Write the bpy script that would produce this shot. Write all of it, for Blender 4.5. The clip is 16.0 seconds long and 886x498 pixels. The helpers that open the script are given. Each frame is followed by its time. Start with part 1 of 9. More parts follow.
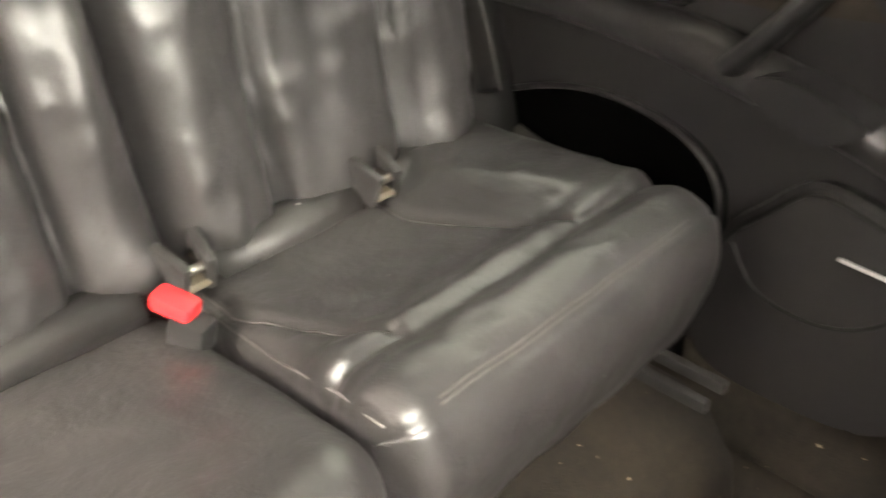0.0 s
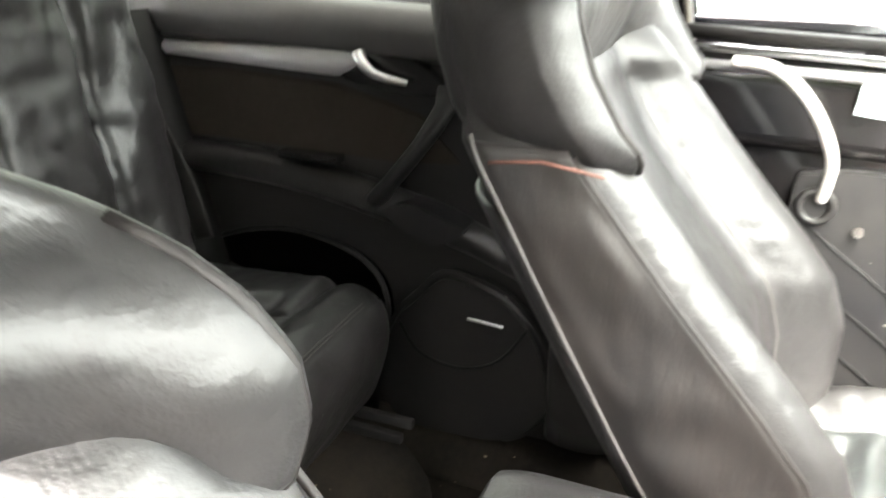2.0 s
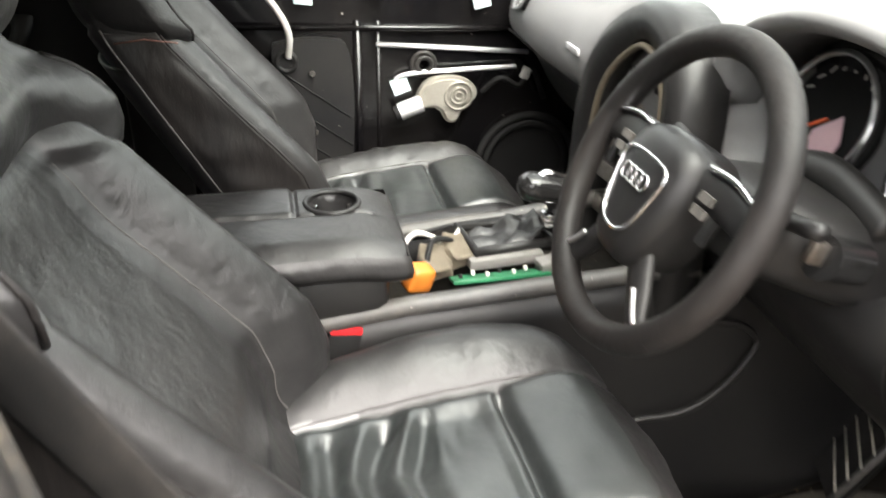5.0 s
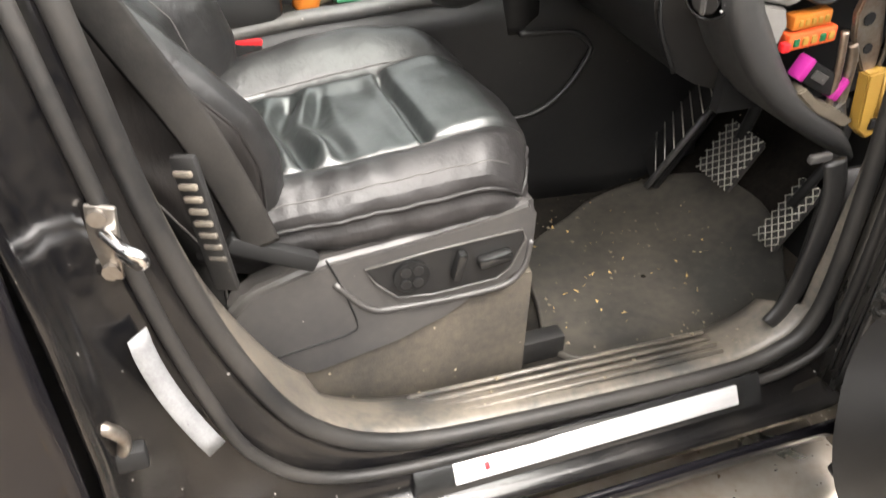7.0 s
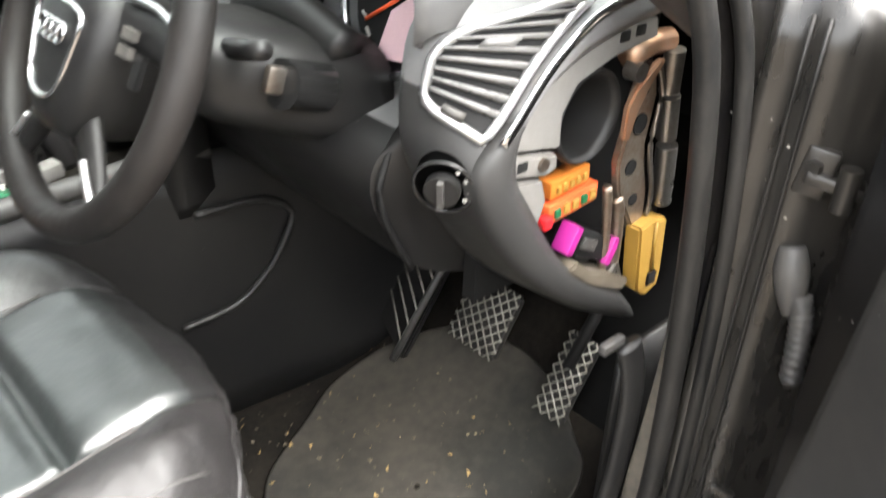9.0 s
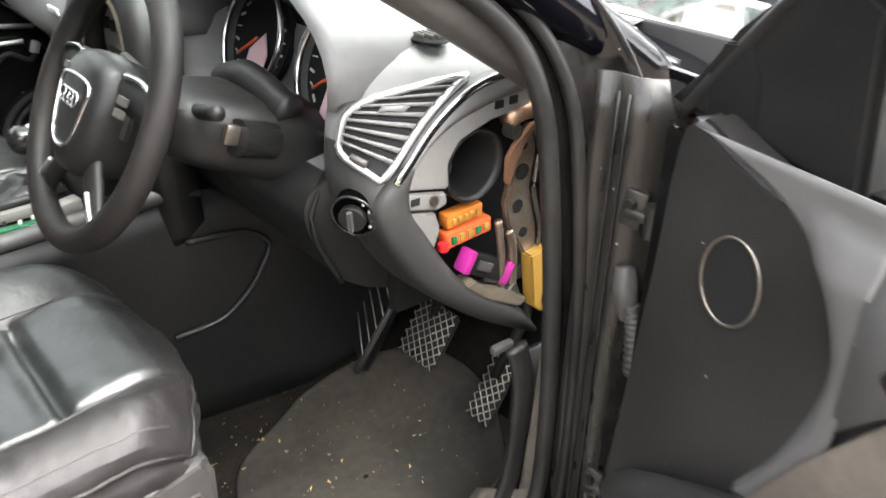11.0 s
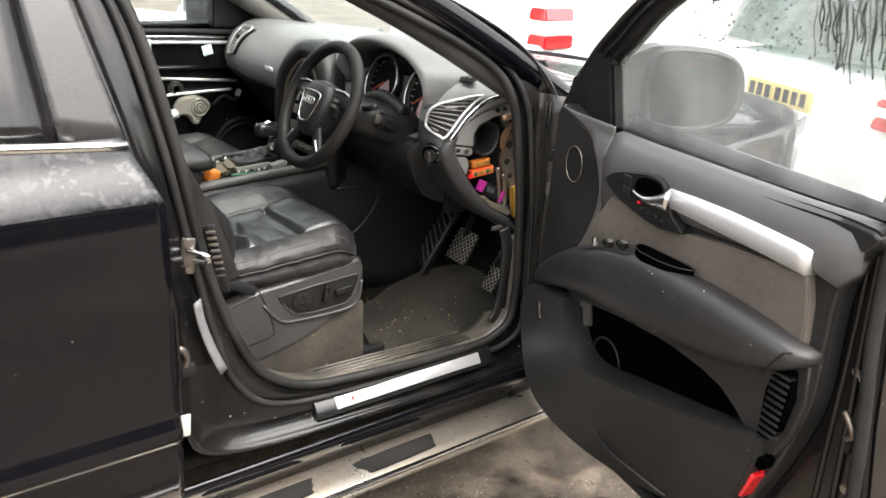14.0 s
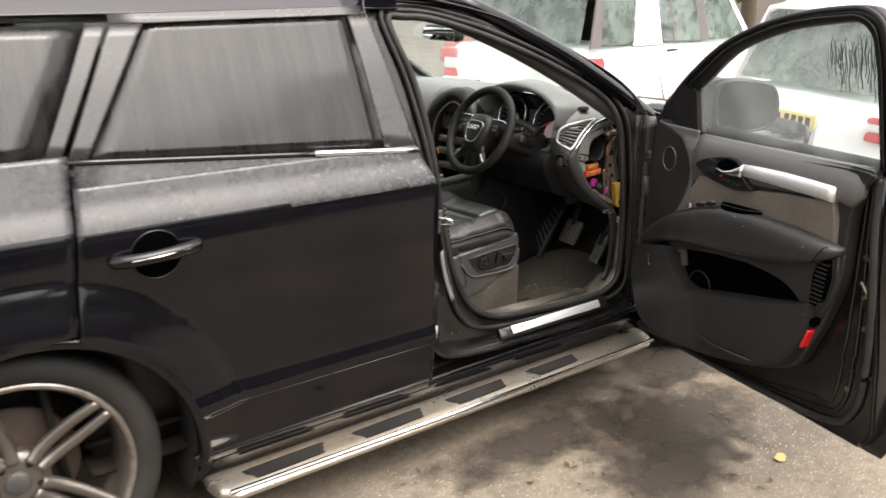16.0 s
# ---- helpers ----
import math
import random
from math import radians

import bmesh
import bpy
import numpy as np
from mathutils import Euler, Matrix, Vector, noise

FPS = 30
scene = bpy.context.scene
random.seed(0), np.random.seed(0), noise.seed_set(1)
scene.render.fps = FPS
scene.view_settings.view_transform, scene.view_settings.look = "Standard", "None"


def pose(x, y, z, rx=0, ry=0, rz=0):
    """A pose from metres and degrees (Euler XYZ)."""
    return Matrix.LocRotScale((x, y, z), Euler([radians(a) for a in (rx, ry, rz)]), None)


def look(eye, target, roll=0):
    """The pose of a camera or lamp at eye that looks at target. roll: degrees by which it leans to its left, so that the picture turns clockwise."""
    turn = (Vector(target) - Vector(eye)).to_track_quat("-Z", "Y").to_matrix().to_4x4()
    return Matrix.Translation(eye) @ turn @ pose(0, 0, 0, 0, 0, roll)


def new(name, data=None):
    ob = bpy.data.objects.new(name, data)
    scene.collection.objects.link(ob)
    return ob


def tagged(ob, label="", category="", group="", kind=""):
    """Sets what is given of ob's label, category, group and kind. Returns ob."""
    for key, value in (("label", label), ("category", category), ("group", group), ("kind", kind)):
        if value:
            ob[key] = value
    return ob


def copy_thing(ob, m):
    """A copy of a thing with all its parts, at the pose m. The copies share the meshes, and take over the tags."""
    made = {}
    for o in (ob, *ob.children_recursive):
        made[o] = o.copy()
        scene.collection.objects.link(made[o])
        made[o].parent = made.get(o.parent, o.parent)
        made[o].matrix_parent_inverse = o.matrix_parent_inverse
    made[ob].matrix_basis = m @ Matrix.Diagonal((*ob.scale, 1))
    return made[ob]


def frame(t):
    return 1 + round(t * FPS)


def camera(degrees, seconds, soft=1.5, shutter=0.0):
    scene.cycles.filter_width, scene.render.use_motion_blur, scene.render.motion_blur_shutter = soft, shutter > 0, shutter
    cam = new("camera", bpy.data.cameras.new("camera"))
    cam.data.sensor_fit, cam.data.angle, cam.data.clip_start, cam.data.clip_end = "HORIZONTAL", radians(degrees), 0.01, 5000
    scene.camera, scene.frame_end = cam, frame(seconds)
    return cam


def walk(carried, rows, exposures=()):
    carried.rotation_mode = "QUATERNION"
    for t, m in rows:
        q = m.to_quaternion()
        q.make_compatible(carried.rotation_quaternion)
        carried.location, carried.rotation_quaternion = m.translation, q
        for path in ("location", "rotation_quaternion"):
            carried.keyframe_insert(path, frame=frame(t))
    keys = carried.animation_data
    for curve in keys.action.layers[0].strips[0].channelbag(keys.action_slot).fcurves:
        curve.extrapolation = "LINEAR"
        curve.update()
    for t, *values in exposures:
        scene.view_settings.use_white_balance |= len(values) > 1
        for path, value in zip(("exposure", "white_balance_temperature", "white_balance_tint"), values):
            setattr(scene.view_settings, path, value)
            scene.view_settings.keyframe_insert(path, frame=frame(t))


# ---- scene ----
cam = camera(57.0, 16.0, shutter=0.5)
PATH = [
    (0, (1.339, -0.126, 1.18), (0.13, 1.04, 0.094), -2.1),
    (0.5, (1.411, -0.169, 1.198), (0.39, 1.199, 0.156), -2.2),
    (1, (1.454, -0.239, 1.21), (0.51, 1.195, 0.182), -1.6),
    (1.5, (1.497, -0.313, 1.237), (0.617, 1.234, 0.323), -1.0),
    (2, (1.541, -0.425, 1.298), (0.831, 1.276, 0.522), -0.2),
    (2.5, (1.566, -0.534, 1.376), (0.999, 1.247, 0.665), -1.6),
    (3, (1.551, -0.591, 1.43), (1.398, 1.248, 0.658), -3.3),
    (3.5, (1.564, -0.696, 1.439), (1.737, 1.106, 0.587), -1.7),
    (4, (1.588, -0.844, 1.435), (1.822, 0.935, 0.55), 0.3),
    (6.5, (1.477, -1.518, 1.369), (2.078, 0.032, 0.258), 1.6),
    (7, (1.48, -1.554, 1.324), (2.053, -0.058, 0.126), 1.7),
    (7.5, (1.508, -1.481, 1.289), (2.179, -0.064, 0.047), 1.2),
    (8, (1.55, -1.358, 1.28), (2.477, -0.08, 0.052), 1.7),
    (8.5, (1.597, -1.272, 1.302), (2.709, -0.048, 0.177), 2.4),
    (9, (1.709, -1.176, 1.304), (2.883, 0.064, 0.262), 2.5),
    (9.5, (1.824, -1.096, 1.307), (3.023, 0.147, 0.299), 2.1),
    (12, (1.452, -1.847, 1.461), (2.52, -0.405, 0.578), 2.2),
    (12.5, (1.327, -2.008, 1.475), (2.358, -0.531, 0.606), 2.4),
    (13, (1.188, -2.169, 1.498), (2.231, -0.685, 0.657), 3.4),
    (13.5, (1.05, -2.394, 1.539), (2.111, -0.891, 0.754), 3.8),
    (14, (0.861, -2.519, 1.565), (1.976, -1.033, 0.825), 3.0),
    (14.5, (0.603, -2.638, 1.597), (1.803, -1.192, 0.913), 1.8),
    (15, (0.316, -2.836, 1.603), (1.517, -1.372, 0.959), 1.0),
    (15.5, (0.05, -2.96, 1.631), (1.207, -1.457, 0.997), 0.5),
    (16, (-0.202, -3.053, 1.648), (0.935, -1.529, 1.027), 0.5),
]
walk(cam, [(t, look(eye, target, roll)) for t, eye, target, roll in PATH],
     [(0, 7.3, 7900, 17), (1, 7.05, 7500, 14), (2, 5.75, 7000, 12), (3, 4.75, 6900, 12), (3.5, 4.4, 6900, 12), (4.2, 3.85, 6900, 12),
      (6.5, 3.4, 6900, 12), (8, 3.65, 6900, 11), (9.5, 3.85, 6500, 9), (12, 3.15, 6600, 11), (13, 3.0, 6600, 11), (14, 2.52, 6700, 11), (16, 2.1, 6900, 12)])

# ---- world, sun, exposure ----
world = bpy.data.worlds.new("overcast")
scene.world = world
world.use_nodes = True
wn = world.node_tree.nodes
wn.clear()
w_out = wn.new("ShaderNodeOutputWorld")
w_bg = wn.new("ShaderNodeBackground")
w_sky = wn.new("ShaderNodeTexSky")
w_sky.sky_type, w_sky.sun_disc = "NISHITA", False
w_sky.sun_elevation, w_sky.sun_rotation = radians(62), radians(160)
w_sky.air_density, w_sky.dust_density, w_sky.ozone_density = 1.0, 3.0, 1.0
w_hsv = wn.new("ShaderNodeHueSaturation")
w_hsv.inputs["Saturation"].default_value = 0.12
world.node_tree.links.new(w_sky.outputs[0], w_hsv.inputs["Color"])
world.node_tree.links.new(w_hsv.outputs[0], w_bg.inputs[0])
world.node_tree.links.new(w_bg.outputs[0], w_out.inputs[0])
w_bg.inputs[1].default_value = 0.15
sun = new("sun", bpy.data.lights.new("sun", "SUN"))
sun.data.energy, sun.data.angle, sun.data.color = 1.0, radians(70), (1.0, 0.97, 0.93)
sun.matrix_world = look((1.5, -4.5, 9.0), (0, 0, 0))


# ---- materials ----
def mat(name, color, rough=0.5, metal=0.0, color2=None, vscale=3.0, vamount=0.5, grain=0.0, gscale=200.0,
        wrinkle=0.0, wscale=15.0, crease=0.0, rvar=0.1, coat=0.0, stretch=(1, 1, 1), spots=None, spotscale=60.0, spotlevel=0.72):
    """A surface with colour at two scales, gloss that varies, and fine relief. Sizes are per metre."""
    m = bpy.data.materials.new(name)
    m.use_nodes = True
    nt = m.node_tree
    n, link = nt.nodes, nt.links.new
    bsdf = n["Principled BSDF"]
    tc = n.new("ShaderNodeTexCoord")
    mp = n.new("ShaderNodeMapping")
    mp.inputs["Scale"].default_value = stretch
    link(tc.outputs["Object"], mp.inputs[0])
    big = n.new("ShaderNodeTexNoise")
    big.inputs["Scale"].default_value, big.inputs["Detail"].default_value = vscale, 6.0
    fine = n.new("ShaderNodeTexNoise")
    fine.inputs["Scale"].default_value, fine.inputs["Detail"].default_value = vscale * 13, 4.0
    link(mp.outputs[0], big.inputs[0])
    link(mp.outputs[0], fine.inputs[0])
    mixf = n.new("ShaderNodeMath")
    mixf.operation = "MULTIPLY_ADD"
    link(fine.outputs[0], mixf.inputs[0])
    mixf.inputs[1].default_value = 0.45
    link(big.outputs[0], mixf.inputs[2])
    ramp = n.new("ShaderNodeMapRange")
    ramp.inputs["From Min"].default_value, ramp.inputs["From Max"].default_value = 0.55, 0.95
    ramp.inputs["To Max"].default_value = vamount
    link(mixf.outputs[0], ramp.inputs[0])
    mix = n.new("ShaderNodeMix")
    mix.data_type = "RGBA"
    c2 = color2 or tuple(min(1, c * 1.7 + 0.01) for c in color)
    mix.inputs["A"].default_value, mix.inputs["B"].default_value = (*color, 1), (*c2, 1)
    link(ramp.outputs[0], mix.inputs["Factor"])
    col = mix.outputs["Result"]
    if spots:
        sn = n.new("ShaderNodeTexNoise")
        sn.inputs["Scale"].default_value, sn.inputs["Detail"].default_value = spotscale, 2.0
        link(tc.outputs["Object"], sn.inputs[0])
        sr = n.new("ShaderNodeMapRange")
        sr.inputs["From Min"].default_value, sr.inputs["From Max"].default_value = spotlevel, spotlevel + 0.03
        link(sn.outputs[0], sr.inputs[0])
        smix = n.new("ShaderNodeMix")
        smix.data_type = "RGBA"
        smix.inputs["B"].default_value = (*spots, 1)
        link(sr.outputs[0], smix.inputs["Factor"])
        link(col, smix.inputs["A"])
        col = smix.outputs["Result"]
    link(col, bsdf.inputs["Base Color"])
    rr = n.new("ShaderNodeMapRange")
    rr.inputs["From Min"].default_value, rr.inputs["From Max"].default_value = 0.45, 1.0
    rr.inputs["To Min"].default_value, rr.inputs["To Max"].default_value = max(0.02, rough - rvar), min(1, rough + rvar)
    link(mixf.outputs[0], rr.inputs[0])
    link(rr.outputs[0], bsdf.inputs["Roughness"])
    bsdf.inputs["Metallic"].default_value = metal
    bsdf.inputs["Coat Weight"].default_value = coat
    bsdf.inputs["Coat Roughness"].default_value = 0.04
    last = None
    for amount, scale, dist in ((wrinkle, wscale, 0.01), (crease, 13.0, 0.004), (grain, gscale, 0.001)):
        if amount:
            tx = n.new("ShaderNodeTexNoise")
            tx.inputs["Scale"].default_value, tx.inputs["Detail"].default_value = scale, 5.0
            link(mp.outputs[0], tx.inputs[0])
            if dist == 0.004:
                tx.inputs["Distortion"].default_value = 1.6
            bp = n.new("ShaderNodeBump")
            bp.inputs["Strength"].default_value, bp.inputs["Distance"].default_value = amount, dist
            link(tx.outputs[0], bp.inputs["Height"])
            if last:
                link(last.outputs[0], bp.inputs["Normal"])
            last = bp
    if last:
        link(last.outputs[0], bsdf.inputs["Normal"])
    return m


def glass(name, tint=(1, 1, 1), fog=0.0, fogcolor=(0.75, 0.8, 0.78), streaks=(1, 1, 1), fscale=6.0, drops=0.0, gloss=0.03):
    """A thin pane: clear, with gloss by the angle of view, and mist or wet on it in patches."""
    m = bpy.data.materials.new(name)
    m.use_nodes = True
    n, link = m.node_tree.nodes, m.node_tree.links.new
    n.clear()
    out = n.new("ShaderNodeOutputMaterial")
    clear, shine, mist, glow = (n.new("ShaderNodeBsdf" + k) for k in ("Transparent", "Glossy", "Diffuse", "Translucent"))
    clear.inputs[0].default_value = (*tint, 1)
    shine.inputs["Roughness"].default_value = gloss
    mist.inputs[0].default_value = glow.inputs[0].default_value = (*fogcolor, 1)
    face = n.new("ShaderNodeLayerWeight")
    face.inputs[0].default_value = 0.5
    power, fres = n.new("ShaderNodeMath"), n.new("ShaderNodeMath")
    power.operation, fres.operation = "POWER", "MULTIPLY_ADD"
    power.inputs[1].default_value = 4.5
    fres.inputs[1].default_value, fres.inputs[2].default_value = 0.9, 0.04
    link(face.outputs["Facing"], power.inputs[0])
    link(power.outputs[0], fres.inputs[0])
    tc, mp, nz = n.new("ShaderNodeTexCoord"), n.new("ShaderNodeMapping"), n.new("ShaderNodeTexNoise")
    mp.inputs["Scale"].default_value = streaks
    nz.inputs["Scale"].default_value, nz.inputs["Detail"].default_value = fscale, 8.0
    link(tc.outputs["Object"], mp.inputs[0])
    link(mp.outputs[0], nz.inputs[0])
    mr = n.new("ShaderNodeMapRange")
    mr.inputs["From Min"].default_value, mr.inputs["From Max"].default_value = 0.35, 0.68
    mr.inputs["To Min"].default_value, mr.inputs["To Max"].default_value = fog * 0.35, fog
    link(nz.outputs[0], mr.inputs[0])
    both = n.new("ShaderNodeMixShader")
    link(mist.outputs[0], both.inputs[1])
    link(glow.outputs[0], both.inputs[2])
    a, b = n.new("ShaderNodeMixShader"), n.new("ShaderNodeMixShader")
    link(mr.outputs[0], a.inputs[0])
    link(clear.outputs[0], a.inputs[1])
    link(both.outputs[0], a.inputs[2])
    link(fres.outputs[0], b.inputs[0])
    link(a.outputs[0], b.inputs[1])
    link(shine.outputs[0], b.inputs[2])
    link(b.outputs[0], out.inputs[0])
    if drops:
        vz, bp = n.new("ShaderNodeTexNoise"), n.new("ShaderNodeBump")
        vz.inputs["Scale"].default_value, vz.inputs["Detail"].default_value = 120.0, 2.0
        link(tc.outputs["Object"], vz.inputs[0])
        bp.inputs["Strength"].default_value, bp.inputs["Distance"].default_value = drops, 0.003
        link(vz.outputs[0], bp.inputs["Height"])
        for s in (shine, face):
            link(bp.outputs[0], s.inputs["Normal"])
    return m


M = {}
M["paint"] = mat("black_paint", (0.002, 0.002, 0.0035), 0.07, color2=(0.006, 0.0055, 0.0058), vscale=2.2, vamount=0.7, rvar=0.05, grain=0.02, gscale=500, spots=(0.35, 0.34, 0.33), spotscale=95, spotlevel=0.79)
M["paint_jamb"] = mat("black_paint_jamb", (0.0025, 0.0025, 0.003), 0.2, color2=(0.018, 0.016, 0.014), vscale=7, vamount=0.7, rvar=0.08, spots=(0.4, 0.38, 0.36), spotscale=80, spotlevel=0.75)
M["paint_inner"] = mat("bare_door_paint", (0.0025, 0.0025, 0.003), 0.16, color2=(0.01, 0.009, 0.008), vscale=5, vamount=0.6, rvar=0.08, spots=(0.4, 0.38, 0.36), spotscale=80, spotlevel=0.77)
M["leather"] = mat("black_leather", (0.0098, 0.0096, 0.0098), 0.40, color2=(0.021, 0.0202, 0.0196), vscale=5, vamount=0.8, crease=0.45, grain=0.25, gscale=420, wrinkle=0.45, wscale=16, rvar=0.06, spots=(0.32, 0.31, 0.29), spotscale=70, spotlevel=0.79)
M["leather_side"] = mat("black_leather_side", (0.0055, 0.0051, 0.0051), 0.56, color2=(0.0155, 0.0128, 0.0113), vscale=6, vamount=0.8, crease=0.25, grain=0.25, gscale=420, wrinkle=0.6, wscale=9, rvar=0.1, stretch=(1.6, 1, 0.5))
M["leather_insert"] = mat("worn_shiny_leather", (0.012, 0.0145, 0.0142), 0.37, color2=(0.028, 0.030, 0.0296), vscale=8, vamount=0.7, crease=0.15, grain=0.15, gscale=420, wrinkle=0.4, wscale=14, rvar=0.03, spots=(0.4, 0.4, 0.38), spotscale=60, spotlevel=0.8)
M["plastic"] = mat("black_plastic", (0.006982, 0.006982, 0.007483), 0.44, color2=(0.01995, 0.01896, 0.01696), vscale=5, vamount=0.55, grain=0.3, gscale=700, spots=(0.3, 0.28, 0.25), spotscale=110, spotlevel=0.79)
M["plastic_dusty"] = mat("dusty_grey_plastic", (0.03795, 0.03709, 0.03709), 0.5, color2=(0.1121, 0.1035, 0.0897), vscale=6, vamount=0.65, grain=0.3, gscale=700, spots=(0.4, 0.37, 0.32), spotscale=90, spotlevel=0.76)
# Grey raised so the dash top carries the sky's sheen in its colour.
M["softdash_lit"] = mat("sky_lit_grey_dash_plastic", (0.119, 0.119, 0.1207), 0.4, color2=(0.187, 0.1836, 0.1785), vscale=4, vamount=0.45, grain=0.35, gscale=800)
M["gloss_black"] = mat("gloss_black_plastic", (0.008, 0.008, 0.008), 0.15, rvar=0.05, color2=(0.02, 0.02, 0.02))
M["rubber"] = mat("black_rubber", (0.00931, 0.00931, 0.00931), 0.5, color2=(0.02926, 0.0266, 0.02394), vscale=9, vamount=0.7, grain=0.2, gscale=300)
M["mat_rubber"] = mat("dusty_rubber_mat", (0.018, 0.0174, 0.0155), 0.6, color2=(0.070, 0.062, 0.049), vscale=4, vamount=0.75, grain=0.3, gscale=350, wrinkle=0.12, wscale=7, spots=(0.42, 0.34, 0.2), spotscale=75, spotlevel=0.77)
M["carpet"] = mat("dirty_black_carpet", (0.005472, 0.00513, 0.004788), 0.95, color2=(0.02462, 0.02052, 0.01573), vscale=7, vamount=0.75, grain=0.9, gscale=380, spots=(0.35, 0.3, 0.22), spotscale=85, spotlevel=0.76)
M["valance"] = mat("grey_seat_plastic", (0.030, 0.029, 0.029), 0.40, color2=(0.062, 0.058, 0.053), vscale=5, vamount=0.65, grain=0.3, gscale=700, spots=(0.3, 0.28, 0.25), spotscale=95, spotlevel=0.775)
M["base_carpet"] = mat("dusty_brown_carpet", (0.022, 0.019, 0.015), 0.92, color2=(0.075, 0.062, 0.045), vscale=6, vamount=0.85, grain=0.8, gscale=380, spots=(0.35, 0.3, 0.22), spotscale=70, spotlevel=0.73)
M["dusty_jamb"] = mat("dusty_black_jamb", (0.006, 0.0058, 0.0056), 0.30, color2=(0.034, 0.031, 0.027), vscale=6, vamount=0.85, rvar=0.12, stretch=(1, 1, 0.25), spots=(0.35, 0.33, 0.3), spotscale=85, spotlevel=0.75)
# Shaded copy of the dash plastic, for the pod's lower face and frame.
M["pod_shaded"] = mat("shaded_grey_dash_plastic", (0.028, 0.0277, 0.0274), 0.42, color2=(0.048, 0.0467, 0.0448), vscale=5, vamount=0.5, grain=0.35, gscale=800)
M["plate_grey"] = mat("satin_grey_plate", (0.17, 0.166, 0.158), 0.36, color2=(0.13, 0.122, 0.112), vscale=9, vamount=0.6, grain=0.2, gscale=500)
M["beam"] = mat("tarnished_steel_beam", (0.34, 0.30, 0.25), 0.38, 0.85, color2=(0.22, 0.13, 0.08), vscale=14, vamount=0.9, rvar=0.12)
M["chrome"] = mat("satin_chrome", (0.75, 0.75, 0.76), 0.18, 1.0, color2=(0.6, 0.6, 0.6), rvar=0.06)
M["alu"] = mat("brushed_aluminium", (0.74, 0.74, 0.75), 0.5, 0.7, color2=(0.6, 0.6, 0.6), rvar=0.08, stretch=(4, 40, 40), vscale=4)
M["step"] = mat("dirty_steel_step", (0.55, 0.52, 0.46), 0.35, 0.85, color2=(0.38, 0.28, 0.19), vscale=3.5, vamount=0.85, rvar=0.15, spots=(0.16, 0.1, 0.06), spotscale=40, spotlevel=0.7)
M["fabric"] = mat("grey_brown_suede", (0.085, 0.072, 0.062), 0.85, color2=(0.135, 0.118, 0.1), vscale=6, vamount=0.7, grain=0.25, gscale=600)
# Same suede as fabric, its colour lowered for the dim rear cabin.
M["fabric_dimmed"] = mat("dimmed_brown_suede", (0.03, 0.025, 0.021), 0.9, color2=(0.05, 0.042, 0.035), vscale=6, vamount=0.7, grain=0.25, gscale=600)
M["plastic_door"] = mat("scuffed_door_plastic", (0.0115, 0.0113, 0.0112), 0.42, color2=(0.027, 0.0255, 0.024), vscale=5, vamount=0.6, grain=0.3, gscale=700, spots=(0.3, 0.29, 0.27), spotscale=90, spotlevel=0.755)
M["leather_bolster"] = mat("scuffed_bolster_leather", (0.010, 0.0095, 0.0096), 0.46, color2=(0.023, 0.021, 0.0208), vscale=7, vamount=0.8, crease=0.4, grain=0.25, gscale=420, wrinkle=0.5, wscale=18, rvar=0.1, spots=(0.32, 0.31, 0.29), spotscale=70, spotlevel=0.79)
M["rail_grey"] = mat("grey_soft_rail", (0.072, 0.071, 0.071), 0.42, color2=(0.112, 0.109, 0.106), vscale=4, vamount=0.45, grain=0.35, gscale=800)
M["leather_door"] = mat("scuffed_door_leather", (0.014, 0.0138, 0.0138), 0.45, rvar=0.06, color2=(0.028, 0.027, 0.026), vscale=6, vamount=0.7, crease=0.12, grain=0.25, gscale=420, spots=(0.5, 0.49, 0.47), spotscale=65, spotlevel=0.735)
M["white"] = mat("white_car_paint", (0.86, 0.86, 0.86), 0.2, coat=0.8, color2=(0.82, 0.82, 0.81), vscale=1.5, rvar=0.05)
M["red_paint"] = mat("red_car_paint", (0.5, 0.02, 0.015), 0.2, coat=0.8, color2=(0.4, 0.02, 0.015), rvar=0.05)
M["red"] = mat("red_plastic", (0.62, 0.02, 0.025), 0.35, color2=(0.5, 0.02, 0.02))
M["redlens"] = mat("red_lamp_lens", (0.65, 0.015, 0.02), 0.08, coat=1.0, color2=(0.5, 0.01, 0.015), rvar=0.03)
M["clearlens"] = mat("clear_lamp_lens", (0.85, 0.85, 0.85), 0.12, coat=1.0, color2=(0.7, 0.7, 0.7), rvar=0.03)
M["asphalt"] = mat("worn_asphalt", (0.086, 0.072, 0.058), 0.85, color2=(0.215, 0.176, 0.132), vscale=1.6, vamount=0.9, grain=1.0, gscale=90, wrinkle=0.5, wscale=26, spots=(0.36, 0.32, 0.27), spotscale=120, spotlevel=0.64)
M["tyre"] = mat("tyre_rubber", (0.01, 0.01, 0.01), 0.7, color2=(0.0275, 0.025, 0.022), vscale=6, vamount=0.7, grain=0.3, gscale=150)
M["rim"] = mat("grey_alloy", (0.15, 0.135, 0.12), 0.36, 0.7, color2=(0.08, 0.065, 0.055), vscale=8, vamount=0.6, rvar=0.1)
M["rim_edge"] = mat("scuffed_alloy_edge", (0.36, 0.336, 0.312), 0.4, 0.9, color2=(0.15, 0.126, 0.108), vscale=25, vamount=0.8)
M["steel"] = mat("galvanised_steel", (0.27, 0.262, 0.245), 0.35, 0.9, color2=(0.14, 0.10, 0.07), vscale=9, vamount=0.8, rvar=0.12)
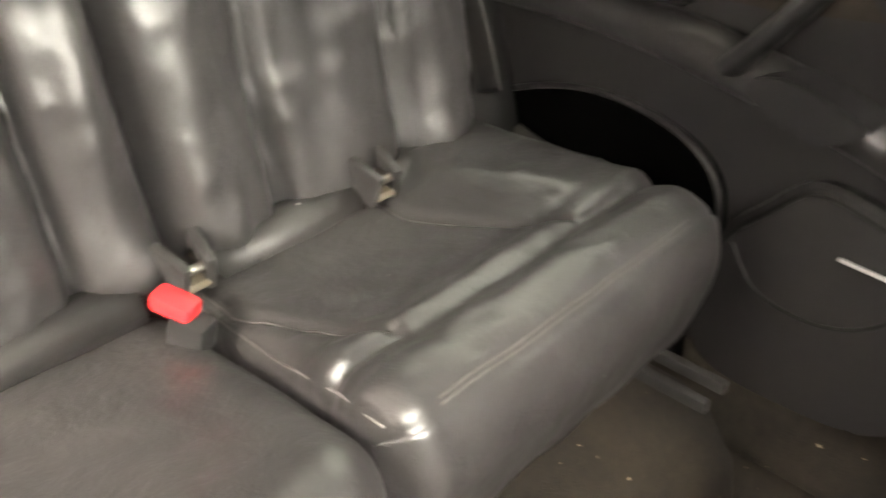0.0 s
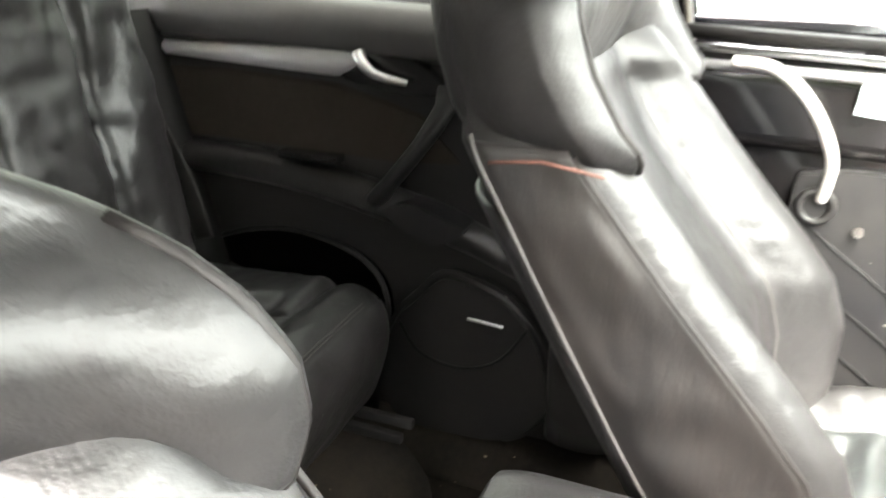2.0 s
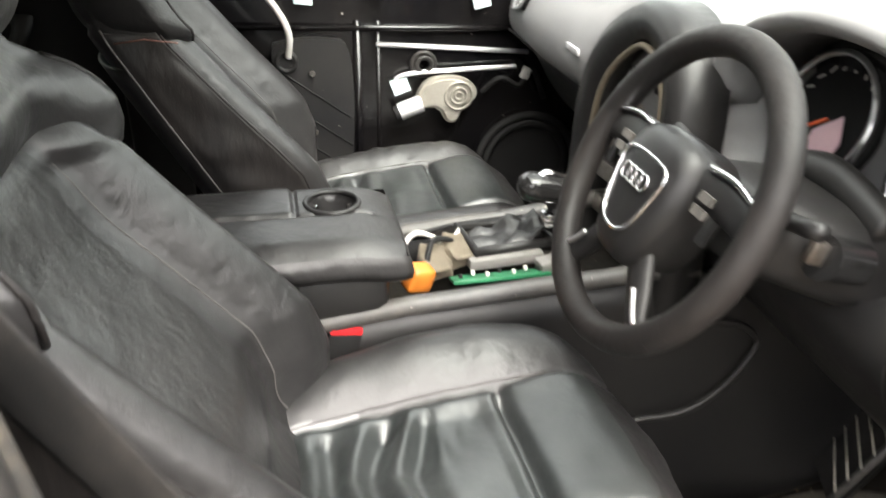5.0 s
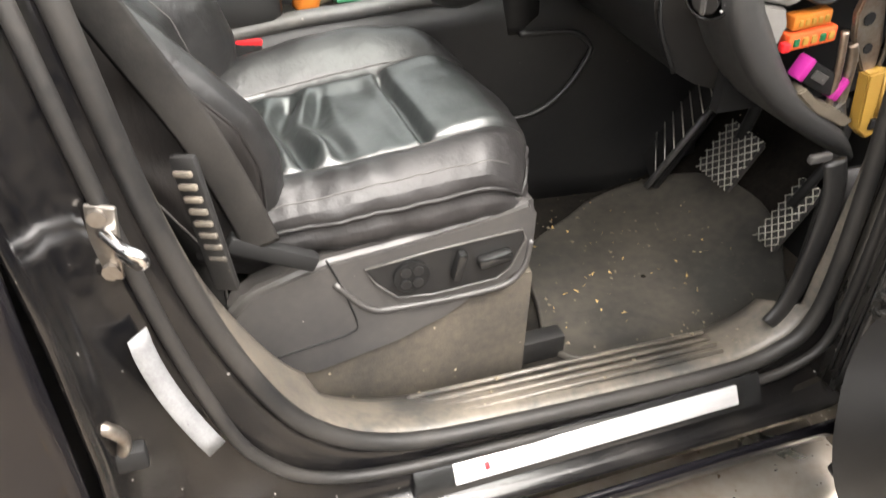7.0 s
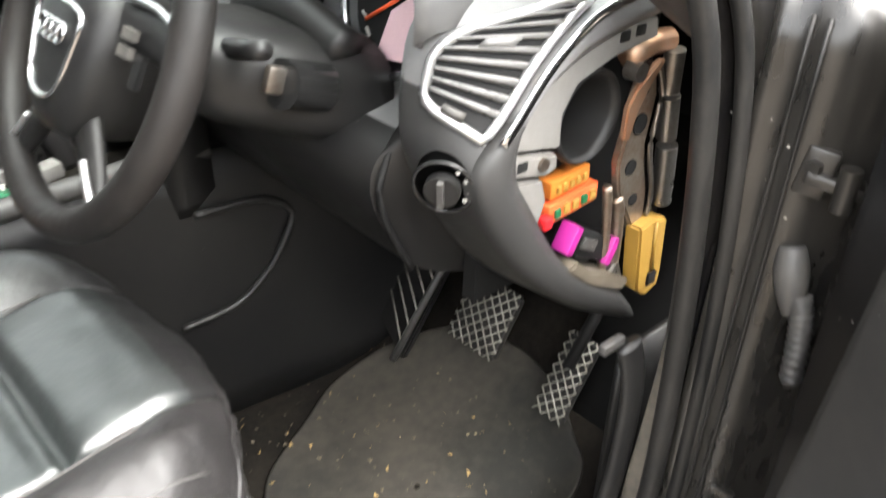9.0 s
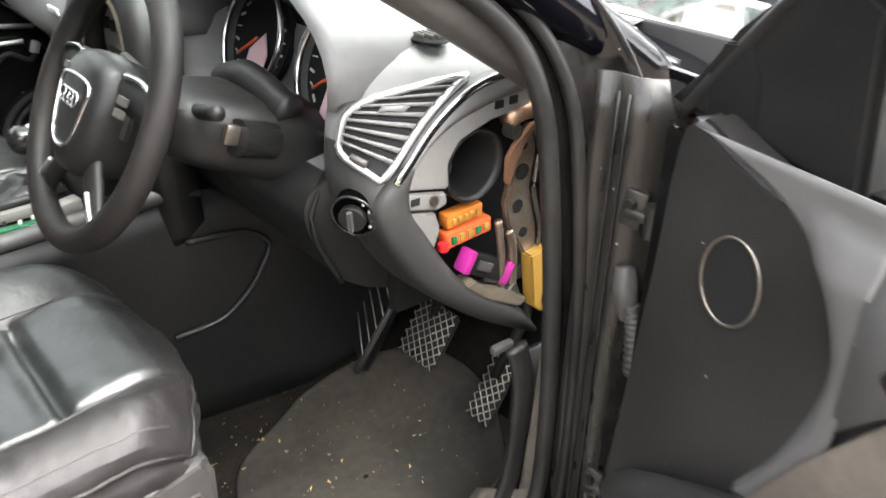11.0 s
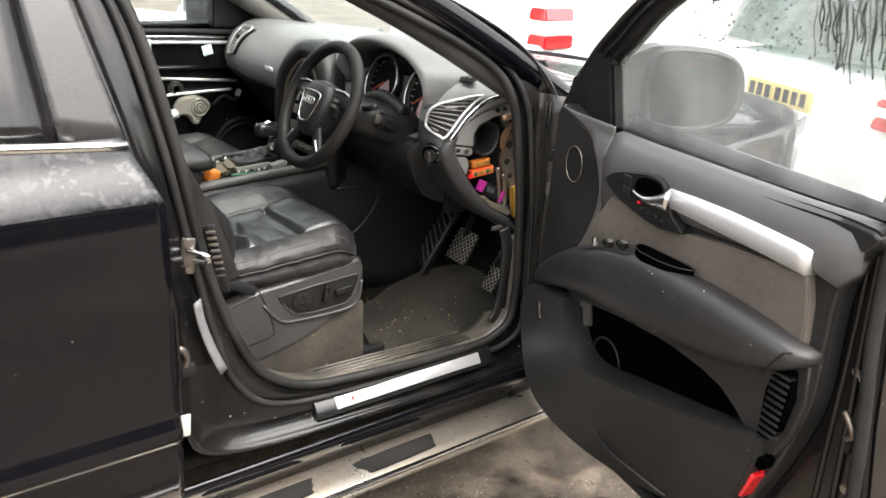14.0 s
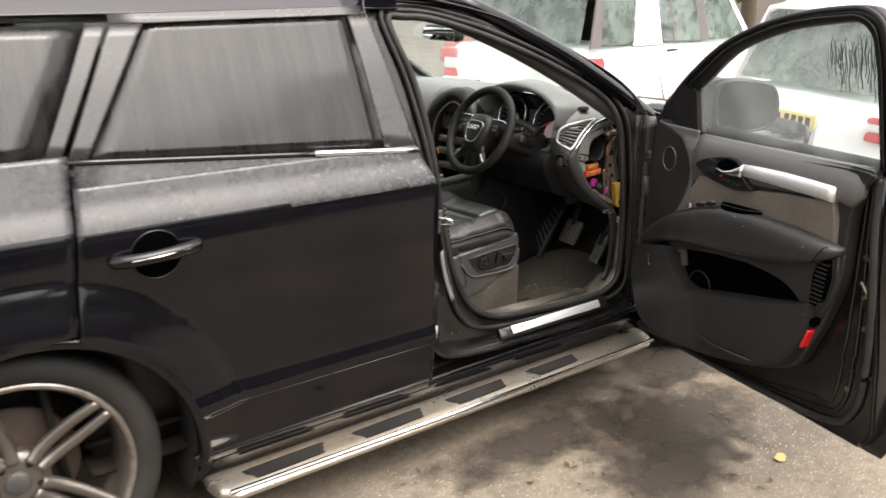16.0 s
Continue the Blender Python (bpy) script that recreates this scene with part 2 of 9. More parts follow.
M["copper"] = mat("copper_tinted_steel", (0.5, 0.24, 0.13), 0.4, 0.8, color2=(0.4, 0.32, 0.24), vscale=12, vamount=0.7)
M["cream"] = mat("cream_cast_motor", (0.36, 0.345, 0.30), 0.4, 0.5, color2=(0.2, 0.185, 0.15), vscale=20, vamount=0.6)
M["jamb_tape"] = mat("scuffed_silver_tape", (0.17, 0.172, 0.175), 0.5, color2=(0.08, 0.08, 0.083), vscale=22, vamount=0.8, spots=(0.03, 0.03, 0.03), spotscale=60, spotlevel=0.68)
M["rust"] = mat("rusty_iron", (0.06, 0.04, 0.03), 0.8, color2=(0.03, 0.022, 0.018), vscale=14, grain=0.3)
M["tape"] = mat("pale_blue_tape", (0.55, 0.68, 0.68), 0.6, color2=(0.45, 0.56, 0.56), vscale=15)
M["stone_chip"] = mat("stone_chippings", (0.16, 0.14, 0.12), 0.85, color2=(0.34, 0.31, 0.27), vscale=30, vamount=1.0)
M["litter"] = mat("dead_leaf_litter", (0.035, 0.022, 0.012), 0.8, color2=(0.10, 0.06, 0.03), vscale=25, vamount=1.0)
M["white_trim"] = mat("off_white_plastic", (0.504, 0.49, 0.462), 0.5, color2=(0.385, 0.364, 0.329), vscale=20)
M["cardboard"] = mat("beige_foam", (0.10, 0.082, 0.058), 0.85, color2=(0.05, 0.04, 0.028), vscale=25, grain=0.5)
M["pcb"] = mat("green_circuit_board", (0.010, 0.12, 0.05), 0.35, color2=(0.006, 0.08, 0.035), vscale=40)
M["orange"] = mat("orange_plastic", (0.44, 0.135, 0.02), 0.45, color2=(0.6, 0.2, 0.03), vscale=20)
M["redorange"] = mat("red_orange_fuse_block", (0.72, 0.1, 0.03), 0.4, color2=(0.6, 0.12, 0.03), vscale=20)
M["yellow"] = mat("yellow_steel_bracket", (0.33, 0.19, 0.035), 0.45, color2=(0.3, 0.19, 0.06), vscale=14)
M["magenta"] = mat("magenta_plastic", (0.34, 0.02, 0.2), 0.4, color2=(0.26, 0.015, 0.15), vscale=20)
M["pink"] = mat("pale_pink_film", (0.62, 0.42, 0.45), 0.6, color2=(0.5, 0.34, 0.38), vscale=20)
M["black"] = mat("matt_black", (0.008, 0.008, 0.008), 0.7, color2=(0.014, 0.014, 0.014))
# Unseen headliner, paled so that it bounces light into the cabin.
M["liner"] = mat("headliner_paled_for_bounce", (0.5, 0.49, 0.47), 0.9, color2=(0.42, 0.41, 0.4), grain=0.3, gscale=500)
M["tread"] = mat("worn_tread_plastic", (0.0306, 0.02975, 0.02805), 0.42, color2=(0.1445, 0.1224, 0.0952), vscale=7, vamount=0.8, grain=0.25, gscale=300, spots=(0.4, 0.34, 0.26), spotscale=95, spotlevel=0.76)
M["plate"] = mat("yellow_number_plate", (0.64, 0.53, 0.20), 0.4, color2=(0.65, 0.50, 0.13))
M["bark"] = mat("bark", (0.09, 0.07, 0.05), 0.9, color2=(0.16, 0.13, 0.1), vscale=8, wrinkle=0.8, wscale=14)
M["leaf"] = mat("foliage", (0.045, 0.075, 0.025), 0.6, color2=(0.11, 0.12, 0.04), vscale=1.5, vamount=1.0)
M["dry_leaf"] = mat("dry_leaf", (0.42, 0.28, 0.1), 0.7, color2=(0.3, 0.19, 0.08), vscale=40)
M["stitch"] = mat("grey_stitching", (0.05, 0.047, 0.045), 0.7, color2=(0.08, 0.075, 0.07), vscale=60)
M["pipe"] = mat("pale_edge_piping", (0.042, 0.039, 0.037), 0.65, color2=(0.028, 0.026, 0.025), vscale=20)
M["tear"] = mat("reddish_leather_wear", (0.11, 0.04, 0.025), 0.6, color2=(0.12, 0.045, 0.03), vscale=50)
M["brick"] = mat("rendered_wall", (0.28, 0.25, 0.22), 0.9, color2=(0.36, 0.33, 0.29), vscale=0.8, grain=0.6, gscale=60)
M["crumb"] = mat("pale_crumbs", (0.09, 0.072, 0.046), 0.9, color2=(0.20, 0.17, 0.12), vscale=40)
M["frame_black"] = mat("satin_black_frame", (0.006, 0.006, 0.006), 0.32, color2=(0.014, 0.013, 0.0125), vscale=6, vamount=0.6, rvar=0.1)
# Damp black trim, its colour lifted to grey for the sky's reflection.
M["frame_wet_sky_sheen"] = mat("damp_black_trim_sky_sheen", (0.022, 0.021, 0.021), 0.26, color2=(0.04, 0.038, 0.037), vscale=5, vamount=0.6, rvar=0.1, grain=0.1, gscale=300)
# Near-black without gloss: real joints, and shade of recesses that aren't cut.
M["void"] = mat("deep_black_and_recess_shade", (0.001, 0.001, 0.001), 1.0, color2=(0.002, 0.002, 0.002))
# Dew on the shoulder, with the sky's sheen lightened into its colour.
M["paint_dew_sheen"] = mat("dewy_black_paint_sky_sheen", (0.0108, 0.0108, 0.0117), 0.30, color2=(0.054, 0.0522, 0.054), vscale=4.5, vamount=0.9, rvar=0.16, grain=0.1, gscale=500, spots=(0.05, 0.049, 0.05), spotscale=45, spotlevel=0.6)
M["glass"] = glass("clear_glass", (0.93, 0.96, 0.95), fog=0.12)
M["screen_glass"] = glass("misted_windscreen", (0.8, 0.87, 0.84), fog=0.30, fogcolor=(0.62, 0.68, 0.65), fscale=3.0)
M["wet_glass"] = glass("misted_wet_glass", (0.97, 0.99, 0.98), fog=0.11, fogcolor=(0.9, 0.93, 0.92), streaks=(1, 1, 0.35), fscale=5, drops=0.02)
M["privacy"] = glass("privacy_glass", (0.40, 0.43, 0.40), fog=0.16, fogcolor=(0.40, 0.44, 0.41), fscale=2.5)
M["tinted"] = glass("tinted_misted_glass", (0.03, 0.03, 0.032), fog=0.4, fogcolor=(0.082, 0.078, 0.078), streaks=(9, 1, 0.8), fscale=3.2, gloss=0.12)
# Dark green reflection of the surroundings is put into the glass colour.
M["wet_mirror_dimmed"] = mat("wet_mirror_glass_green_reflection", (0.10, 0.13, 0.11), 0.10, 1.0, color2=(0.065, 0.09, 0.075), rvar=0.04, grain=0.5, gscale=160)
M["rain"] = mat("dark_rain_water", (0.05, 0.06, 0.055), 0.06, color2=(0.09, 0.10, 0.095), rvar=0.02)
M["satin"] = mat("satin_silver_trim", (0.62, 0.62, 0.62), 0.32, 0.85, color2=(0.5, 0.5, 0.5), rvar=0.06)
M["vent_slat"] = mat("grey_vent_slat", (0.16, 0.158, 0.155), 0.34, color2=(0.22, 0.215, 0.21), vscale=12, grain=0.2, gscale=600)
M["mirror"] = mat("mirror_glass", (0.9, 0.92, 0.92), 0.05, 1.0, color2=(0.8, 0.82, 0.82), rvar=0.02)
for matt, level in (("void", 0.0), ("black", 0.2), ("carpet", 0.1), ("fabric", 0.15), ("fabric_dimmed", 0.1), ("mat_rubber", 0.3), ("rubber", 0.3), ("tyre", 0.3), ("plastic", 0.4), ("asphalt", 0.3), ("liner", 0.1), ("paint", 0.36), ("frame_black", 0.25), ("leather_insert", 0.85), ("leather_bolster", 0.35), ("leather_side", 0.3), ("pod_shaded", 0.3), ("plastic_door", 0.4)):
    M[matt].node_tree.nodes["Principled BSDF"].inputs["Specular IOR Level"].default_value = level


# ---- building helpers ----
def thing(name, label, category, group="", kind="", at=(0, 0, 0)):
    ob = new(name)
    ob.empty_display_size = 0.1
    ob.location = at
    return tagged(ob, label, category, group, kind)


def place(ob, parent):
    if parent:
        ob.parent = parent
        bpy.context.view_layer.update()
        ob.matrix_parent_inverse = parent.matrix_world.inverted()
    return ob


def mesh(name, verts, faces, material, parent=None, label="", smooth=True):
    me = bpy.data.meshes.new(name)
    me.from_pydata([tuple(map(float, v)) for v in verts], [], faces)
    me.materials.append(M[material])
    me.polygons.foreach_set("use_smooth", [smooth] * len(me.polygons))
    me.update()
    ob = place(new(name, me), parent)
    return tagged(ob, label)


def part(name, bm, material, parent=None, label="", smooth=True, angle=40):
    bmesh.ops.recalc_face_normals(bm, faces=bm.faces[:])
    me = bpy.data.meshes.new(name)
    bm.to_mesh(me)
    bm.free()
    me.materials.append(M[material])
    me.polygons.foreach_set("use_smooth", [smooth] * len(me.polygons))
    if smooth and angle:
        me.set_sharp_from_angle(angle=radians(angle))
    ob = place(new(name, me), parent)
    return tagged(ob, label)


def solid(ob, thickness, offset=-1.0):
    m = ob.modifiers.new("thickness", "SOLIDIFY")
    m.thickness, m.offset = thickness, offset
    return ob


def box(bm, c, size, bevel=0.004, rot=(0, 0, 0), segs=2):
    """A bevelled box added to bm."""
    m = pose(*c, *rot) @ Matrix.Diagonal((*size, 1))
    got = bmesh.ops.create_cube(bm, size=1.0, matrix=m)
    if bevel:
        edges = list({e for v in got["verts"] for e in v.link_edges})
        bmesh.ops.bevel(bm, geom=edges, offset=min(bevel, min(size) * 0.45), segments=segs, affect="EDGES", profile=0.5)
    return bm


def cyl(bm, a, b, r, segs=20, r2=None):
    a, b = Vector(a), Vector(b)
    d = b - a
    m = Matrix.Translation((a + b) / 2) @ d.to_track_quat("Z", "Y").to_matrix().to_4x4()
    bmesh.ops.create_cone(bm, cap_ends=True, segments=segs, radius1=r, radius2=r if r2 is None else r2, depth=d.length, matrix=m)
    return bm


def spline(pts, n=8, closed=False):
    """Catmull-Rom through the points, n steps a span."""
    p = np.array(pts, float)
    k = len(p)
    out = []
    for i in range(k if closed else k - 1):
        if closed:
            a, b, c, d = p[i - 1], p[i], p[(i + 1) % k], p[(i + 2) % k]
        else:
            a, b, c, d = p[max(i - 1, 0)], p[i], p[i + 1], p[min(i + 2, k - 1)]
        for t in np.linspace(0, 1, n, endpoint=False):
            out.append(0.5 * (2 * b + (c - a) * t + (2 * a - 5 * b + 4 * c - d) * t * t + (3 * b - a - 3 * c + d) * t ** 3))
    if not closed:
        out.append(p[-1])
    return np.array(out)


def tube(name, pts, r, material, parent=None, label="", closed=False, segs=10, squash=1.0, up=(0, 0, 1)):
    """A bar of round or flattened section along the points."""
    p = np.array(pts, float)
    n = len(p)
    tan = np.roll(p, -1, 0) - np.roll(p, 1, 0)
    if not closed:
        tan[0], tan[-1] = p[1] - p[0], p[-1] - p[-2]
    tan /= np.linalg.norm(tan, axis=1)[:, None] + 1e-9
    u = np.cross(tan, up)
    bad = np.linalg.norm(u, axis=1) < 1e-3
    u[bad] = np.cross(tan[bad], (1, 0.1, 0))
    u /= np.linalg.norm(u, axis=1)[:, None]
    v = np.cross(u, tan)
    rr = np.broadcast_to(np.asarray(r, float), (n,))
    ang = np.linspace(0, 2 * math.pi, segs, endpoint=False)
    verts = (p[:, None] + rr[:, None, None] * (np.cos(ang)[None, :, None] * u[:, None] + squash * np.sin(ang)[None, :, None] * v[:, None])).reshape(-1, 3)
    faces = []
    for i in range(n if closed else n - 1):
        j = (i + 1) % n
        for k in range(segs):
            l = (k + 1) % segs
            faces.append((i * segs + k, i * segs + l, j * segs + l, j * segs + k))
    if not closed:
        faces.append(tuple(range(segs))[::-1])
        faces.append(tuple((n - 1) * segs + k for k in range(segs)))
    return mesh(name, verts, faces, material, parent, label)


def loft(name, rings, material, parent=None, label="", caps=True, closed=True):
    """A skin over rings of equal point count."""
    r = np.array(rings, float)
    n, k = r.shape[:2]
    faces = []
    for i in range(n - 1):
        for j in range(k if closed else k - 1):
            l = (j + 1) % k
            faces.append((i * k + j, i * k + l, (i + 1) * k + l, (i + 1) * k + j))
    if caps and closed:
        faces.append(tuple(range(k))[::-1])
        faces.append(tuple((n - 1) * k + j for j in range(k)))
    return mesh(name, r.reshape(-1, 3), faces, material, parent, label)


def sheet(name, fn, us, vs, material, parent=None, label="", thick=0.0):
    """A skin of points fn(u, v)."""
    us, vs = list(us), list(vs)
    verts = [fn(u, v) for u in us for v in vs]
    k = len(vs)
    faces = [(i * k + j, (i + 1) * k + j, (i + 1) * k + j + 1, i * k + j + 1) for i in range(len(us) - 1) for j in range(k - 1)]
    ob = mesh(name, verts, faces, material, parent, label)
    return solid(ob, thick, 0.0) if thick else ob


def prism(name, outline, material, parent=None, label="", bevel=0.004, segs=2, smooth=True):
    """A slab between two like outlines in space: a list of (front point, back point)."""
    bm = bmesh.new()
    a = [bm.verts.new(p) for p, _ in outline]
    b = [bm.verts.new(q) for _, q in outline]
    bm.faces.new(a)
    bm.faces.new(b[::-1])
    n = len(a)
    for i in range(n):
        bm.faces.new((a[i], b[i], b[(i + 1) % n], a[(i + 1) % n]))
    bmesh.ops.recalc_face_normals(bm, faces=bm.faces[:])
    if bevel:
        edges = [e for e in bm.edges if len(e.link_faces) == 2 and e.calc_face_angle(0) > 0.5]
        bmesh.ops.bevel(bm, geom=edges, offset=bevel, segments=segs, affect="EDGES", clamp_overlap=True)
    return part(name, bm, material, parent, label, smooth)


def pad(name, half, r, material, parent=None, label="", n=14, fn=None, m=Matrix()):
    """A rounded cushion of half sizes and edge radius, bent by fn(p), set at m."""
    h = np.array(half, float)
    lin = np.linspace(-1, 1, n)
    index, verts, faces = {}, [], []

    def vert(p):
        key = tuple(np.round(p, 5))
        if key not in index:
            index[key] = len(verts)
            full = np.array(p) * h
            core = np.clip(full, -(h - r), h - r)
            d = full - core
            l = np.linalg.norm(d)
            q = core + (d / l * r if l > 1e-9 else 0)
            verts.append(m @ Vector(tuple(map(float, fn(q) if fn else q))))
        return index[key]

    for axis in range(3):
        for side in (-1, 1):
            g = [[None] * n for _ in range(n)]
            for i, a in enumerate(lin):
                for j, b in enumerate(lin):
                    p = [0, 0, 0]
                    p[axis], p[(axis + 1) % 3], p[(axis + 2) % 3] = side, a, b
                    g[i][j] = vert(tuple(p))
            for i in range(n - 1):
                for j in range(n - 1):
                    f = (g[i][j], g[i + 1][j], g[i + 1][j + 1], g[i][j + 1])
                    faces.append(f if side > 0 else f[::-1])
    return mesh(name, verts, faces, material, parent, label)


def wob(p, scale, amount, seed=0.0):
    return amount * noise.noise(Vector((float(p[0]) * scale + seed, float(p[1]) * scale + seed * 2, float(p[2]) * scale)))


def stain(name, color, rough):
    """A stain that fades out at its uneven edge."""
    m = bpy.data.materials.new(name)
    m.use_nodes = True
    n, link = m.node_tree.nodes, m.node_tree.links.new
    bsdf = n["Principled BSDF"]
    bsdf.inputs["Base Color"].default_value, bsdf.inputs["Roughness"].default_value = (*color, 1), rough
    tc, mp, ln, nz = n.new("ShaderNodeTexCoord"), n.new("ShaderNodeMapping"), n.new("ShaderNodeVectorMath"), n.new("ShaderNodeTexNoise")
    mp.inputs["Location"].default_value = (-0.5, -0.5, 0)
    mp.inputs["Scale"].default_value = (1, 1, 0)
    ln.operation = "LENGTH"
    link(tc.outputs["Generated"], mp.inputs[0])
    link(mp.outputs[0], ln.inputs[0])
    nz.inputs["Scale"].default_value, nz.inputs["Detail"].default_value = 9.0, 8.0
    link(tc.outputs["Object"], nz.inputs[0])
    add = n.new("ShaderNodeMath")
    add.operation = "MULTIPLY_ADD"
    add.inputs[1].default_value = 0.55
    link(nz.outputs[0], add.inputs[0])
    link(ln.outputs["Value"], add.inputs[2])
    mr = n.new("ShaderNodeMapRange")
    mr.inputs["From Min"].default_value, mr.inputs["From Max"].default_value = 0.42, 0.70
    mr.inputs["To Min"].default_value, mr.inputs["To Max"].default_value = 0.85, 0.0
    link(add.outputs[0], mr.inputs[0])
    link(mr.outputs[0], bsdf.inputs["Alpha"])
    return m


M["damp"] = stain("damp_stain", (0.035, 0.028, 0.022), 0.6)


# ---- ground ----
ground = tagged(sheet("ground", lambda u, v: (u, v, 0.0), (-120, -20, -6, -2, 0, 1, 2, 3, 4, 6, 10, 30, 140), (-120, -20, -8, -5, -3, -2, -1, 0, 1, 3, 8, 20, 120), "asphalt"),
                "worn grey-brown asphalt of a car yard", "ground", kind="structure")


def blot(name, cx, cy, rx, ry, seed, material, z=0.004):
    rng = random.Random(seed)
    pts, n = [], 40
    ph = [rng.uniform(0, 6.28) for _ in range(5)]
    for i in range(n):
        a = 2 * math.pi * i / n
        k = 1 + sum(0.16 / (j + 1) * math.sin((j + 2) * a + ph[j]) for j in range(5))
        pts.append((cx + rx * k * math.cos(a), cy + ry * k * math.sin(a), z))
    return mesh(name, [(cx, cy, z)] + pts, [(0, 1 + i, 1 + (i + 1) % n) for i in range(n)], material, smooth=False)


for k, (cx, cy, rx, ry) in enumerate(((2.25, -1.30, 0.62, 0.34), (1.75, -1.10, 0.75, 0.17), (2.75, -0.95, 0.55, 0.35), (3.3, -1.8, 0.25, 0.16), (1.95, -1.55, 0.40, 0.22))):
    tagged(blot("damp_patch", cx, cy, rx, ry, 5 + k, "damp", 0.004 + 0.002 * k), "dark damp stain on the asphalt", "stain", "damp stains", "structure")

# ---- the car's side shape ----
Z_PROFILE = (0.20, 0.28, 0.36, 0.44, 0.462, 0.475, 0.53, 0.65, 0.85, 0.98, 1.03, 1.06, 1.10, 1.16, 1.24, 1.40, 1.55, 1.62)
Y_PROFILE = (0.88, 0.922, 0.936, 0.942, 0.946, 0.957, 0.943, 0.945, 0.958, 0.962, 0.958, 0.945, 0.922, 0.900, 0.872, 0.815, 0.752, 0.69)


def half_width(x, z):
    y = float(np.interp(z, Z_PROFILE, Y_PROFILE))
    front, back = max(0.0, x - 2.9), max(0.0, -0.3 - x)
    d = math.hypot(x - 0.06, z - 0.36)
    flare = 0.040 * max(0.0, min(1.0, (0.575 - d) / 0.125)) ** 0.8 * max(0.0, min(1.0, (z - 0.33) / 0.16))
    return y - 0.17 * front ** 2 - 0.16 * back ** 2 + flare


def arch_x(z, cx, r):
    d = r * r - (z - 0.36) ** 2
    return cx + math.sqrt(d) if d > 0 else cx


def side_panel(name, x0, x1, z0, z1, material, parent, side=-1, nx=14, nz=26, off=0.0, label="", thick=0.012, dew_sheen=False):
    def at(u, v):
        z = z0 + (z1 - z0) * v
        a, b = x0(z), x1(z)
        x = a + (b - a) * u
        return (x, side * (half_width(x, z) + off), z)
    ob = sheet(name, at, np.linspace(0, 1, nx), np.linspace(0, 1, nz), material, parent, label)
    if side > 0:
        ob.data.flip_normals()
    # Shoulder faces get the paler paint: dew plus painted sky sheen.
    if dew_sheen:
        ob.data.materials.append(M["paint_dew_sheen"])
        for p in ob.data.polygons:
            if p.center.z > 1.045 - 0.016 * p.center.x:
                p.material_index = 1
    return solid(ob, thick, 1.0 if side < 0 else 1.0)


def patch(name, c, material, parent, side=-1, off=0.0, n=10, thick=0.006, label=""):
    """A piece of the side between four (x, z) corners: low rear, low front, high front, high rear."""
    c = np.array(c, float)

    def at(u, v):
        x, z = (c[0] * (1 - u) + c[1] * u) * (1 - v) + (c[3] * (1 - u) + c[2] * u) * v
        return (x, side * (half_width(x, z) + off), z)
    return solid(sheet(name, at, np.linspace(0, 1, n), np.linspace(0, 1, n), material, parent, label), thick, 0.0)


BELT = lambda x: 1.13 + 0.075 * (1.28 - x)
car = thing("car_body", "glossy black estate car body with dirty paint, front door open", "car")
ARCH = 0.425
rear_cut = lambda z: max(0.19 + 0.13 * max(0, z - 0.76), arch_x(z, 0.06, ARCH) if z < 0.785 else 0)
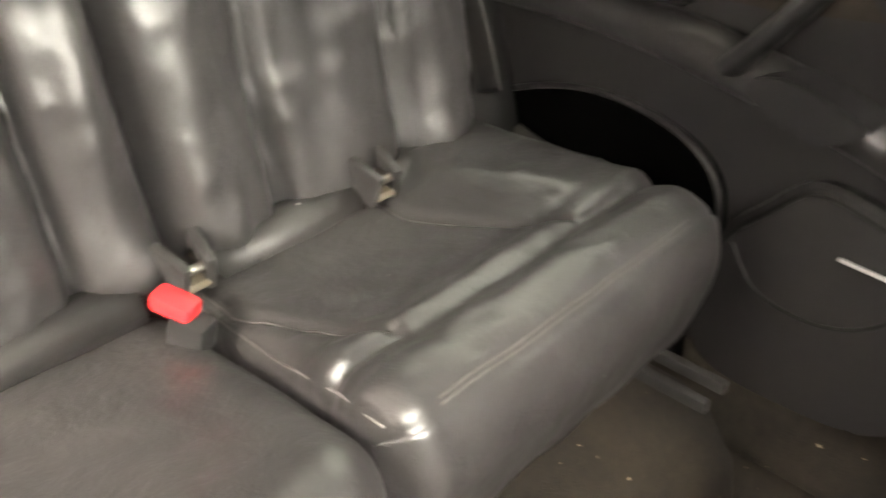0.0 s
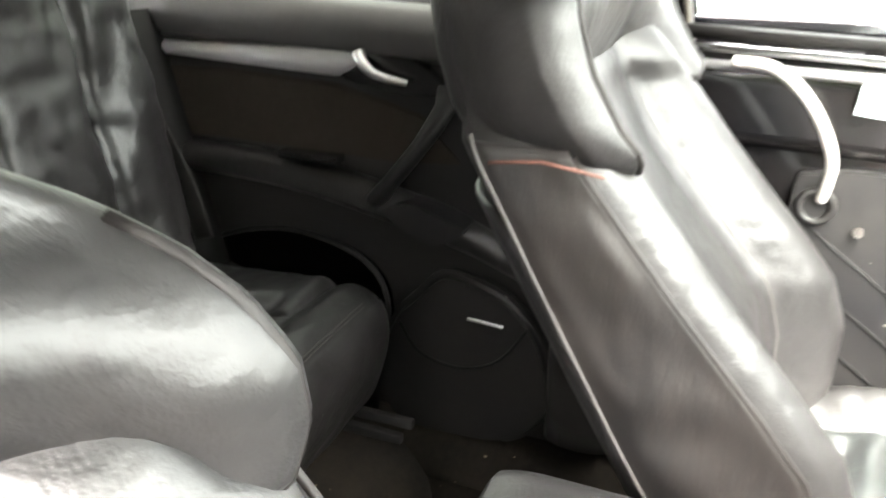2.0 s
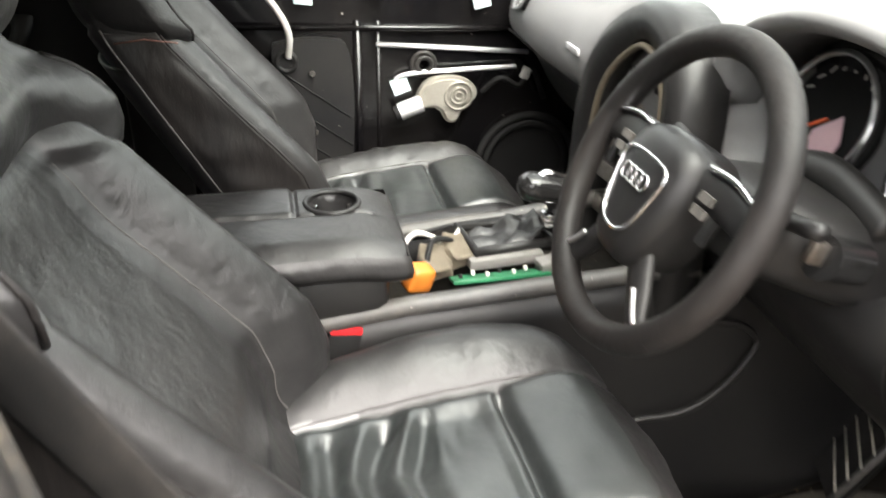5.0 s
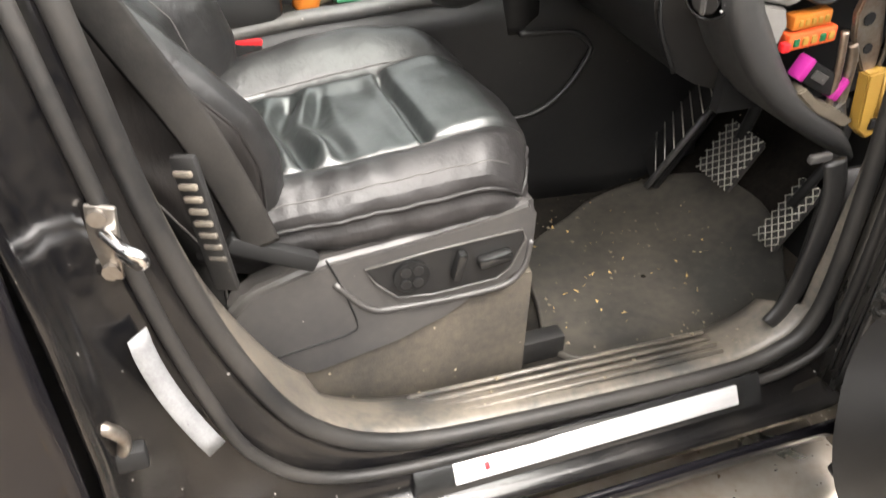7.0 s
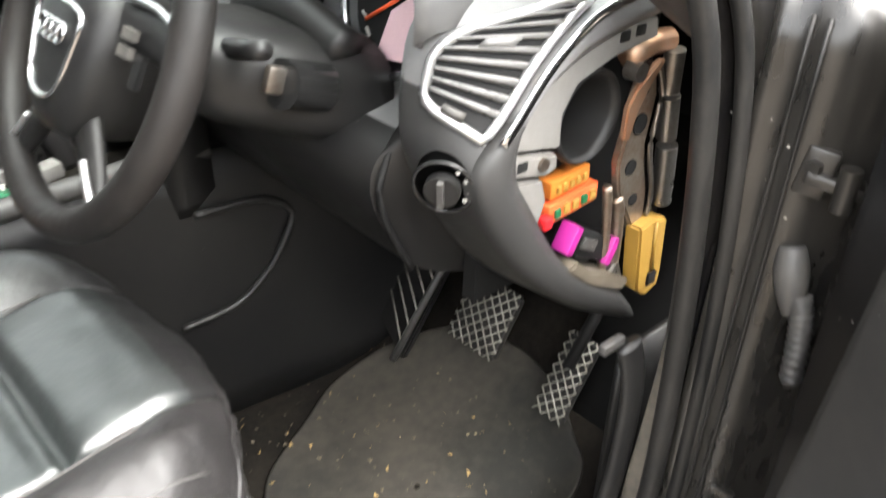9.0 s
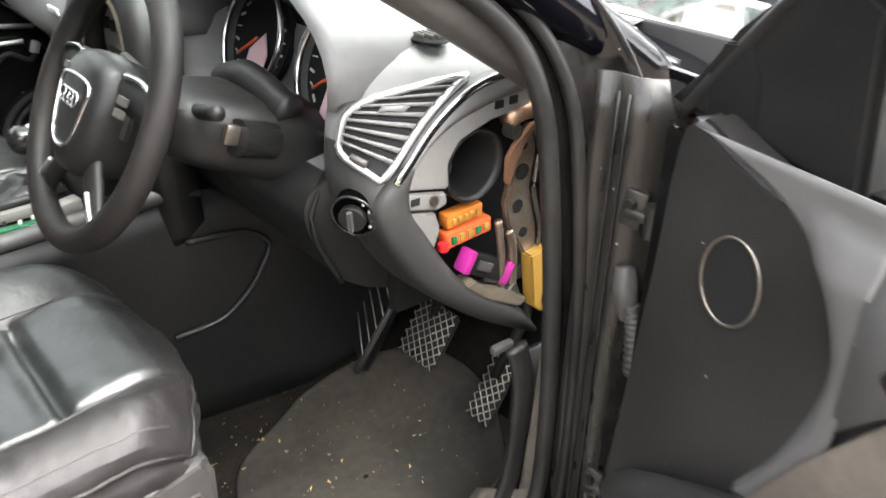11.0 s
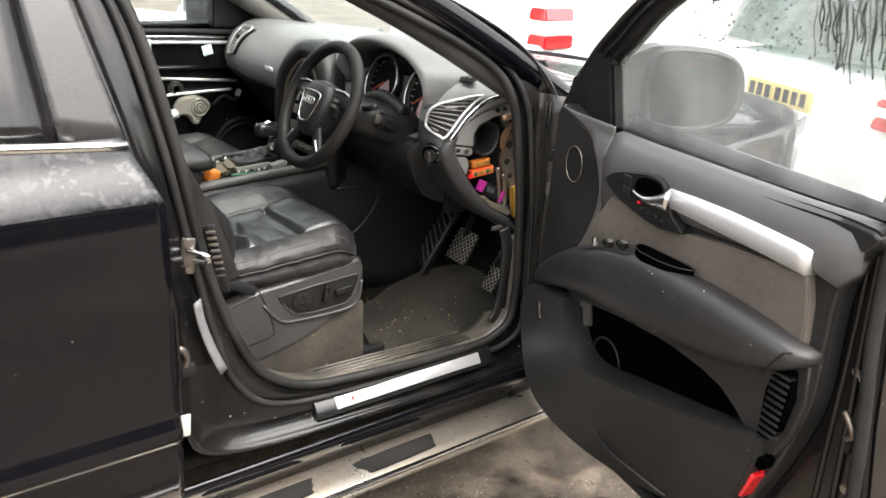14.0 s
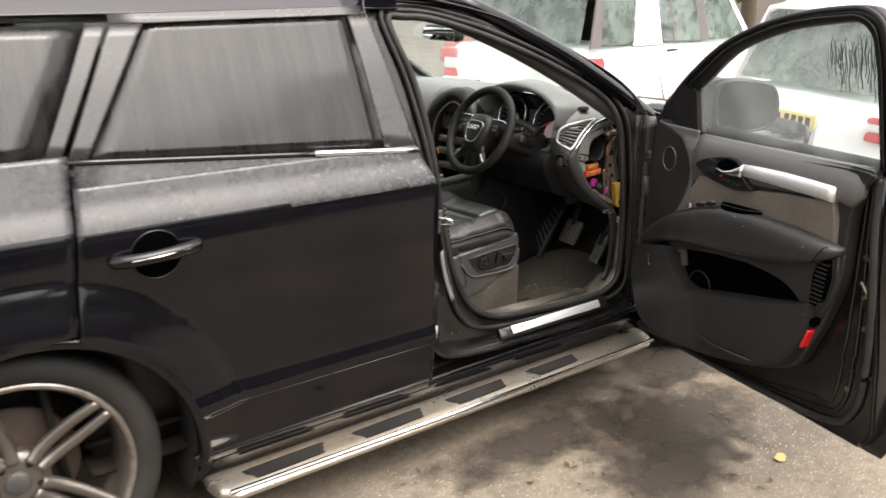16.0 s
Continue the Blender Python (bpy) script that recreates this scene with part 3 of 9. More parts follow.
for side in (-1, 1):
    side_panel("quarter_panel", lambda z: -0.98, lambda z: (0.182 + 0.13 * max(0, z - 0.76)) if z > 0.785 else 0.06 - math.sqrt(max(0, ARCH ** 2 - (z - 0.36) ** 2)), 0.27, 1.225, "paint", car, side, 48, 70, dew_sheen=True)
    # rolled edge of the rear wheel arch
    ring = [(0.06 + (ARCH + 0.005) * math.cos(a), side * (0.945 + 0.038), 0.36 + (ARCH + 0.005) * math.sin(a)) for a in np.linspace(-0.12, math.pi + 0.12, 40)]
    tube("wheel_arch_lip", ring, 0.017, "paint", car, segs=10, up=(0, 1, 0))
    # wheel well
    sheet("wheel_well", lambda u, v: (0.06 + ARCH * math.cos(u), side * (0.93 - 0.38 * v), 0.36 + ARCH * math.sin(u)), np.linspace(-0.4, math.pi + 0.4, 24), (0, 0.5, 1), "black", car, thick=0.01)
    # rear glass and pillars
    patch("rear_pillar", ((-0.95, 1.235), (-0.55, 1.235), (-0.42, 1.545), (-0.75, 1.545)), "paint", car, side)
    patch("quarter_window", ((-0.54, 1.232), (0.185, 1.222), (0.35, 1.535), (-0.40, 1.535)), "tinted", car, side).visible_shadow = False
    patch("quarter_window_trim", ((0.189, 1.222), (0.226, 1.216), (0.405, 1.54), (0.354, 1.54)), "frame_wet_sky_sheen", car, side, 0.004)
    patch("roof_edge", ((-0.75, 1.552), (1.33, 1.566), (1.33, 1.61), (-0.75, 1.60)), "paint", car, side, 0.004)
    tube("roof_rail", spline([(-0.6, side * 0.69, 1.60), (-0.4, side * 0.70, 1.655), (0.6, side * 0.70, 1.675), (1.15, side * 0.695, 1.66), (1.4, side * 0.69, 1.605)], 8), 0.016, "gloss_black", car)
    # front wing
    fcut = lambda z: 3.0 - math.sqrt(max(0, ARCH ** 2 - (z - 0.36) ** 2))
    side_panel("front_wing", lambda z: 2.505, lambda z: fcut(z) if z < 0.78 else 3.0, 0.28, 0.98, "paint", car, side, 10, 24)
    side_panel("front_wing", lambda z: (3.0 + math.sqrt(max(0, ARCH ** 2 - (z - 0.36) ** 2))) if z < 0.78 else 3.0, lambda z: 3.9, 0.28, 0.93, "paint", car, side, 10, 24)
    ring = [(3.0 + (ARCH + 0.005) * math.cos(a), side * (half_width(3.0, 0.6) + 0.01), 0.36 + (ARCH + 0.005) * math.sin(a)) for a in np.linspace(-0.12, math.pi + 0.12, 40)]
    tube("wheel_arch_lip", ring, 0.016, "paint", car, segs=10, up=(0, 1, 0))
    sheet("wheel_well", lambda u, v: (3.0 + ARCH * math.cos(u), side * (0.93 - 0.36 * v), 0.36 + ARCH * math.sin(u)), np.linspace(-0.4, math.pi + 0.4, 24), (0, 0.5, 1), "black", car, thick=0.01)
    # outer sill
    side_panel("sill", lambda z: 0.47, lambda z: 2.5, 0.20, 0.312, "paint", car, side, 12, 4)

for side in (-1, 1):
    tube("shut_line", [(x, side * (half_width(x, z) + 0.001), z) for x, z in ((0.187 + 0.13 * max(0, z - 0.76) + (0.02 if z > 1.2 else 0), z) for z in np.linspace(0.79, 1.215, 24))], 0.0036, "void", car, "dark shut line", segs=6)
    flap = spline([(0.05, 1.118), (0.100, 1.105), (0.117, 1.06), (0.105, 1.005), (0.05, 0.988), (-0.04, 0.988), (-0.06, 1.05), (-0.04, 1.115)], 4, True)
    if side < 0:
        tube("fuel_flap_joint", [(x, -half_width(x, z) - 0.0005, z) for x, z in flap], 0.0022, "void", car, closed=True, segs=6)

# roof skin and headliner
ROOF_Z = lambda x, y: 1.655 - 0.055 * (y / 0.7) ** 2 - (0.06 * max(0, x - 0.9) ** 2 + 0.10 * max(0, 0.1 - x) ** 2)
sheet("roof", lambda x, v: (x, 0.70 * v, ROOF_Z(x, 0.70 * v)), np.linspace(-0.95, 1.72, 14), np.linspace(-1, 1, 13), "paint", car, thick=0.02)
sheet("headliner", lambda x, v: (x, 0.68 * v, ROOF_Z(x, 0.68 * v) - 0.055), np.linspace(-0.9, 1.70, 10), np.linspace(-1, 1, 9), "liner", car, thick=0.015)
# bonnet, nose and tailgate
sheet("bonnet", lambda x, v: (x + 0.12 * (1 - v * v) * (1 if x < 2.9 else 0), v * (0.86 - 0.10 * max(0, x - 3.0)), 1.10 - 0.05 * v * v - 0.10 * max(0, x - 2.75) - 0.05 * max(0, x - 3.2) ** 2 - 0.05 * abs(v) ** 8), np.linspace(2.62, 3.92, 16), np.linspace(-1, 1, 21), "paint", car, thick=0.02)
sheet("front_bumper", lambda z, v: (3.98 - 0.22 * v ** 4 - 0.1 * abs(z - 0.55), v * 0.86, z), np.linspace(0.25, 0.97, 8), np.linspace(-1, 1, 17), "paint", car, thick=0.02)
TAIL = lambda z, v: (-1.0 - 0.04 * math.sin(z * 2) + 0.10 * v ** 4 + 0.55 * max(0, z - 1.1) ** 1.3, v * (half_width(-0.9, z) - 0.01), z)
sheet("tailgate", TAIL, np.linspace(0.27, 1.14, 10), np.linspace(-1, 1, 13), "paint", car, thick=0.02)
sheet("rear_window", TAIL, np.linspace(1.14, 1.56, 6), np.linspace(-0.9, 0.9, 11), "glass", car).visible_shadow = False
sheet("tailgate_top", TAIL, np.linspace(1.55, 1.62, 3), np.linspace(-1, 1, 11), "paint", car, thick=0.02)
# windscreen, its pillars and the scuttle
WS_LOW, WS_HIGH = 2.74, 1.72


def screen(u, v):
    """u: -1 to 1 across, v: 0 low to 1 high."""
    half = 0.77 - 0.13 * v
    x = (WS_LOW - 0.16 * u * u) * (1 - v) + (WS_HIGH - 0.10 * u * u) * v
    z = 1.12 + 0.49 * v + 0.04 * math.sin(math.pi * v) - 0.02 * u * u
    return (x, half * u, z)


windscreen = sheet("windscreen", screen, np.linspace(-1, 1, 17), np.linspace(0, 1, 11), "screen_glass", car)
windscreen.visible_shadow = False
for side in (-1, 1):
    p = [screen(side * 1.02, v) for v in np.linspace(-0.06, 1.02, 12)]
    tube("windscreen_pillar", [(x, y + side * 0.015, z) for x, y, z in p], np.linspace(0.05, 0.042, 12), "paint", car, "glossy black windscreen pillar", segs=12, squash=0.8)
    tube("inner_pillar_trim", [(x - 0.06, y - side * 0.02, z - 0.03) for x, y, z in p], 0.04, "plastic_dusty", car, segs=10)
sheet("scuttle", lambda u, v: (WS_LOW - 0.16 * u * u + 0.10 * v, 0.78 * u, 1.105 - 0.01 * v), np.linspace(-1, 1, 13), (0, 0.5, 1), "plastic", car, thick=0.012)
tube("wiper_arm", [(2.80, -0.45, 1.13), (2.70, -0.05, 1.155), (2.72, 0.25, 1.15)], 0.008, "black", car)

# door openings: flange, recess and seal
OPEN_IN = [(1.295, .735, 1.525), (1.36, .79, 1.33), (1.405, .83, 1.10), (1.448, .835, .84), (1.505, .835, .64), (1.58, .835, .50), (1.70, .835, .425),
           (1.9, .835, .40), (2.2, .835, .385), (2.34, .835, .40), (2.405, .835, .47), (2.41, .83, .70), (2.39, .82, .95), (2.365, .80, 1.12),
           (2.28, .775, 1.225), (2.03, .755, 1.35), (1.75, .74, 1.455), (1.50, .73, 1.525), (1.36, .73, 1.54)]
OPEN_OUT = [(1.20, .745, 1.59), (1.245, .82, 1.36), (1.30, .905, 1.10), (1.34, .94, .84), (1.345, .935, .64), (1.35, .92, .46), (1.45, .905, .345),
            (1.9, .90, .31), (2.3, .90, .305), (2.46, .90, .31), (2.50, .91, .40), (2.505, .91, .70), (2.495, .90, .95), (2.47, .87, 1.13),
            (2.38, .80, 1.265), (2.12, .765, 1.40), (1.80, .74, 1.52), (1.52, .725, 1.585), (1.33, .725, 1.605)]
oi, oo = spline(OPEN_IN, 6, True), spline(OPEN_OUT, 6, True)


def mirror_y(p, side):
    return [(x, side * y, z) for x, y, z in p]


for side in (-1, 1):
    rings = []
    for t, dy in ((0, 0), (0.06, -0.012), (0.2, -0.035), (0.45, -0.02), (0.8, -0.012), (1.0, 0.0)):
        q = oo * (1 - t) + oi * t
        q[:, 1] += dy
        rings.append(mirror_y(q, side))
    skin = loft("door_aperture", rings, "paint_jamb", car, "scratched glossy black door aperture", caps=False)
    solid(skin, 0.006)
    seal = thing("door_seal", "black rubber door seal running round the opening", "seal", "door seals")
    tube("seal_lip", mirror_y(oi, side), 0.013, "rubber", seal, closed=True, segs=10, up=(0, 1, 0))
    q = oo * 0.3 + oi * 0.7
    q[:, 1] -= 0.003
    tube("seal_lip", mirror_y(q, side), 0.009, "rubber", seal, closed=True, segs=8, up=(0, 1, 0))
    # inner trim, from the seal into the car
    inn = oi.copy()
    mid = np.array([1.9, 0, 0.95])
    rings = [mirror_y(oi - np.array([0, 0.008, 0]), side)]
    reach = np.interp(oi[:, 2], (0.40, 0.52, 0.75, 1.2), (1.0, 0.75, 0.35, 0.25)) * np.where((oi[:, 0] > 2.25) & (oi[:, 2] > 0.45), 0.35, 1.0)
    for pull, dy, drop in ((0.01, 0.025, 0.004), (0.025, 0.05, 0.0), (0.045, 0.085, -0.012), (0.05, 0.115, -0.03), (0.05, 0.125, -0.10)):
        q = oi + (mid - oi) * np.array([pull, 0, 0.0]) * reach[:, None]
        q[:, 2] += (drop + pull * 0.1) * (oi[:, 2] < 0.5)
        q[:, 1] -= dy * reach
        rings.append(mirror_y(q, side))
    solid(loft("door_sill_trim", rings, "tread", car, "dusty scuffed plastic sill trim", caps=False), 0.006)

# floor, tunnel, bulkheads
FLOOR = lambda x, y: 0.305 + (0.11 * (max(0, x - 2.35) / 0.3) ** 1.5 if x < 2.65 else 0.11 + 1.6 * (x - 2.65)) + 0.0
sheet("footwell_floor", lambda x, y: (x, y, FLOOR(x, y)), np.linspace(0.2, 2.95, 40), np.linspace(-0.86, 0.86, 15), "carpet", car, thick=0.012)
sheet("bulkhead", lambda y, z: (2.93 - 0.12 * (z - 0.5), y, z), np.linspace(-0.86, 0.86, 9), np.linspace(0.28, 1.1, 6), "black", car, thick=0.02)
sheet("boot_bulkhead", lambda y, z: (0.12 - 0.1 * (z - 0.5), y, z), np.linspace(-0.86, 0.86, 9), np.linspace(0.28, 1.16, 6), "carpet", car, thick=0.02)
for side in (-1, 1):
    sheet("kick_panel", lambda x, z: (x, side * (0.765 - 0.02 * z), z), np.linspace(2.42, 2.93, 6), np.linspace(0.3, 0.68, 5), "plastic", car, thick=0.01)
    sheet("inner_sill", lambda x, v: (x, side * (0.71 + 0.12 * v), 0.30 + 0.085 * math.sin(math.pi * min(1, v * 1.3) / 2)), np.linspace(0.2, 2.42 if side > 0 else 1.45, 10), np.linspace(0, 1, 8), "carpet", car, thick=0.01)
    # rear side trim behind the doors
    sheet("rear_side_trim", lambda x, z: (x, side * (0.74 - 0.10 * max(0, z - 1.1)), z), np.linspace(-0.9, 0.22, 6), np.linspace(0.3, 1.22, 6), "plastic", car, thick=0.01)
    pil = [(1.30, side * 0.775, 0.42), (1.30, side * 0.77, 0.9), (1.27, side * 0.765, 1.12), (1.225, side * 0.70, 1.55)]
    tube("centre_pillar_trim", spline(pil, 6), 0.065, "plastic", car, "dusty dark plastic centre pillar trim", segs=12, squash=0.45, up=(0, 1, 0))

# sill scuff plate with its bright strip
plate = thing("scuff_plate", "dark sill plate with a bright brushed aluminium strip", "sill plate")
bm = bmesh.new()
box(bm, (2.010, -0.859, 0.354), (0.595, 0.055, 0.012), 0.003, (58, 0, 0))
part("base_plate", bm, "gloss_black", plate)
bm = bmesh.new()
box(bm, (2.015, -0.8655, 0.3595), (0.488, 0.033, 0.006), 0.003, (58, 0, 0))
part("bright_strip", bm, "alu", plate, "brushed aluminium strip")
bm = bmesh.new()
box(bm, (1.822, -0.8675, 0.3625), (0.007, 0.012, 0.004), 0.001, (58, 0, 12))
part("red_mark", bm, "red", plate, "small red mark")

# tread ribs on the sill trim
ribs = thing("tread_ribs", "worn ribs moulded in the dusty sill trim", "sill tread")
for k in range(4):
    tube("rib", [(1.74, -0.795 + 0.018 * k, 0.409 - 0.002 * k), (2.0, -0.795 + 0.018 * k, 0.400 - 0.002 * k), (2.27, -0.797 + 0.018 * k, 0.391 - 0.002 * k)], 0.004, "tread", ribs, segs=8)

# ---- rear door ----
rdoor = thing("rear_door", "closed glossy black rear door, dirty and dewy with painted sky sheen above the crease", "car door", "rear doors")
side_panel("door_skin", rear_cut, lambda z: 1.332 if z < 1.02 else 1.332 - 0.05 * (z - 1.02) / 0.11, 0.275, 1.148, "paint", rdoor, -1, 56, 80, dew_sheen=True)
frame_c = [((0.242, 1.213), (0.285, 1.207), (0.50, 1.54), (0.412, 1.54)), ((1.165, 1.155), (1.285, 1.13), (1.20, 1.56), (1.13, 1.555)), ((0.412, 1.535), (1.20, 1.55), (1.20, 1.575), (0.412, 1.562))]
for c in frame_c:
    patch("window_frame", c, "frame_wet_sky_sheen", rdoor, -1, 0.005)
patch("belt_panel", ((0.24, 1.145), (1.283, 1.125), (1.283, 1.135), (0.24, 1.212)), "paint_dew_sheen", rdoor, -1, 0.001)
patch("window", ((0.28, 1.205), (1.168, 1.152), (1.135, 1.55), (0.495, 1.54)), "tinted", rdoor, -1, -0.004, n=14, label="misted dark tinted window pane").visible_shadow = False
tube("belt_trim", [(x, -half_width(x, BELT(x) + 0.003) - 0.006, BELT(x) + 0.003) for x in np.linspace(0.24, 0.93, 10)], 0.008, "gloss_black", rdoor, segs=8)
tube("chrome_strip", [(x, -half_width(x, BELT(x) + 0.004) - 0.009, BELT(x) + 0.004) for x in np.linspace(0.92, 1.283, 8)], 0.011, "chrome", rdoor, "bright chrome belt strip", segs=10)
tube("lower_trim", [(x, -half_width(x, 0.41) - 0.004, 0.435 - 0.045 * (x - 0.5) / 0.85) for x in np.linspace(0.645, 1.332, 14)], 0.0024, "chrome", rdoor, "thin bright lower trim line", segs=8)
tube("crease", [(x, -half_width(x, 1.035) - 0.0005, 1.042 - 0.016 * (x - 0.2)) for x in np.linspace(0.2, 1.33, 14)], 0.0022, "black", rdoor, segs=6)
handle_y = -half_width(0.4, 0.97) - 0.012
# The bowl isn't cut in; a flat black lens gives its shade.
bm = bmesh.new()
bmesh.ops.create_uvsphere(bm, u_segments=32, v_segments=12, radius=1.0, matrix=pose(0.41, handle_y, 0.962) @ Matrix.Diagonal((0.066, 0.004, 0.064, 1)))
part("handle_recess_shade", bm, "void", rdoor, "handle bowl, its shade painted as a black lens")
tube("recess_edge", [(0.41 + 0.067 * math.cos(a), handle_y - 0.001, 0.962 + 0.065 * math.sin(a)) for a in np.linspace(0, 2 * math.pi, 40, endpoint=False)], 0.003, "paint", rdoor, closed=True, segs=8, up=(0, 1, 0))
handle = tube("door_handle", spline([(0.30, handle_y - 0.004, 0.962), (0.32, handle_y - 0.022, 0.964), (0.37, handle_y - 0.034, 0.967), (0.45, handle_y - 0.034, 0.971), (0.50, handle_y - 0.022, 0.973), (0.52, handle_y - 0.004, 0.973)], 6), 0.018, "paint", rdoor, "glossy black pull handle", segs=14)
tube("handle_strip", [(0.335, handle_y - 0.045, 0.968), (0.41, handle_y - 0.053, 0.972), (0.485, handle_y - 0.044, 0.976)], 0.003, "chrome", handle, segs=8)
bm = bmesh.new()
box(bm, (1.345, -0.93, 0.478), (0.03, 0.004, 0.055), 0.001, (0, 4, 0))
part("sticker", bm, "white_trim", rdoor, "white paper sticker on the door's edge")

# things on the centre pillar's jamb
striker = thing("door_striker", "bare metal door striker on the jamb", "door striker")
bm = bmesh.new()
box(bm, (1.402, -0.868, 0.862), (0.03, 0.008, 0.085), 0.004, (0, 6, -20))
part("plate", bm, "steel", striker)
tube("loop", spline([(1.402, -0.87, 0.875), (1.42, -0.905, 0.875), (1.434, -0.912, 0.867), (1.430, -0.905, 0.855), (1.412, -0.87, 0.849)], 5), 0.006, "chrome", striker)
for dz in (-0.03, 0.032):
    bm = bmesh.new()
    cyl(bm, (1.402, -0.872, 0.862 + dz), (1.401, -0.878, 0.862 + dz), 0.009, 8)
    part("bolt", bm, "steel", striker)
jtape = thing("jamb_tape", "strip of silver-grey tape on the black jamb", "tape")
sheet("strip", lambda u, v: (1.400 + 0.052 * u ** 1.6 + 0.020 * v, -0.893 + 0.012 * v, 0.755 - 0.195 * u + 0.006 * v), np.linspace(0, 1, 10), (0, 0.5, 1), "jamb_tape", jtape, thick=0.002)
hinge = thing("door_check", "black steel hinge of the rear door on the jamb", "hinge")
tube("arm", spline([(1.345, -0.905, 0.665), (1.36, -0.91, 0.66), (1.372, -0.905, 0.635), (1.365, -0.90, 0.60), (1.385, -0.895, 0.598)], 5), 0.008, "steel", hinge)
bm = bmesh.new()
box(bm, (1.365, -0.90, 0.60), (0.05, 0.02, 0.03), 0.004)
part("bracket", bm, "black", hinge)
grille = thing("pillar_vent", "ribbed air vent low on the centre pillar trim", "air vent")
bm = bmesh.new()
box(bm, (1.497, -0.785, 0.805), (0.032, 0.012, 0.175), 0.006, (0, -9, -35))
part("frame", bm, "plastic", grille)
for k in range(10):
    bm = bmesh.new()
    f = k / 9
    box(bm, (1.483 + 0.026 * f, -0.794, 0.878 - 0.145 * f), (0.022, 0.006, 0.007), 0.002, (0, -9, -35))
    part("slat", bm, "tread", grille)

# ---- running board ----
board = thing("running_board", "dirty stainless steel running board with rubber pads", "running board")
prof = [(-0.84, 0.185), (-0.84, 0.204), (-0.985, 0.208), (-1.015, 0.203), (-1.030, 0.186), (-1.02, 0.168), (-0.98, 0.16)]
rings = []
for x, sc in ((0.505, 0.55), (0.52, 0.8), (0.56, 1.0), (1.0, 1.0), (1.6, 1.0), (2.2, 1.0), (2.42, 0.98), (2.46, 0.8), (2.475, 0.5)):
    rings.append([(x, -0.84 + (y + 0.84) * sc, 0.185 + (z - 0.185) * min(1, sc + 0.2)) for y, z in prof])
ob = loft("step_plate", rings, "step", board)
bv = ob.modifiers.new("bevel", "BEVEL")
bv.width, bv.segments, bv.limit_method = 0.005, 2, "ANGLE"
tube("bright_edge", [(0.54, -1.013, 0.200), (1.4, -1.022, 0.198), (2.44, -1.018, 0.198)], 0.009, "chrome", board, "bright rounded edge", segs=8)
for x0, x1 in ((0.605, 0.885), (0.995, 1.275), (1.385, 1.655), (1.775, 2.035)):
    o = [tuple(q) for q in spline([(x0 + 0.004, -0.948), (x0 + 0.03, -0.936), (x1 - 0.01, -0.932), (x1 + 0.002, -0.942), (x1 - 0.012, -0.982), (x1 - 0.03, -0.993), (x0 + 0.05, -0.998), (x0 + 0.025, -0.99)], 2, True)]
    prism("rubber_pad", [((x, y, 0.2105), (x, y, 0.203)) for x, y in o], "rubber", board, "black rubber tread pad", bevel=0.003)


# ---- wheels ----
def wheel(x, side, label, steer=0.0):
    w = thing("wheel", label, "wheel", "car wheels", at=(x, side * 0.93, 0.376))
    c = Vector((x, side * 0.93, 0.376))

    def lathe(name, prof, material, parent, label="", n=64):
        rings = [[(c.x + r * math.cos(a), c.y + side * o, c.z + r * math.sin(a)) for a in np.linspace(0, 2 * math.pi, n, endpoint=False)] for r, o in prof]
        return loft(name, rings, material, parent, label, caps=False)
    lathe("tyre", [(0.292, -0.23), (0.33, -0.245), (0.365, -0.235), (0.376, -0.20), (0.376, -0.03), (0.366, 0.0), (0.35, 0.008), (0.33, 0.012), (0.305, 0.006), (0.296, -0.006)], "tyre", w, "dirty low-profile tyre", 72)
    rim = lathe("rim", [(0.294, -0.22), (0.27, -0.21), (0.262, -0.10), (0.268, -0.03), (0.28, -0.012), (0.286, -0.002), (0.299, -0.004)], "rim", w, "five twin-spoke grey alloy rim with scuffed edge")
    lathe("rim_edge", [(0.280, -0.011), (0.284, 0.003), (0.294, 0.005), (0.300, -0.003)], "rim_edge", rim, "kerb-scuffed rim edge")
    for k in range(5):
        for d in (-1, 1):
            a = math.radians(90 + 72 * k + 18 + d * 4.5)
            b = math.radians(90 + 72 * k + 18 + d * 9.0)
            pts = []
            for f, r, o in ((0, 0.06, -0.045), (0.3, 0.11, -0.05), (0.7, 0.2, -0.032), (1, 0.283, -0.008)):
                ang = b * (1 - f) + a * f + math.radians(d * 6) * (1 - f)
                pts.append((c.x + r * math.cos(ang), c.y + side * o, c.z + r * math.sin(ang)))
            tube("spoke", spline(pts, 5), np.linspace(0.021, 0.016, 16), "rim", rim, segs=8, squash=0.9, up=(0, 1, 0))
    lathe("hub", [(0.001, -0.04), (0.05, -0.038), (0.085, -0.045), (0.09, -0.08)], "rim", rim, n=40)
    cap = lathe("centre_cap", [(0.0005, -0.028), (0.03, -0.028), (0.034, -0.032), (0.036, -0.042)], "plastic_dusty", rim, n=32)
    for k in range(5):
        a = math.radians(72 * k + 54)
        bm = bmesh.new()
        q = (c.x + 0.057 * math.cos(a), c.y - side * 0.05, c.z + 0.057 * math.sin(a))
        cyl(bm, q, (q[0], q[1] + side * 0.014, q[2]), 0.010, 6)
        part("wheel_bolt", bm, "black", rim)
    lathe("brake_disc", [(0.05, -0.12), (0.175, -0.12), (0.175, -0.14)], "rust", w, "rusty brake disc", 40)
    return w


wheel(0.012, -1, "grey twin-spoke alloy wheel with low-profile tyre, rear")
wheel(0.012, 1, "grey twin-spoke alloy wheel with low-profile tyre")
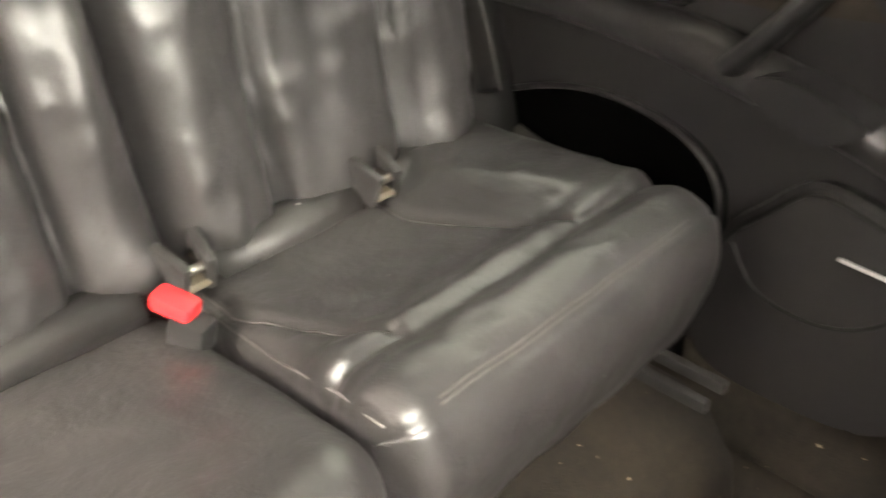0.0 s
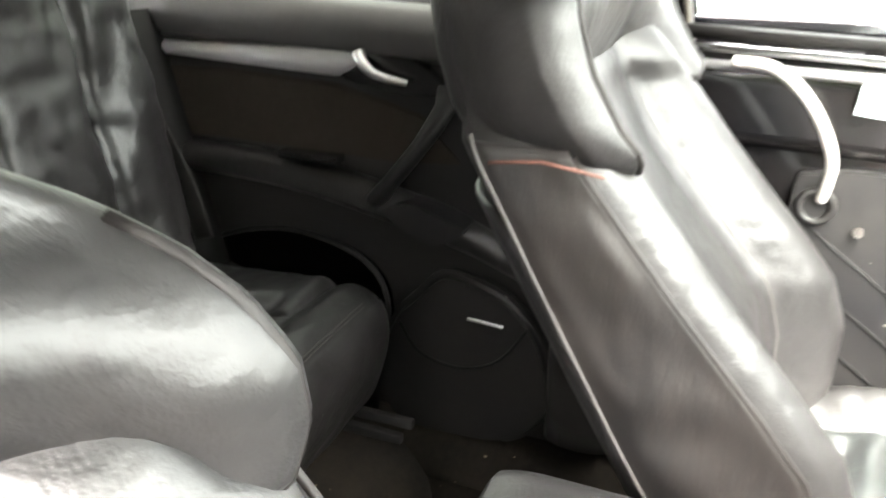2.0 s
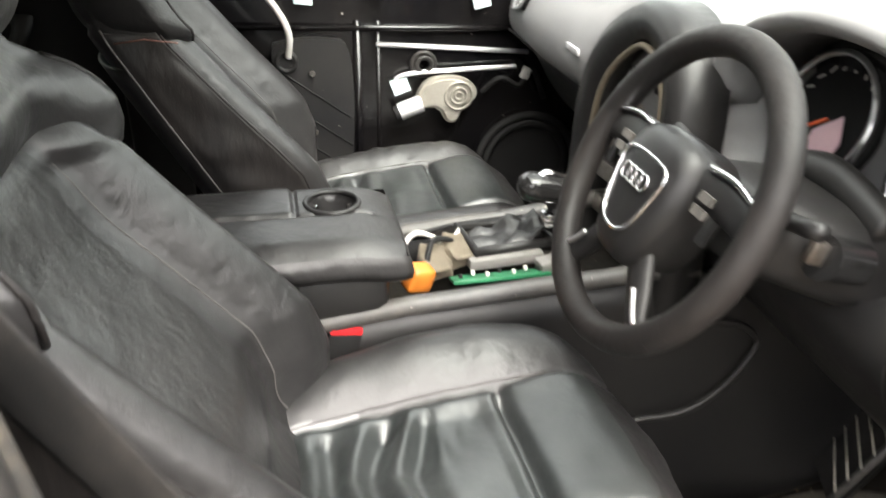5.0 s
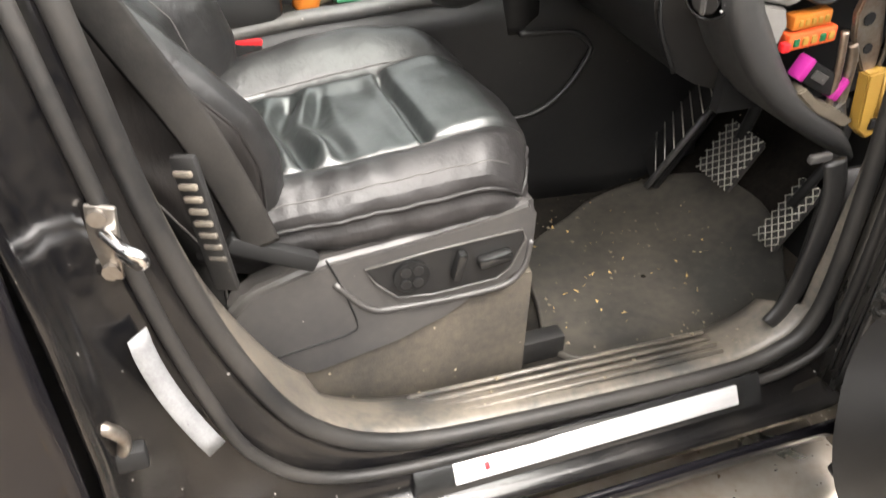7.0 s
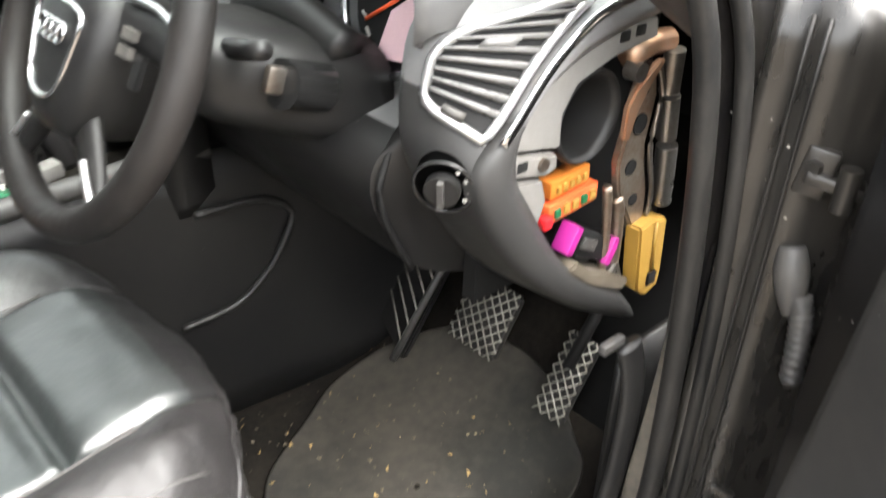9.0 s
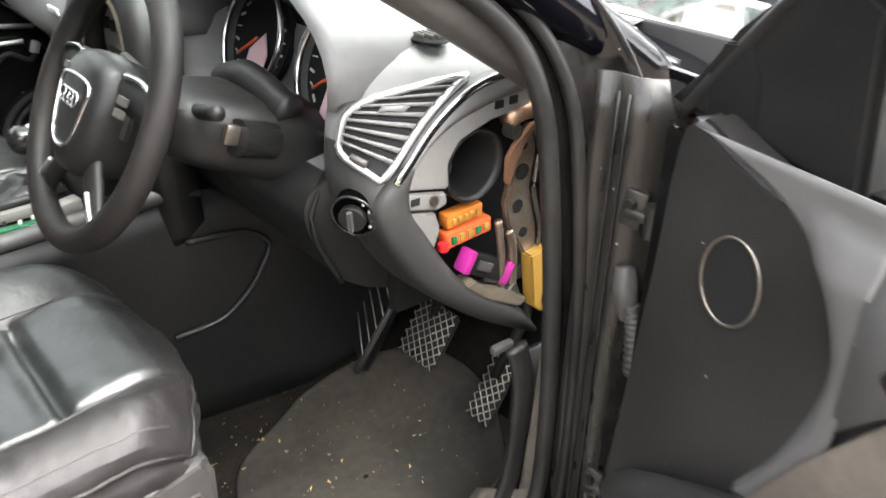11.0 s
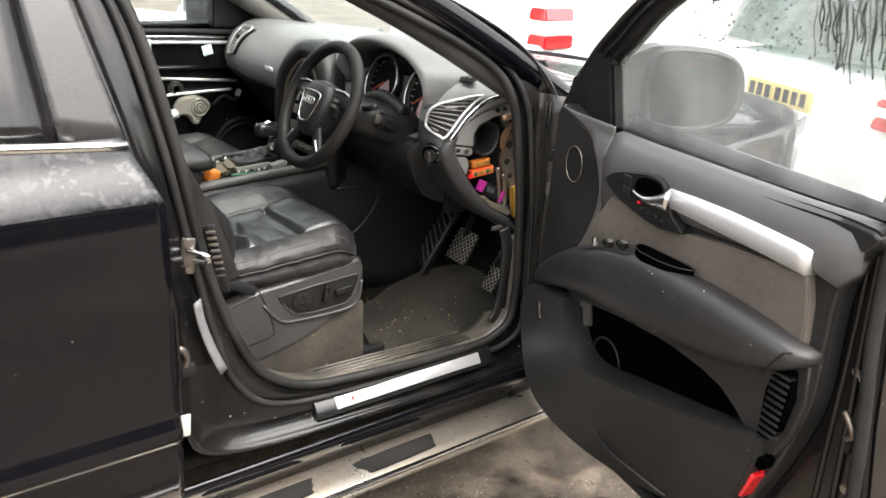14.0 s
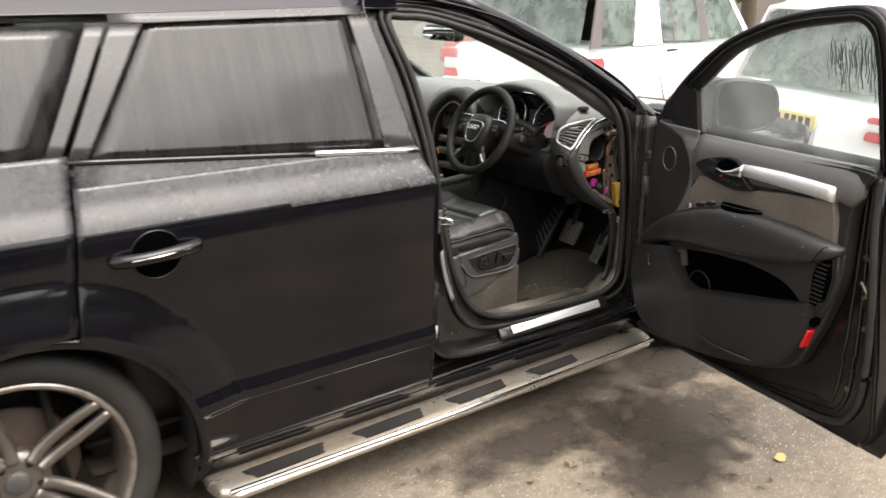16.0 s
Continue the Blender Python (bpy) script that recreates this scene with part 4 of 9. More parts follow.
wheel(3.0, -1, "grey twin-spoke alloy wheel with low-profile tyre, front")
wheel(3.0, 1, "grey twin-spoke alloy wheel with low-profile tyre")


# ---- front door, swung open ----
OPEN = radians(11)
HINGE, D_OUT, D_IN = Vector((2.469, -0.908, 0)), Vector((-math.sin(OPEN), -math.cos(OPEN), 0)), Vector((-math.cos(OPEN), math.sin(OPEN), 0))
DOOR_RZ = -11


def dw(s, w, z):
    """A place in the open door: s from the hinge, w towards its trim side, z up."""
    p = HINGE + float(s) * D_OUT + float(w) * D_IN
    return (p.x, p.y, z)


def door_slab(name, outline, w1, w0, material, parent, label="", bevel=0.006, segs=3, smoothed=0):
    pts = [tuple(p) for p in spline(outline, smoothed, True)] if smoothed else outline
    f = w1 if callable(w1) else (lambda s, z: w1)
    return prism(name, [(dw(s, f(s, z), z), dw(s, w0, z)) for s, z in pts], material, parent, label, bevel, segs)


def door_box(name, s, w, z, size, material, parent, label="", bevel=0.003, tilt=0):
    bm = bmesh.new()
    box(bm, dw(s, w, z), size, bevel, (tilt, 0, DOOR_RZ))
    return part(name, bm, material, parent, label)


fdoor = thing("front_door", "wide open black front door with dark trim and suede panel", "car door")
skin_w = lambda z: 0.0 + float(np.interp(z, (0.25, 0.35, 0.47, 0.6, 0.95, 1.03, 1.15), (0.02, 0.0, -0.035, -0.03, -0.045, -0.04, 0.02)))
tail = lambda z: float(np.interp(z, (0.25, 0.30, 0.45, 0.8, 1.0, 1.16), (1.215, 1.235, 1.215, 1.155, 1.14, 1.125)))
sheet("door_skin", lambda u, z: dw(0.02 + u * (tail(z) - 0.02), skin_w(z), z), np.linspace(0, 1, 16), np.linspace(0.25, 1.16, 26), "paint", fdoor, thick=0.006)
core = [(0.08, 0.27), (0.55, 0.27), (1.17, 0.27), (1.205, 0.34), (1.18, 0.55), (1.135, 0.80), (1.11, 1.0), (1.10, 1.13), (0.07, 1.13), (0.075, 0.7)]
shell = prism("door_shell", [(dw(s, 0.07, z), dw(s, 0.0, z)) for s, z in core], "paint_inner", fdoor, "black painted door frame", bevel=0.012, segs=3)
# folded lips and seals round the shut face
for off, r, wv, mt in ((0.0, 0.012, 0.078, "rubber"), (0.045, 0.007, 0.072, "paint_inner"), (0.085, 0.006, 0.070, "paint_inner")):
    e = spline([(1.085 - off * 0.4, 1.12), (1.10 - off * 0.5, 0.95), (1.13 - off * 0.8, 0.75), (1.15 - off, 0.52), (1.13 - off, 0.38), (1.04 - off, 0.315 + off * 0.6), (0.7, 0.29 + off * 0.3), (0.1, 0.285)], 8)
    tube("edge_seal", [dw(s, wv, z) for s, z in e], r, mt, fdoor, "rubber seal along the door's edge" if off == 0 else "", segs=8)
trim = [(0.148, 1.150), (0.134, 0.98), (0.122, 0.80), (0.113, 0.68), (0.104, 0.50), (0.146, 0.36), (0.234, 0.32), (0.40, 0.318), (0.66, 0.357), (0.85, 0.415), (0.935, 0.47), (0.985, 0.58), (1.02, 0.68), (1.048, 0.80),
        (1.045, 0.92), (1.045, 1.02), (1.07, 1.09), (1.078, 1.145), (0.80, 1.135), (0.55, 1.128), (0.30, 1.122), (0.22, 1.14)]
panel = door_slab("trim_panel", trim, 0.118, 0.065, "plastic_door", fdoor, "scuffed black plastic trim panel", bevel=0.012, smoothed=4)
# grey upper rail that sweeps down to the armrest
rings = []
for s, zt, zl, k in ((0.38, 1.132, 0.935, 1), (0.425, 1.132, 0.99, 1),
                     (0.50, 1.132, 0.995, 1), (0.60, 1.134, 1.0, 1), (0.75, 1.137, 1.012, 1), (0.90, 1.14, 1.025, 1), (1.0, 1.143, 1.03, 1), (1.04, 1.144, 1.02, 0.8), (1.068, 1.144, 1.06, 0.4)):
    h = zt - zl
    rings.append([dw(s, 0.070 + (w - 0.070) * (0.55 + 0.45 * k), z) for w, z in ((0.070, zt - 0.002), (0.088, zt + 0.006), (0.108, zt + 0.002), (0.124, zt - min(0.018, h * 0.3)), (0.137, zt - min(0.05, h * 0.55)), (0.136, zt - min(0.085, h * 0.75)), (0.128, zl + h * 0.08), (0.110, zl))])
loft("upper_rail", rings, "rail_grey", panel, "grey soft-touch upper rail")


def rail_front(u, z):
    """The rail's front end, cut off in a bow round the tweeter's cover."""
    front = float(np.interp(z, RAIL_Z, RAIL_S))
    rear = min(0.384, float(np.interp(z, (0.815, 0.905, 0.998), (0.318, 0.365, 0.428))))
    w = float(np.interp(z, (0.815, 0.99, 1.048, 1.083, 1.115, 1.130, 1.138, 1.152), (0.130, 0.129, 0.136, 0.137, 0.125, 0.109, 0.100, 0.095)))
    return dw(front + (max(rear, front + 0.004) - front) * u, max(0.1185, w - 0.016 * (1 - u) ** 5), z)


bow = spline([(0.815, 0.294), (0.870, 0.326), (0.915, 0.344), (0.955, 0.355), (0.992, 0.359), (1.025, 0.354), (1.056, 0.341), (1.085, 0.318), (1.114, 0.286), (1.135, 0.236), (1.152, 0.165)], 5)
RAIL_Z, RAIL_S = bow[:, 0], bow[:, 1]
solid(sheet("rail_front", rail_front, np.linspace(0, 1, 14), np.linspace(0.818, 1.150, 40), "rail_grey", panel, "bowed front end of the grey rail"), 0.004)
# suede insert
suede = [(0.318, 0.815), (0.365, 0.905), (0.428, 0.998), (0.50, 0.998), (0.60, 0.992), (0.66, 0.994), (0.815, 1.018), (0.992, 1.034), (1.008, 0.98), (1.015, 0.90), (0.88, 0.89), (0.70, 0.89), (0.55, 0.87), (0.42, 0.83)]
door_slab("suede_insert", suede, 0.139, 0.105, "fabric", panel, "stained grey-brown suede insert", bevel=0.003)
# bright trim strip
rings = []
for s, zc, h in ((0.625, 1.058, 0.020), (0.70, 1.060, 0.023), (0.80, 1.061, 0.0255), (0.9, 1.060, 0.0255), (0.97, 1.058, 0.0255), (0.993, 1.056, 0.0245)):
    rings.append([dw(s, w, z) for w, z in ((0.115, zc + h), (0.143, zc + h * 0.92), (0.149, zc + h * 0.3), (0.147, zc - h * 0.9), (0.115, zc - h))])
loft("bright_trim", rings, "alu", panel, "brushed aluminium trim strip")
# inner handle in its black bowl
bowl = [(0.415, 1.036), (0.43, 1.052), (0.46, 1.066), (0.543, 1.088), (0.600, 1.088), (0.628, 1.066), (0.646, 1.030), (0.686, 1.002), (0.672, 0.996), (0.609, 0.987), (0.55, 0.992), (0.50, 1.000), (0.45, 1.014)]
bez = door_slab("handle_bezel", bowl, 0.150, 0.115, "gloss_black", panel, "black handle bezel", bevel=0.004, smoothed=3)
# Recess shade as a flat black slab on the bezel.
door_slab("handle_recess_shade", [(0.525, 1.048), (0.535, 1.074), (0.575, 1.083), (0.606, 1.078), (0.612, 1.062), (0.585, 1.046)], 0.1515, 0.145, "void", bez, bevel=0.001, smoothed=4)
rings = []
for f in np.linspace(0, 1, 14):
    s = 0.520 + 0.122 * f
    zc = 1.045 + 0.012 * f - 0.010 * math.sin(math.pi * f)
    h = 0.003 + 0.022 * f ** 2.4
    w = 0.154 + 0.013 * math.sin(math.pi * min(1, f * 1.1) * 0.8)
    rings.append([dw(s, w - 0.008, zc + h), dw(s, w, zc + h * 0.8), dw(s, w + 0.004, zc), dw(s, w, zc - h * 0.8), dw(s, w - 0.008, zc - h)])
loft("door_handle", rings, "chrome", bez, "chrome pull handle")
for k in range(4):
    door_box("memory_button", 0.560 + 0.022 * k, 0.152, 1.012 - 0.002 * k, (0.006, 0.014, 0.008), "plastic", bez)
door_box("door_lamp", 0.545, 0.152, 1.022, (0.005, 0.010, 0.006), "redlens", bez, "small red lamp")
for dz in (0.0, -0.024):
    door_box("lock_button", 0.500, 0.153, 1.060 + dz, (0.006, 0.028, 0.021), "plastic_door", bez)
# tweeter
tw = thing("tweeter", "round black door tweeter with thin metal ring", "loudspeaker")
ring = [dw(0.242 + 0.035 * math.cos(a), 0.1205, 1.022 + 0.045 * math.sin(a)) for a in np.linspace(0, 2 * math.pi, 40, endpoint=False)]
tube("ring", ring, 0.0018, "steel", tw, closed=True, segs=8, up=(1, 0, 0))
disc = [(0.242 + 0.034 * math.cos(a), 1.022 + 0.044 * math.sin(a)) for a in np.linspace(0, 2 * math.pi, 40, endpoint=False)]
door_slab("grille", disc, 0.120, 0.112, "black", tw, bevel=0.0)
# armrest sweeping along the panel
rings = []
for s, zt, zb, w in ((0.120, 0.690, 0.640, 0.125), (0.145, 0.712, 0.652, 0.146), (0.20, 0.755, 0.672, 0.168), (0.28, 0.806, 0.703, 0.184), (0.34, 0.843, 0.722, 0.194), (0.41, 0.874, 0.742, 0.203), (0.50, 0.905, 0.754, 0.208), (0.60, 0.924, 0.762, 0.210), (0.72, 0.934, 0.775, 0.210), (0.84, 0.934, 0.795, 0.206), (0.94, 0.926, 0.822, 0.197), (1.0, 0.917, 0.848, 0.184), (1.032, 0.908, 0.870, 0.165), (1.045, 0.900, 0.880, 0.14)):
    m, h = (zt + zb) / 2, (zt - zb) / 2
    rings.append([dw(s, a, z) for a, z in ((0.112, zt - 0.006), (w - 0.04, zt + 0.003), (w - 0.016, zt - 0.004), (w - 0.004, zt - h * 0.35), (w, m), (w - 0.004, m - h * 0.4), (w - 0.014, m - h * 0.8), (w - 0.035, zb), (0.112, zb + 0.004))])
arm = loft("armrest", rings, "leather_door", panel, "black padded armrest with white scuffs")
bv = arm.modifiers.new("smooth", "SUBSURF")
bv.levels = bv.render_levels = 1
tube("armrest_joint", [dw(s, 0.185, z) for s, z in ((0.985, 0.845), (1.0, 0.875), (1.02, 0.905), (1.035, 0.912))], 0.002, "black", arm, segs=6)
# switches and cup on the armrest
door_slab("switch_plate", [(0.40, 0.860), (0.46, 0.893), (0.55, 0.916), (0.575, 0.918), (0.57, 0.912), (0.47, 0.885)], 0.190, 0.15, "plastic_door", arm, bevel=0.002)
for a, b in ((0.468, 0.162), (0.497, 0.180), (0.515, 0.160), (0.545, 0.178)):
    door_box("window_switch", a, b, 0.902 + 0.30 * (a - 0.468), (0.016, 0.020, 0.014), "gloss_black", arm, tilt=-14)
    door_box("switch_tip", a + 0.006, b, 0.910 + 0.30 * (a - 0.468), (0.012, 0.004, 0.004), "plate_grey", arm, "worn pale switch tip", bevel=0.001, tilt=-14)
bm = bmesh.new()
cyl(bm, dw(0.425, 0.162, 0.872), dw(0.422, 0.162, 0.898), 0.0085, 16)
part("mirror_knob", bm, "chrome", arm)
cup = [(0.575, 0.150), (0.62, 0.146), (0.735, 0.150), (0.742, 0.166), (0.70, 0.186), (0.62, 0.188), (0.58, 0.172)]
cup = spline(cup, 5, True)
# The pocket isn't sunk; a black slab on top gives its shade.
prism("pull_pocket_shade", [(dw(s, w, 0.9325 + 0.05 * (s - 0.57) + 0.003), dw(s, w, 0.90)) for s, w in cup], "void", arm, bevel=0.002)
tube("pocket_rim", [dw(s, w, 0.9355 + 0.05 * (s - 0.57)) for s, w in cup], 0.0012, "plastic", arm, closed=True, segs=6)
# pocket: header under the armrest, mouth shade as a black slab, bulging lower wall
mouth = [(0.335, 0.735), (0.50, 0.76), (0.70, 0.775), (0.85, 0.76), (0.945, 0.71), (0.93, 0.66), (0.75, 0.62), (0.56, 0.58), (0.46, 0.56), (0.38, 0.60), (0.335, 0.66)]
door_slab("pocket_shade", mouth, 0.1205, 0.10, "void", panel, bevel=0.0)
head = [(0.30, 0.715), (0.45, 0.775), (0.65, 0.80), (0.85, 0.825), (0.98, 0.865), (1.035, 0.885), (1.045, 0.80), (1.03, 0.72), (1.0, 0.66), (0.955, 0.68), (0.928, 0.695), (0.905, 0.718), (0.86, 0.738), (0.80, 0.748), (0.70, 0.752), (0.58, 0.742), (0.48, 0.727), (0.40, 0.712), (0.345, 0.695)]
door_slab("pocket_header", head, lambda s, z: 0.150 - 0.02 * max(0, s - 0.9) / 0.14, 0.112, "plastic_door", panel, "scuffed plastic round the pocket mouth", bevel=0.006)
wall = [(0.128, 0.50), (0.132, 0.60), (0.160, 0.662), (0.26, 0.690), (0.335, 0.708), (0.352, 0.690), (0.378, 0.640), (0.415, 0.598), (0.455, 0.582), (0.50, 0.583), (0.575, 0.603), (0.70, 0.632), (0.85, 0.668), (0.955, 0.698), (0.985, 0.700), (0.982, 0.62), (0.945, 0.52), (0.86, 0.445), (0.70, 0.392), (0.55, 0.362), (0.38, 0.340), (0.25, 0.342), (0.165, 0.385)]
door_slab("door_pocket", wall, lambda s, z: 0.150 + 0.03 * math.sin(math.pi * min(1, max(0, (s - 0.12) / 0.85))) + 0.018 * min(1, max(0, (z - 0.4) / 0.2)), 0.110, "plastic_door", panel, "scuffed black door pocket", bevel=0.014, segs=4, smoothed=3)
tube("pocket_crease", [dw(s, w, z) for s, w, z in ((0.22, 0.164, 0.53), (0.40, 0.181, 0.46), (0.62, 0.188, 0.425), (0.80, 0.177, 0.435))], 0.003, "plastic", panel, segs=6)
swp = [(0.325, 0.612), (0.318, 0.655), (0.34, 0.700), (0.385, 0.705), (0.40, 0.645)]
swb = door_slab("switch_panel", swp, 0.132, 0.115, "plastic_dusty", panel, bevel=0.003)
door_box("boot_switch", 0.358, 0.133, 0.660, (0.006, 0.026, 0.046), "gloss_black", swb, bevel=0.003, tilt=-14)
door_box("switch_button", 0.359, 0.136, 0.655, (0.006, 0.016, 0.022), "plastic_dusty", swb, bevel=0.003, tilt=-14)
door_box("label", 0.247, 0.178, 0.628, (0.004, 0.010, 0.042), "white_trim", panel, "small white label", bevel=0.001, tilt=-14)
ring = [dw(0.472 + 0.055 * math.cos(a), 0.124, 0.585 + 0.058 * math.sin(a)) for a in np.linspace(0, 2 * math.pi, 36, endpoint=False)]
tube("door_speaker", ring, 0.003, "plastic", panel, closed=True, segs=8, up=(1, 0, 0))
# vent slats and screw hole, their inner shade as black slabs, and rear-edge reflector
vent = [(0.974, 0.705), (0.972, 0.80), (0.980, 0.835), (1.005, 0.855), (1.018, 0.855), (1.026, 0.80), (1.016, 0.73), (1.0, 0.705)]
door_slab("vent_gap_shade", vent, 0.1515, 0.12, "void", panel, bevel=0.0)
for k in range(10):
    f = k / 9
    door_box("vent_slat", 1.001 - 0.006 * f, 0.148, 0.843 - 0.128 * f, (0.016, 0.040, 0.0055), "plastic", panel, bevel=0.0015)
door_slab("reflector", [(0.967, 0.622), (0.988, 0.612), (0.966, 0.545), (0.940, 0.558)], 0.150, 0.115, "redlens", panel, "red door reflector", bevel=0.004)
door_slab("cover_hole_shade", [(0.975, 0.660), (1.002, 0.656), (0.998, 0.632), (0.972, 0.636)], 0.150, 0.115, "void", panel, bevel=0.002)
# window frame, mirror corner, pane
gw = lambda z: 0.035 + 0.19 * (z - 1.13)
GL = [(0.303, 1.115), (0.306, 1.268), (0.37, 1.330), (0.513, 1.437), (0.714, 1.512), (0.905, 1.543), (0.99, 1.538), (1.03, 1.45), (1.058, 1.14)]
FR = [(0.06, 1.14), (0.20, 1.27), (0.30, 1.355), (0.46, 1.463), (0.68, 1.550), (0.90, 1.592), (1.035, 1.588), (1.092, 1.49), (1.12, 1.14)]
g2, f2 = spline(GL, 6), spline(FR, 6)
rings = [[dw(s, gw(z) - 0.008, z) for s, z in g2], [dw(s, gw(z) + 0.022, z) for s, z in g2 * 0.85 + f2 * 0.15], [dw(s, gw(z) + 0.028, z) for s, z in g2 * 0.3 + f2 * 0.7],
         [dw(s, gw(z) + 0.01, z) for s, z in f2], [dw(s, gw(z) - 0.02, z) for s, z in f2], [dw(s, gw(z) - 0.022, z) for s, z in g2 * 0.9 + f2 * 0.1]]
loft("window_frame", np.swapaxes(np.array(rings), 0, 1), "frame_black", fdoor, "black window frame")
for k, mt in ((0.85, "rubber"), (0.45, "gloss_black")):
    tube("frame_seal", [dw(s, gw(z) + 0.030, z) for s, z in g2 * (1 - k) + f2 * k], 0.008 if k > 0.5 else 0.004, mt, fdoor, segs=8)
pane = prism("window", [(dw(s, gw(z) + 0.004, z), dw(s, gw(z), z)) for s, z in [tuple(p) for p in g2]], "wet_glass", fdoor, "misted rain-wet window pane", bevel=0.0, smooth=False)
pane.visible_shadow = False
# rivulets of rain on the upper rear part of the pane
rng = random.Random(31)
rain = thing("rain_rivulets", "rivulets of rain running down the door window", "rain drops", kind="stuff")
for k in range(26):
    s0 = 0.866 + 0.0064 * k + rng.uniform(-0.003, 0.003)
    z0, ln = 1.495 + rng.uniform(-0.02, 0.02), rng.uniform(0.06, 0.15)
    pts = [(s0 + 0.0025 * math.sin(9 * f + k) + 0.004 * f, z0 - ln * f) for f in np.linspace(0, 1, 9)]
    tube("rivulet", [dw(s, gw(z) + 0.005, z) for s, z in pts], [0.0007 + 0.0011 * abs(math.sin(3.1 * i + k)) for i in range(9)], "rain", rain, segs=5)
for k in range(150):
    s0, z0 = rng.uniform(0.56, 1.02), rng.uniform(1.37, 1.47)
    r = rng.uniform(0.0009, 0.0022)
    tube("drop", [dw(s0, gw(z0) + 0.005, z0 + r), dw(s0, gw(z0) + 0.005, z0 - r)], r, "rain", rain, segs=5)
sail = [(0.085, 1.145), (0.20, 1.130), (0.312, 1.118), (0.312, 1.285), (0.255, 1.315), (0.16, 1.235)]
prism("mirror_sail", [(dw(s, gw(z) + 0.034, z), dw(s, gw(z) - 0.02, z)) for s, z in sail], "plastic", fdoor, "black mirror corner cover", bevel=0.008)
spk_o = [(0.135, 1.150), (0.135, 1.190), (0.155, 1.225), (0.185, 1.228), (0.198, 1.20), (0.198, 1.142)]
prism("sail_speaker", [(dw(s, gw(z) + 0.037, z), dw(s, gw(z) + 0.02, z)) for s, z in spk_o], "black", fdoor, "small black speaker grille", bevel=0.002)
# door mirror outside the glass, turned towards the driver
mir = thing("door_mirror", "black door mirror with wet mirror glass", "door mirror")
MA = Vector(dw(0.298, -0.035, 0))
MU = (Vector(dw(0.388, -0.235, 0)) - MA).normalized()
MN = Vector((0, 0, 1)).cross(MU)
if MN.dot(D_OUT) < 0:
    MN = -MN
mp = lambda u, z, d=0.0: tuple(MA + float(u) * MU + (float(d) - 0.09 * (float(z) - 1.215)) * MN + Vector((0, 0, float(z))))
gl = spline([(0.012, 1.142), (0.05, 1.128), (0.15, 1.133), (0.205, 1.160), (0.222, 1.215), (0.208, 1.275), (0.16, 1.300), (0.06, 1.306), (0.012, 1.288), (0.0, 1.215)], 5, True)
gc = gl.mean(0)
prism("mirror_glass", [(mp(u, z, 0.004), mp(u, z, -0.004)) for u, z in gl], "wet_mirror_dimmed", mir, "rain-spotted mirror glass, dark green reflection put in its colour", bevel=0.0, smooth=False)
rings = []
for k, d in ((0.97, 0.002), (1.03, 0.010), (1.09, 0.006), (1.13, -0.012), (1.12, -0.045), (1.04, -0.080), (0.86, -0.110), (0.55, -0.130), (0.05, -0.136)):
    q = gc + (gl - gc) * k
    rings.append([mp(u - 0.12 * max(0, -d) * 1.2, z, d) for u, z in q])
loft("housing", rings, "plastic", mir, "dark mirror housing")
arm_o = spline([(0.03, 1.122), (-0.05, 1.118), (-0.098, 1.120), (-0.100, 1.165), (-0.085, 1.225), (-0.055, 1.275), (-0.01, 1.308), (0.03, 1.318)], 5)
prism("housing_arm", [(mp(u, z, -0.004 - 0.35 * max(0.0, 0.02 - u)), mp(u, z, -0.085)) for u, z in arm_o], "plastic", mir, "black inner cheek of the mirror housing", bevel=0.012, segs=3)
tube("foot", spline([dw(0.16, -0.005, 1.135), dw(0.21, -0.05, 1.135), dw(0.27, -0.09, 1.15)], 5), 0.036, "plastic", mir, segs=10)
# latch and bolts in the shut face
latch = thing("door_latch", "dirty steel door latch in the shut face", "door latch")
door_box("plate", 1.105, 0.055, 0.775, (0.045, 0.012, 0.10), "black", latch, bevel=0.004)
tube("claw", spline([dw(1.085, 0.078, 0.80), dw(1.10, 0.082, 0.79), dw(1.112, 0.080, 0.77), dw(1.10, 0.078, 0.755)], 5), 0.006, "steel", latch)
for s, z in ((1.085, 0.88), (1.10, 0.875), (1.12, 0.66), (1.10, 0.45), (1.14, 0.42)):
    bm = bmesh.new()
    cyl(bm, dw(s, 0.066, z), dw(s, 0.078, z), 0.008, 10)
    part("bolt", bm, "steel", latch)
# hinge pillar: bellows of the wiring and the door check
boot = thing("wiring_bellows", "grey ribbed rubber wiring bellows at the hinge", "cable boot")
gait = spline([(2.448, -0.903, 0.895), (2.445, -0.910, 0.872), (2.442, -0.918, 0.845), (2.440, -0.922, 0.825)], 6)
tube("boot", gait, [0.008 + 0.010 * math.sin(math.pi * min(1, 0.15 + i / 20)) for i in range(len(gait))], "plastic_dusty", boot, "pale rubber boot", segs=14)
path = spline([(2.440, -0.928, 0.850), (2.440, -0.936, 0.825), (2.440, -0.941, 0.79), (2.442, -0.944, 0.75)], 12)
tube("bellows", path, [0.0105 + 0.0028 * math.sin(i * 2.1) for i in range(len(path))], "plastic_dusty", boot, segs=14)
# pillar that carries the hinges
def pillar(u, z):
    y = -0.838 - 0.112 * u
    return (2.428 + 0.055 * u ** 1.5 + 0.006 * math.sin(u * 9) - 0.01 * (z - 0.7), y, z)


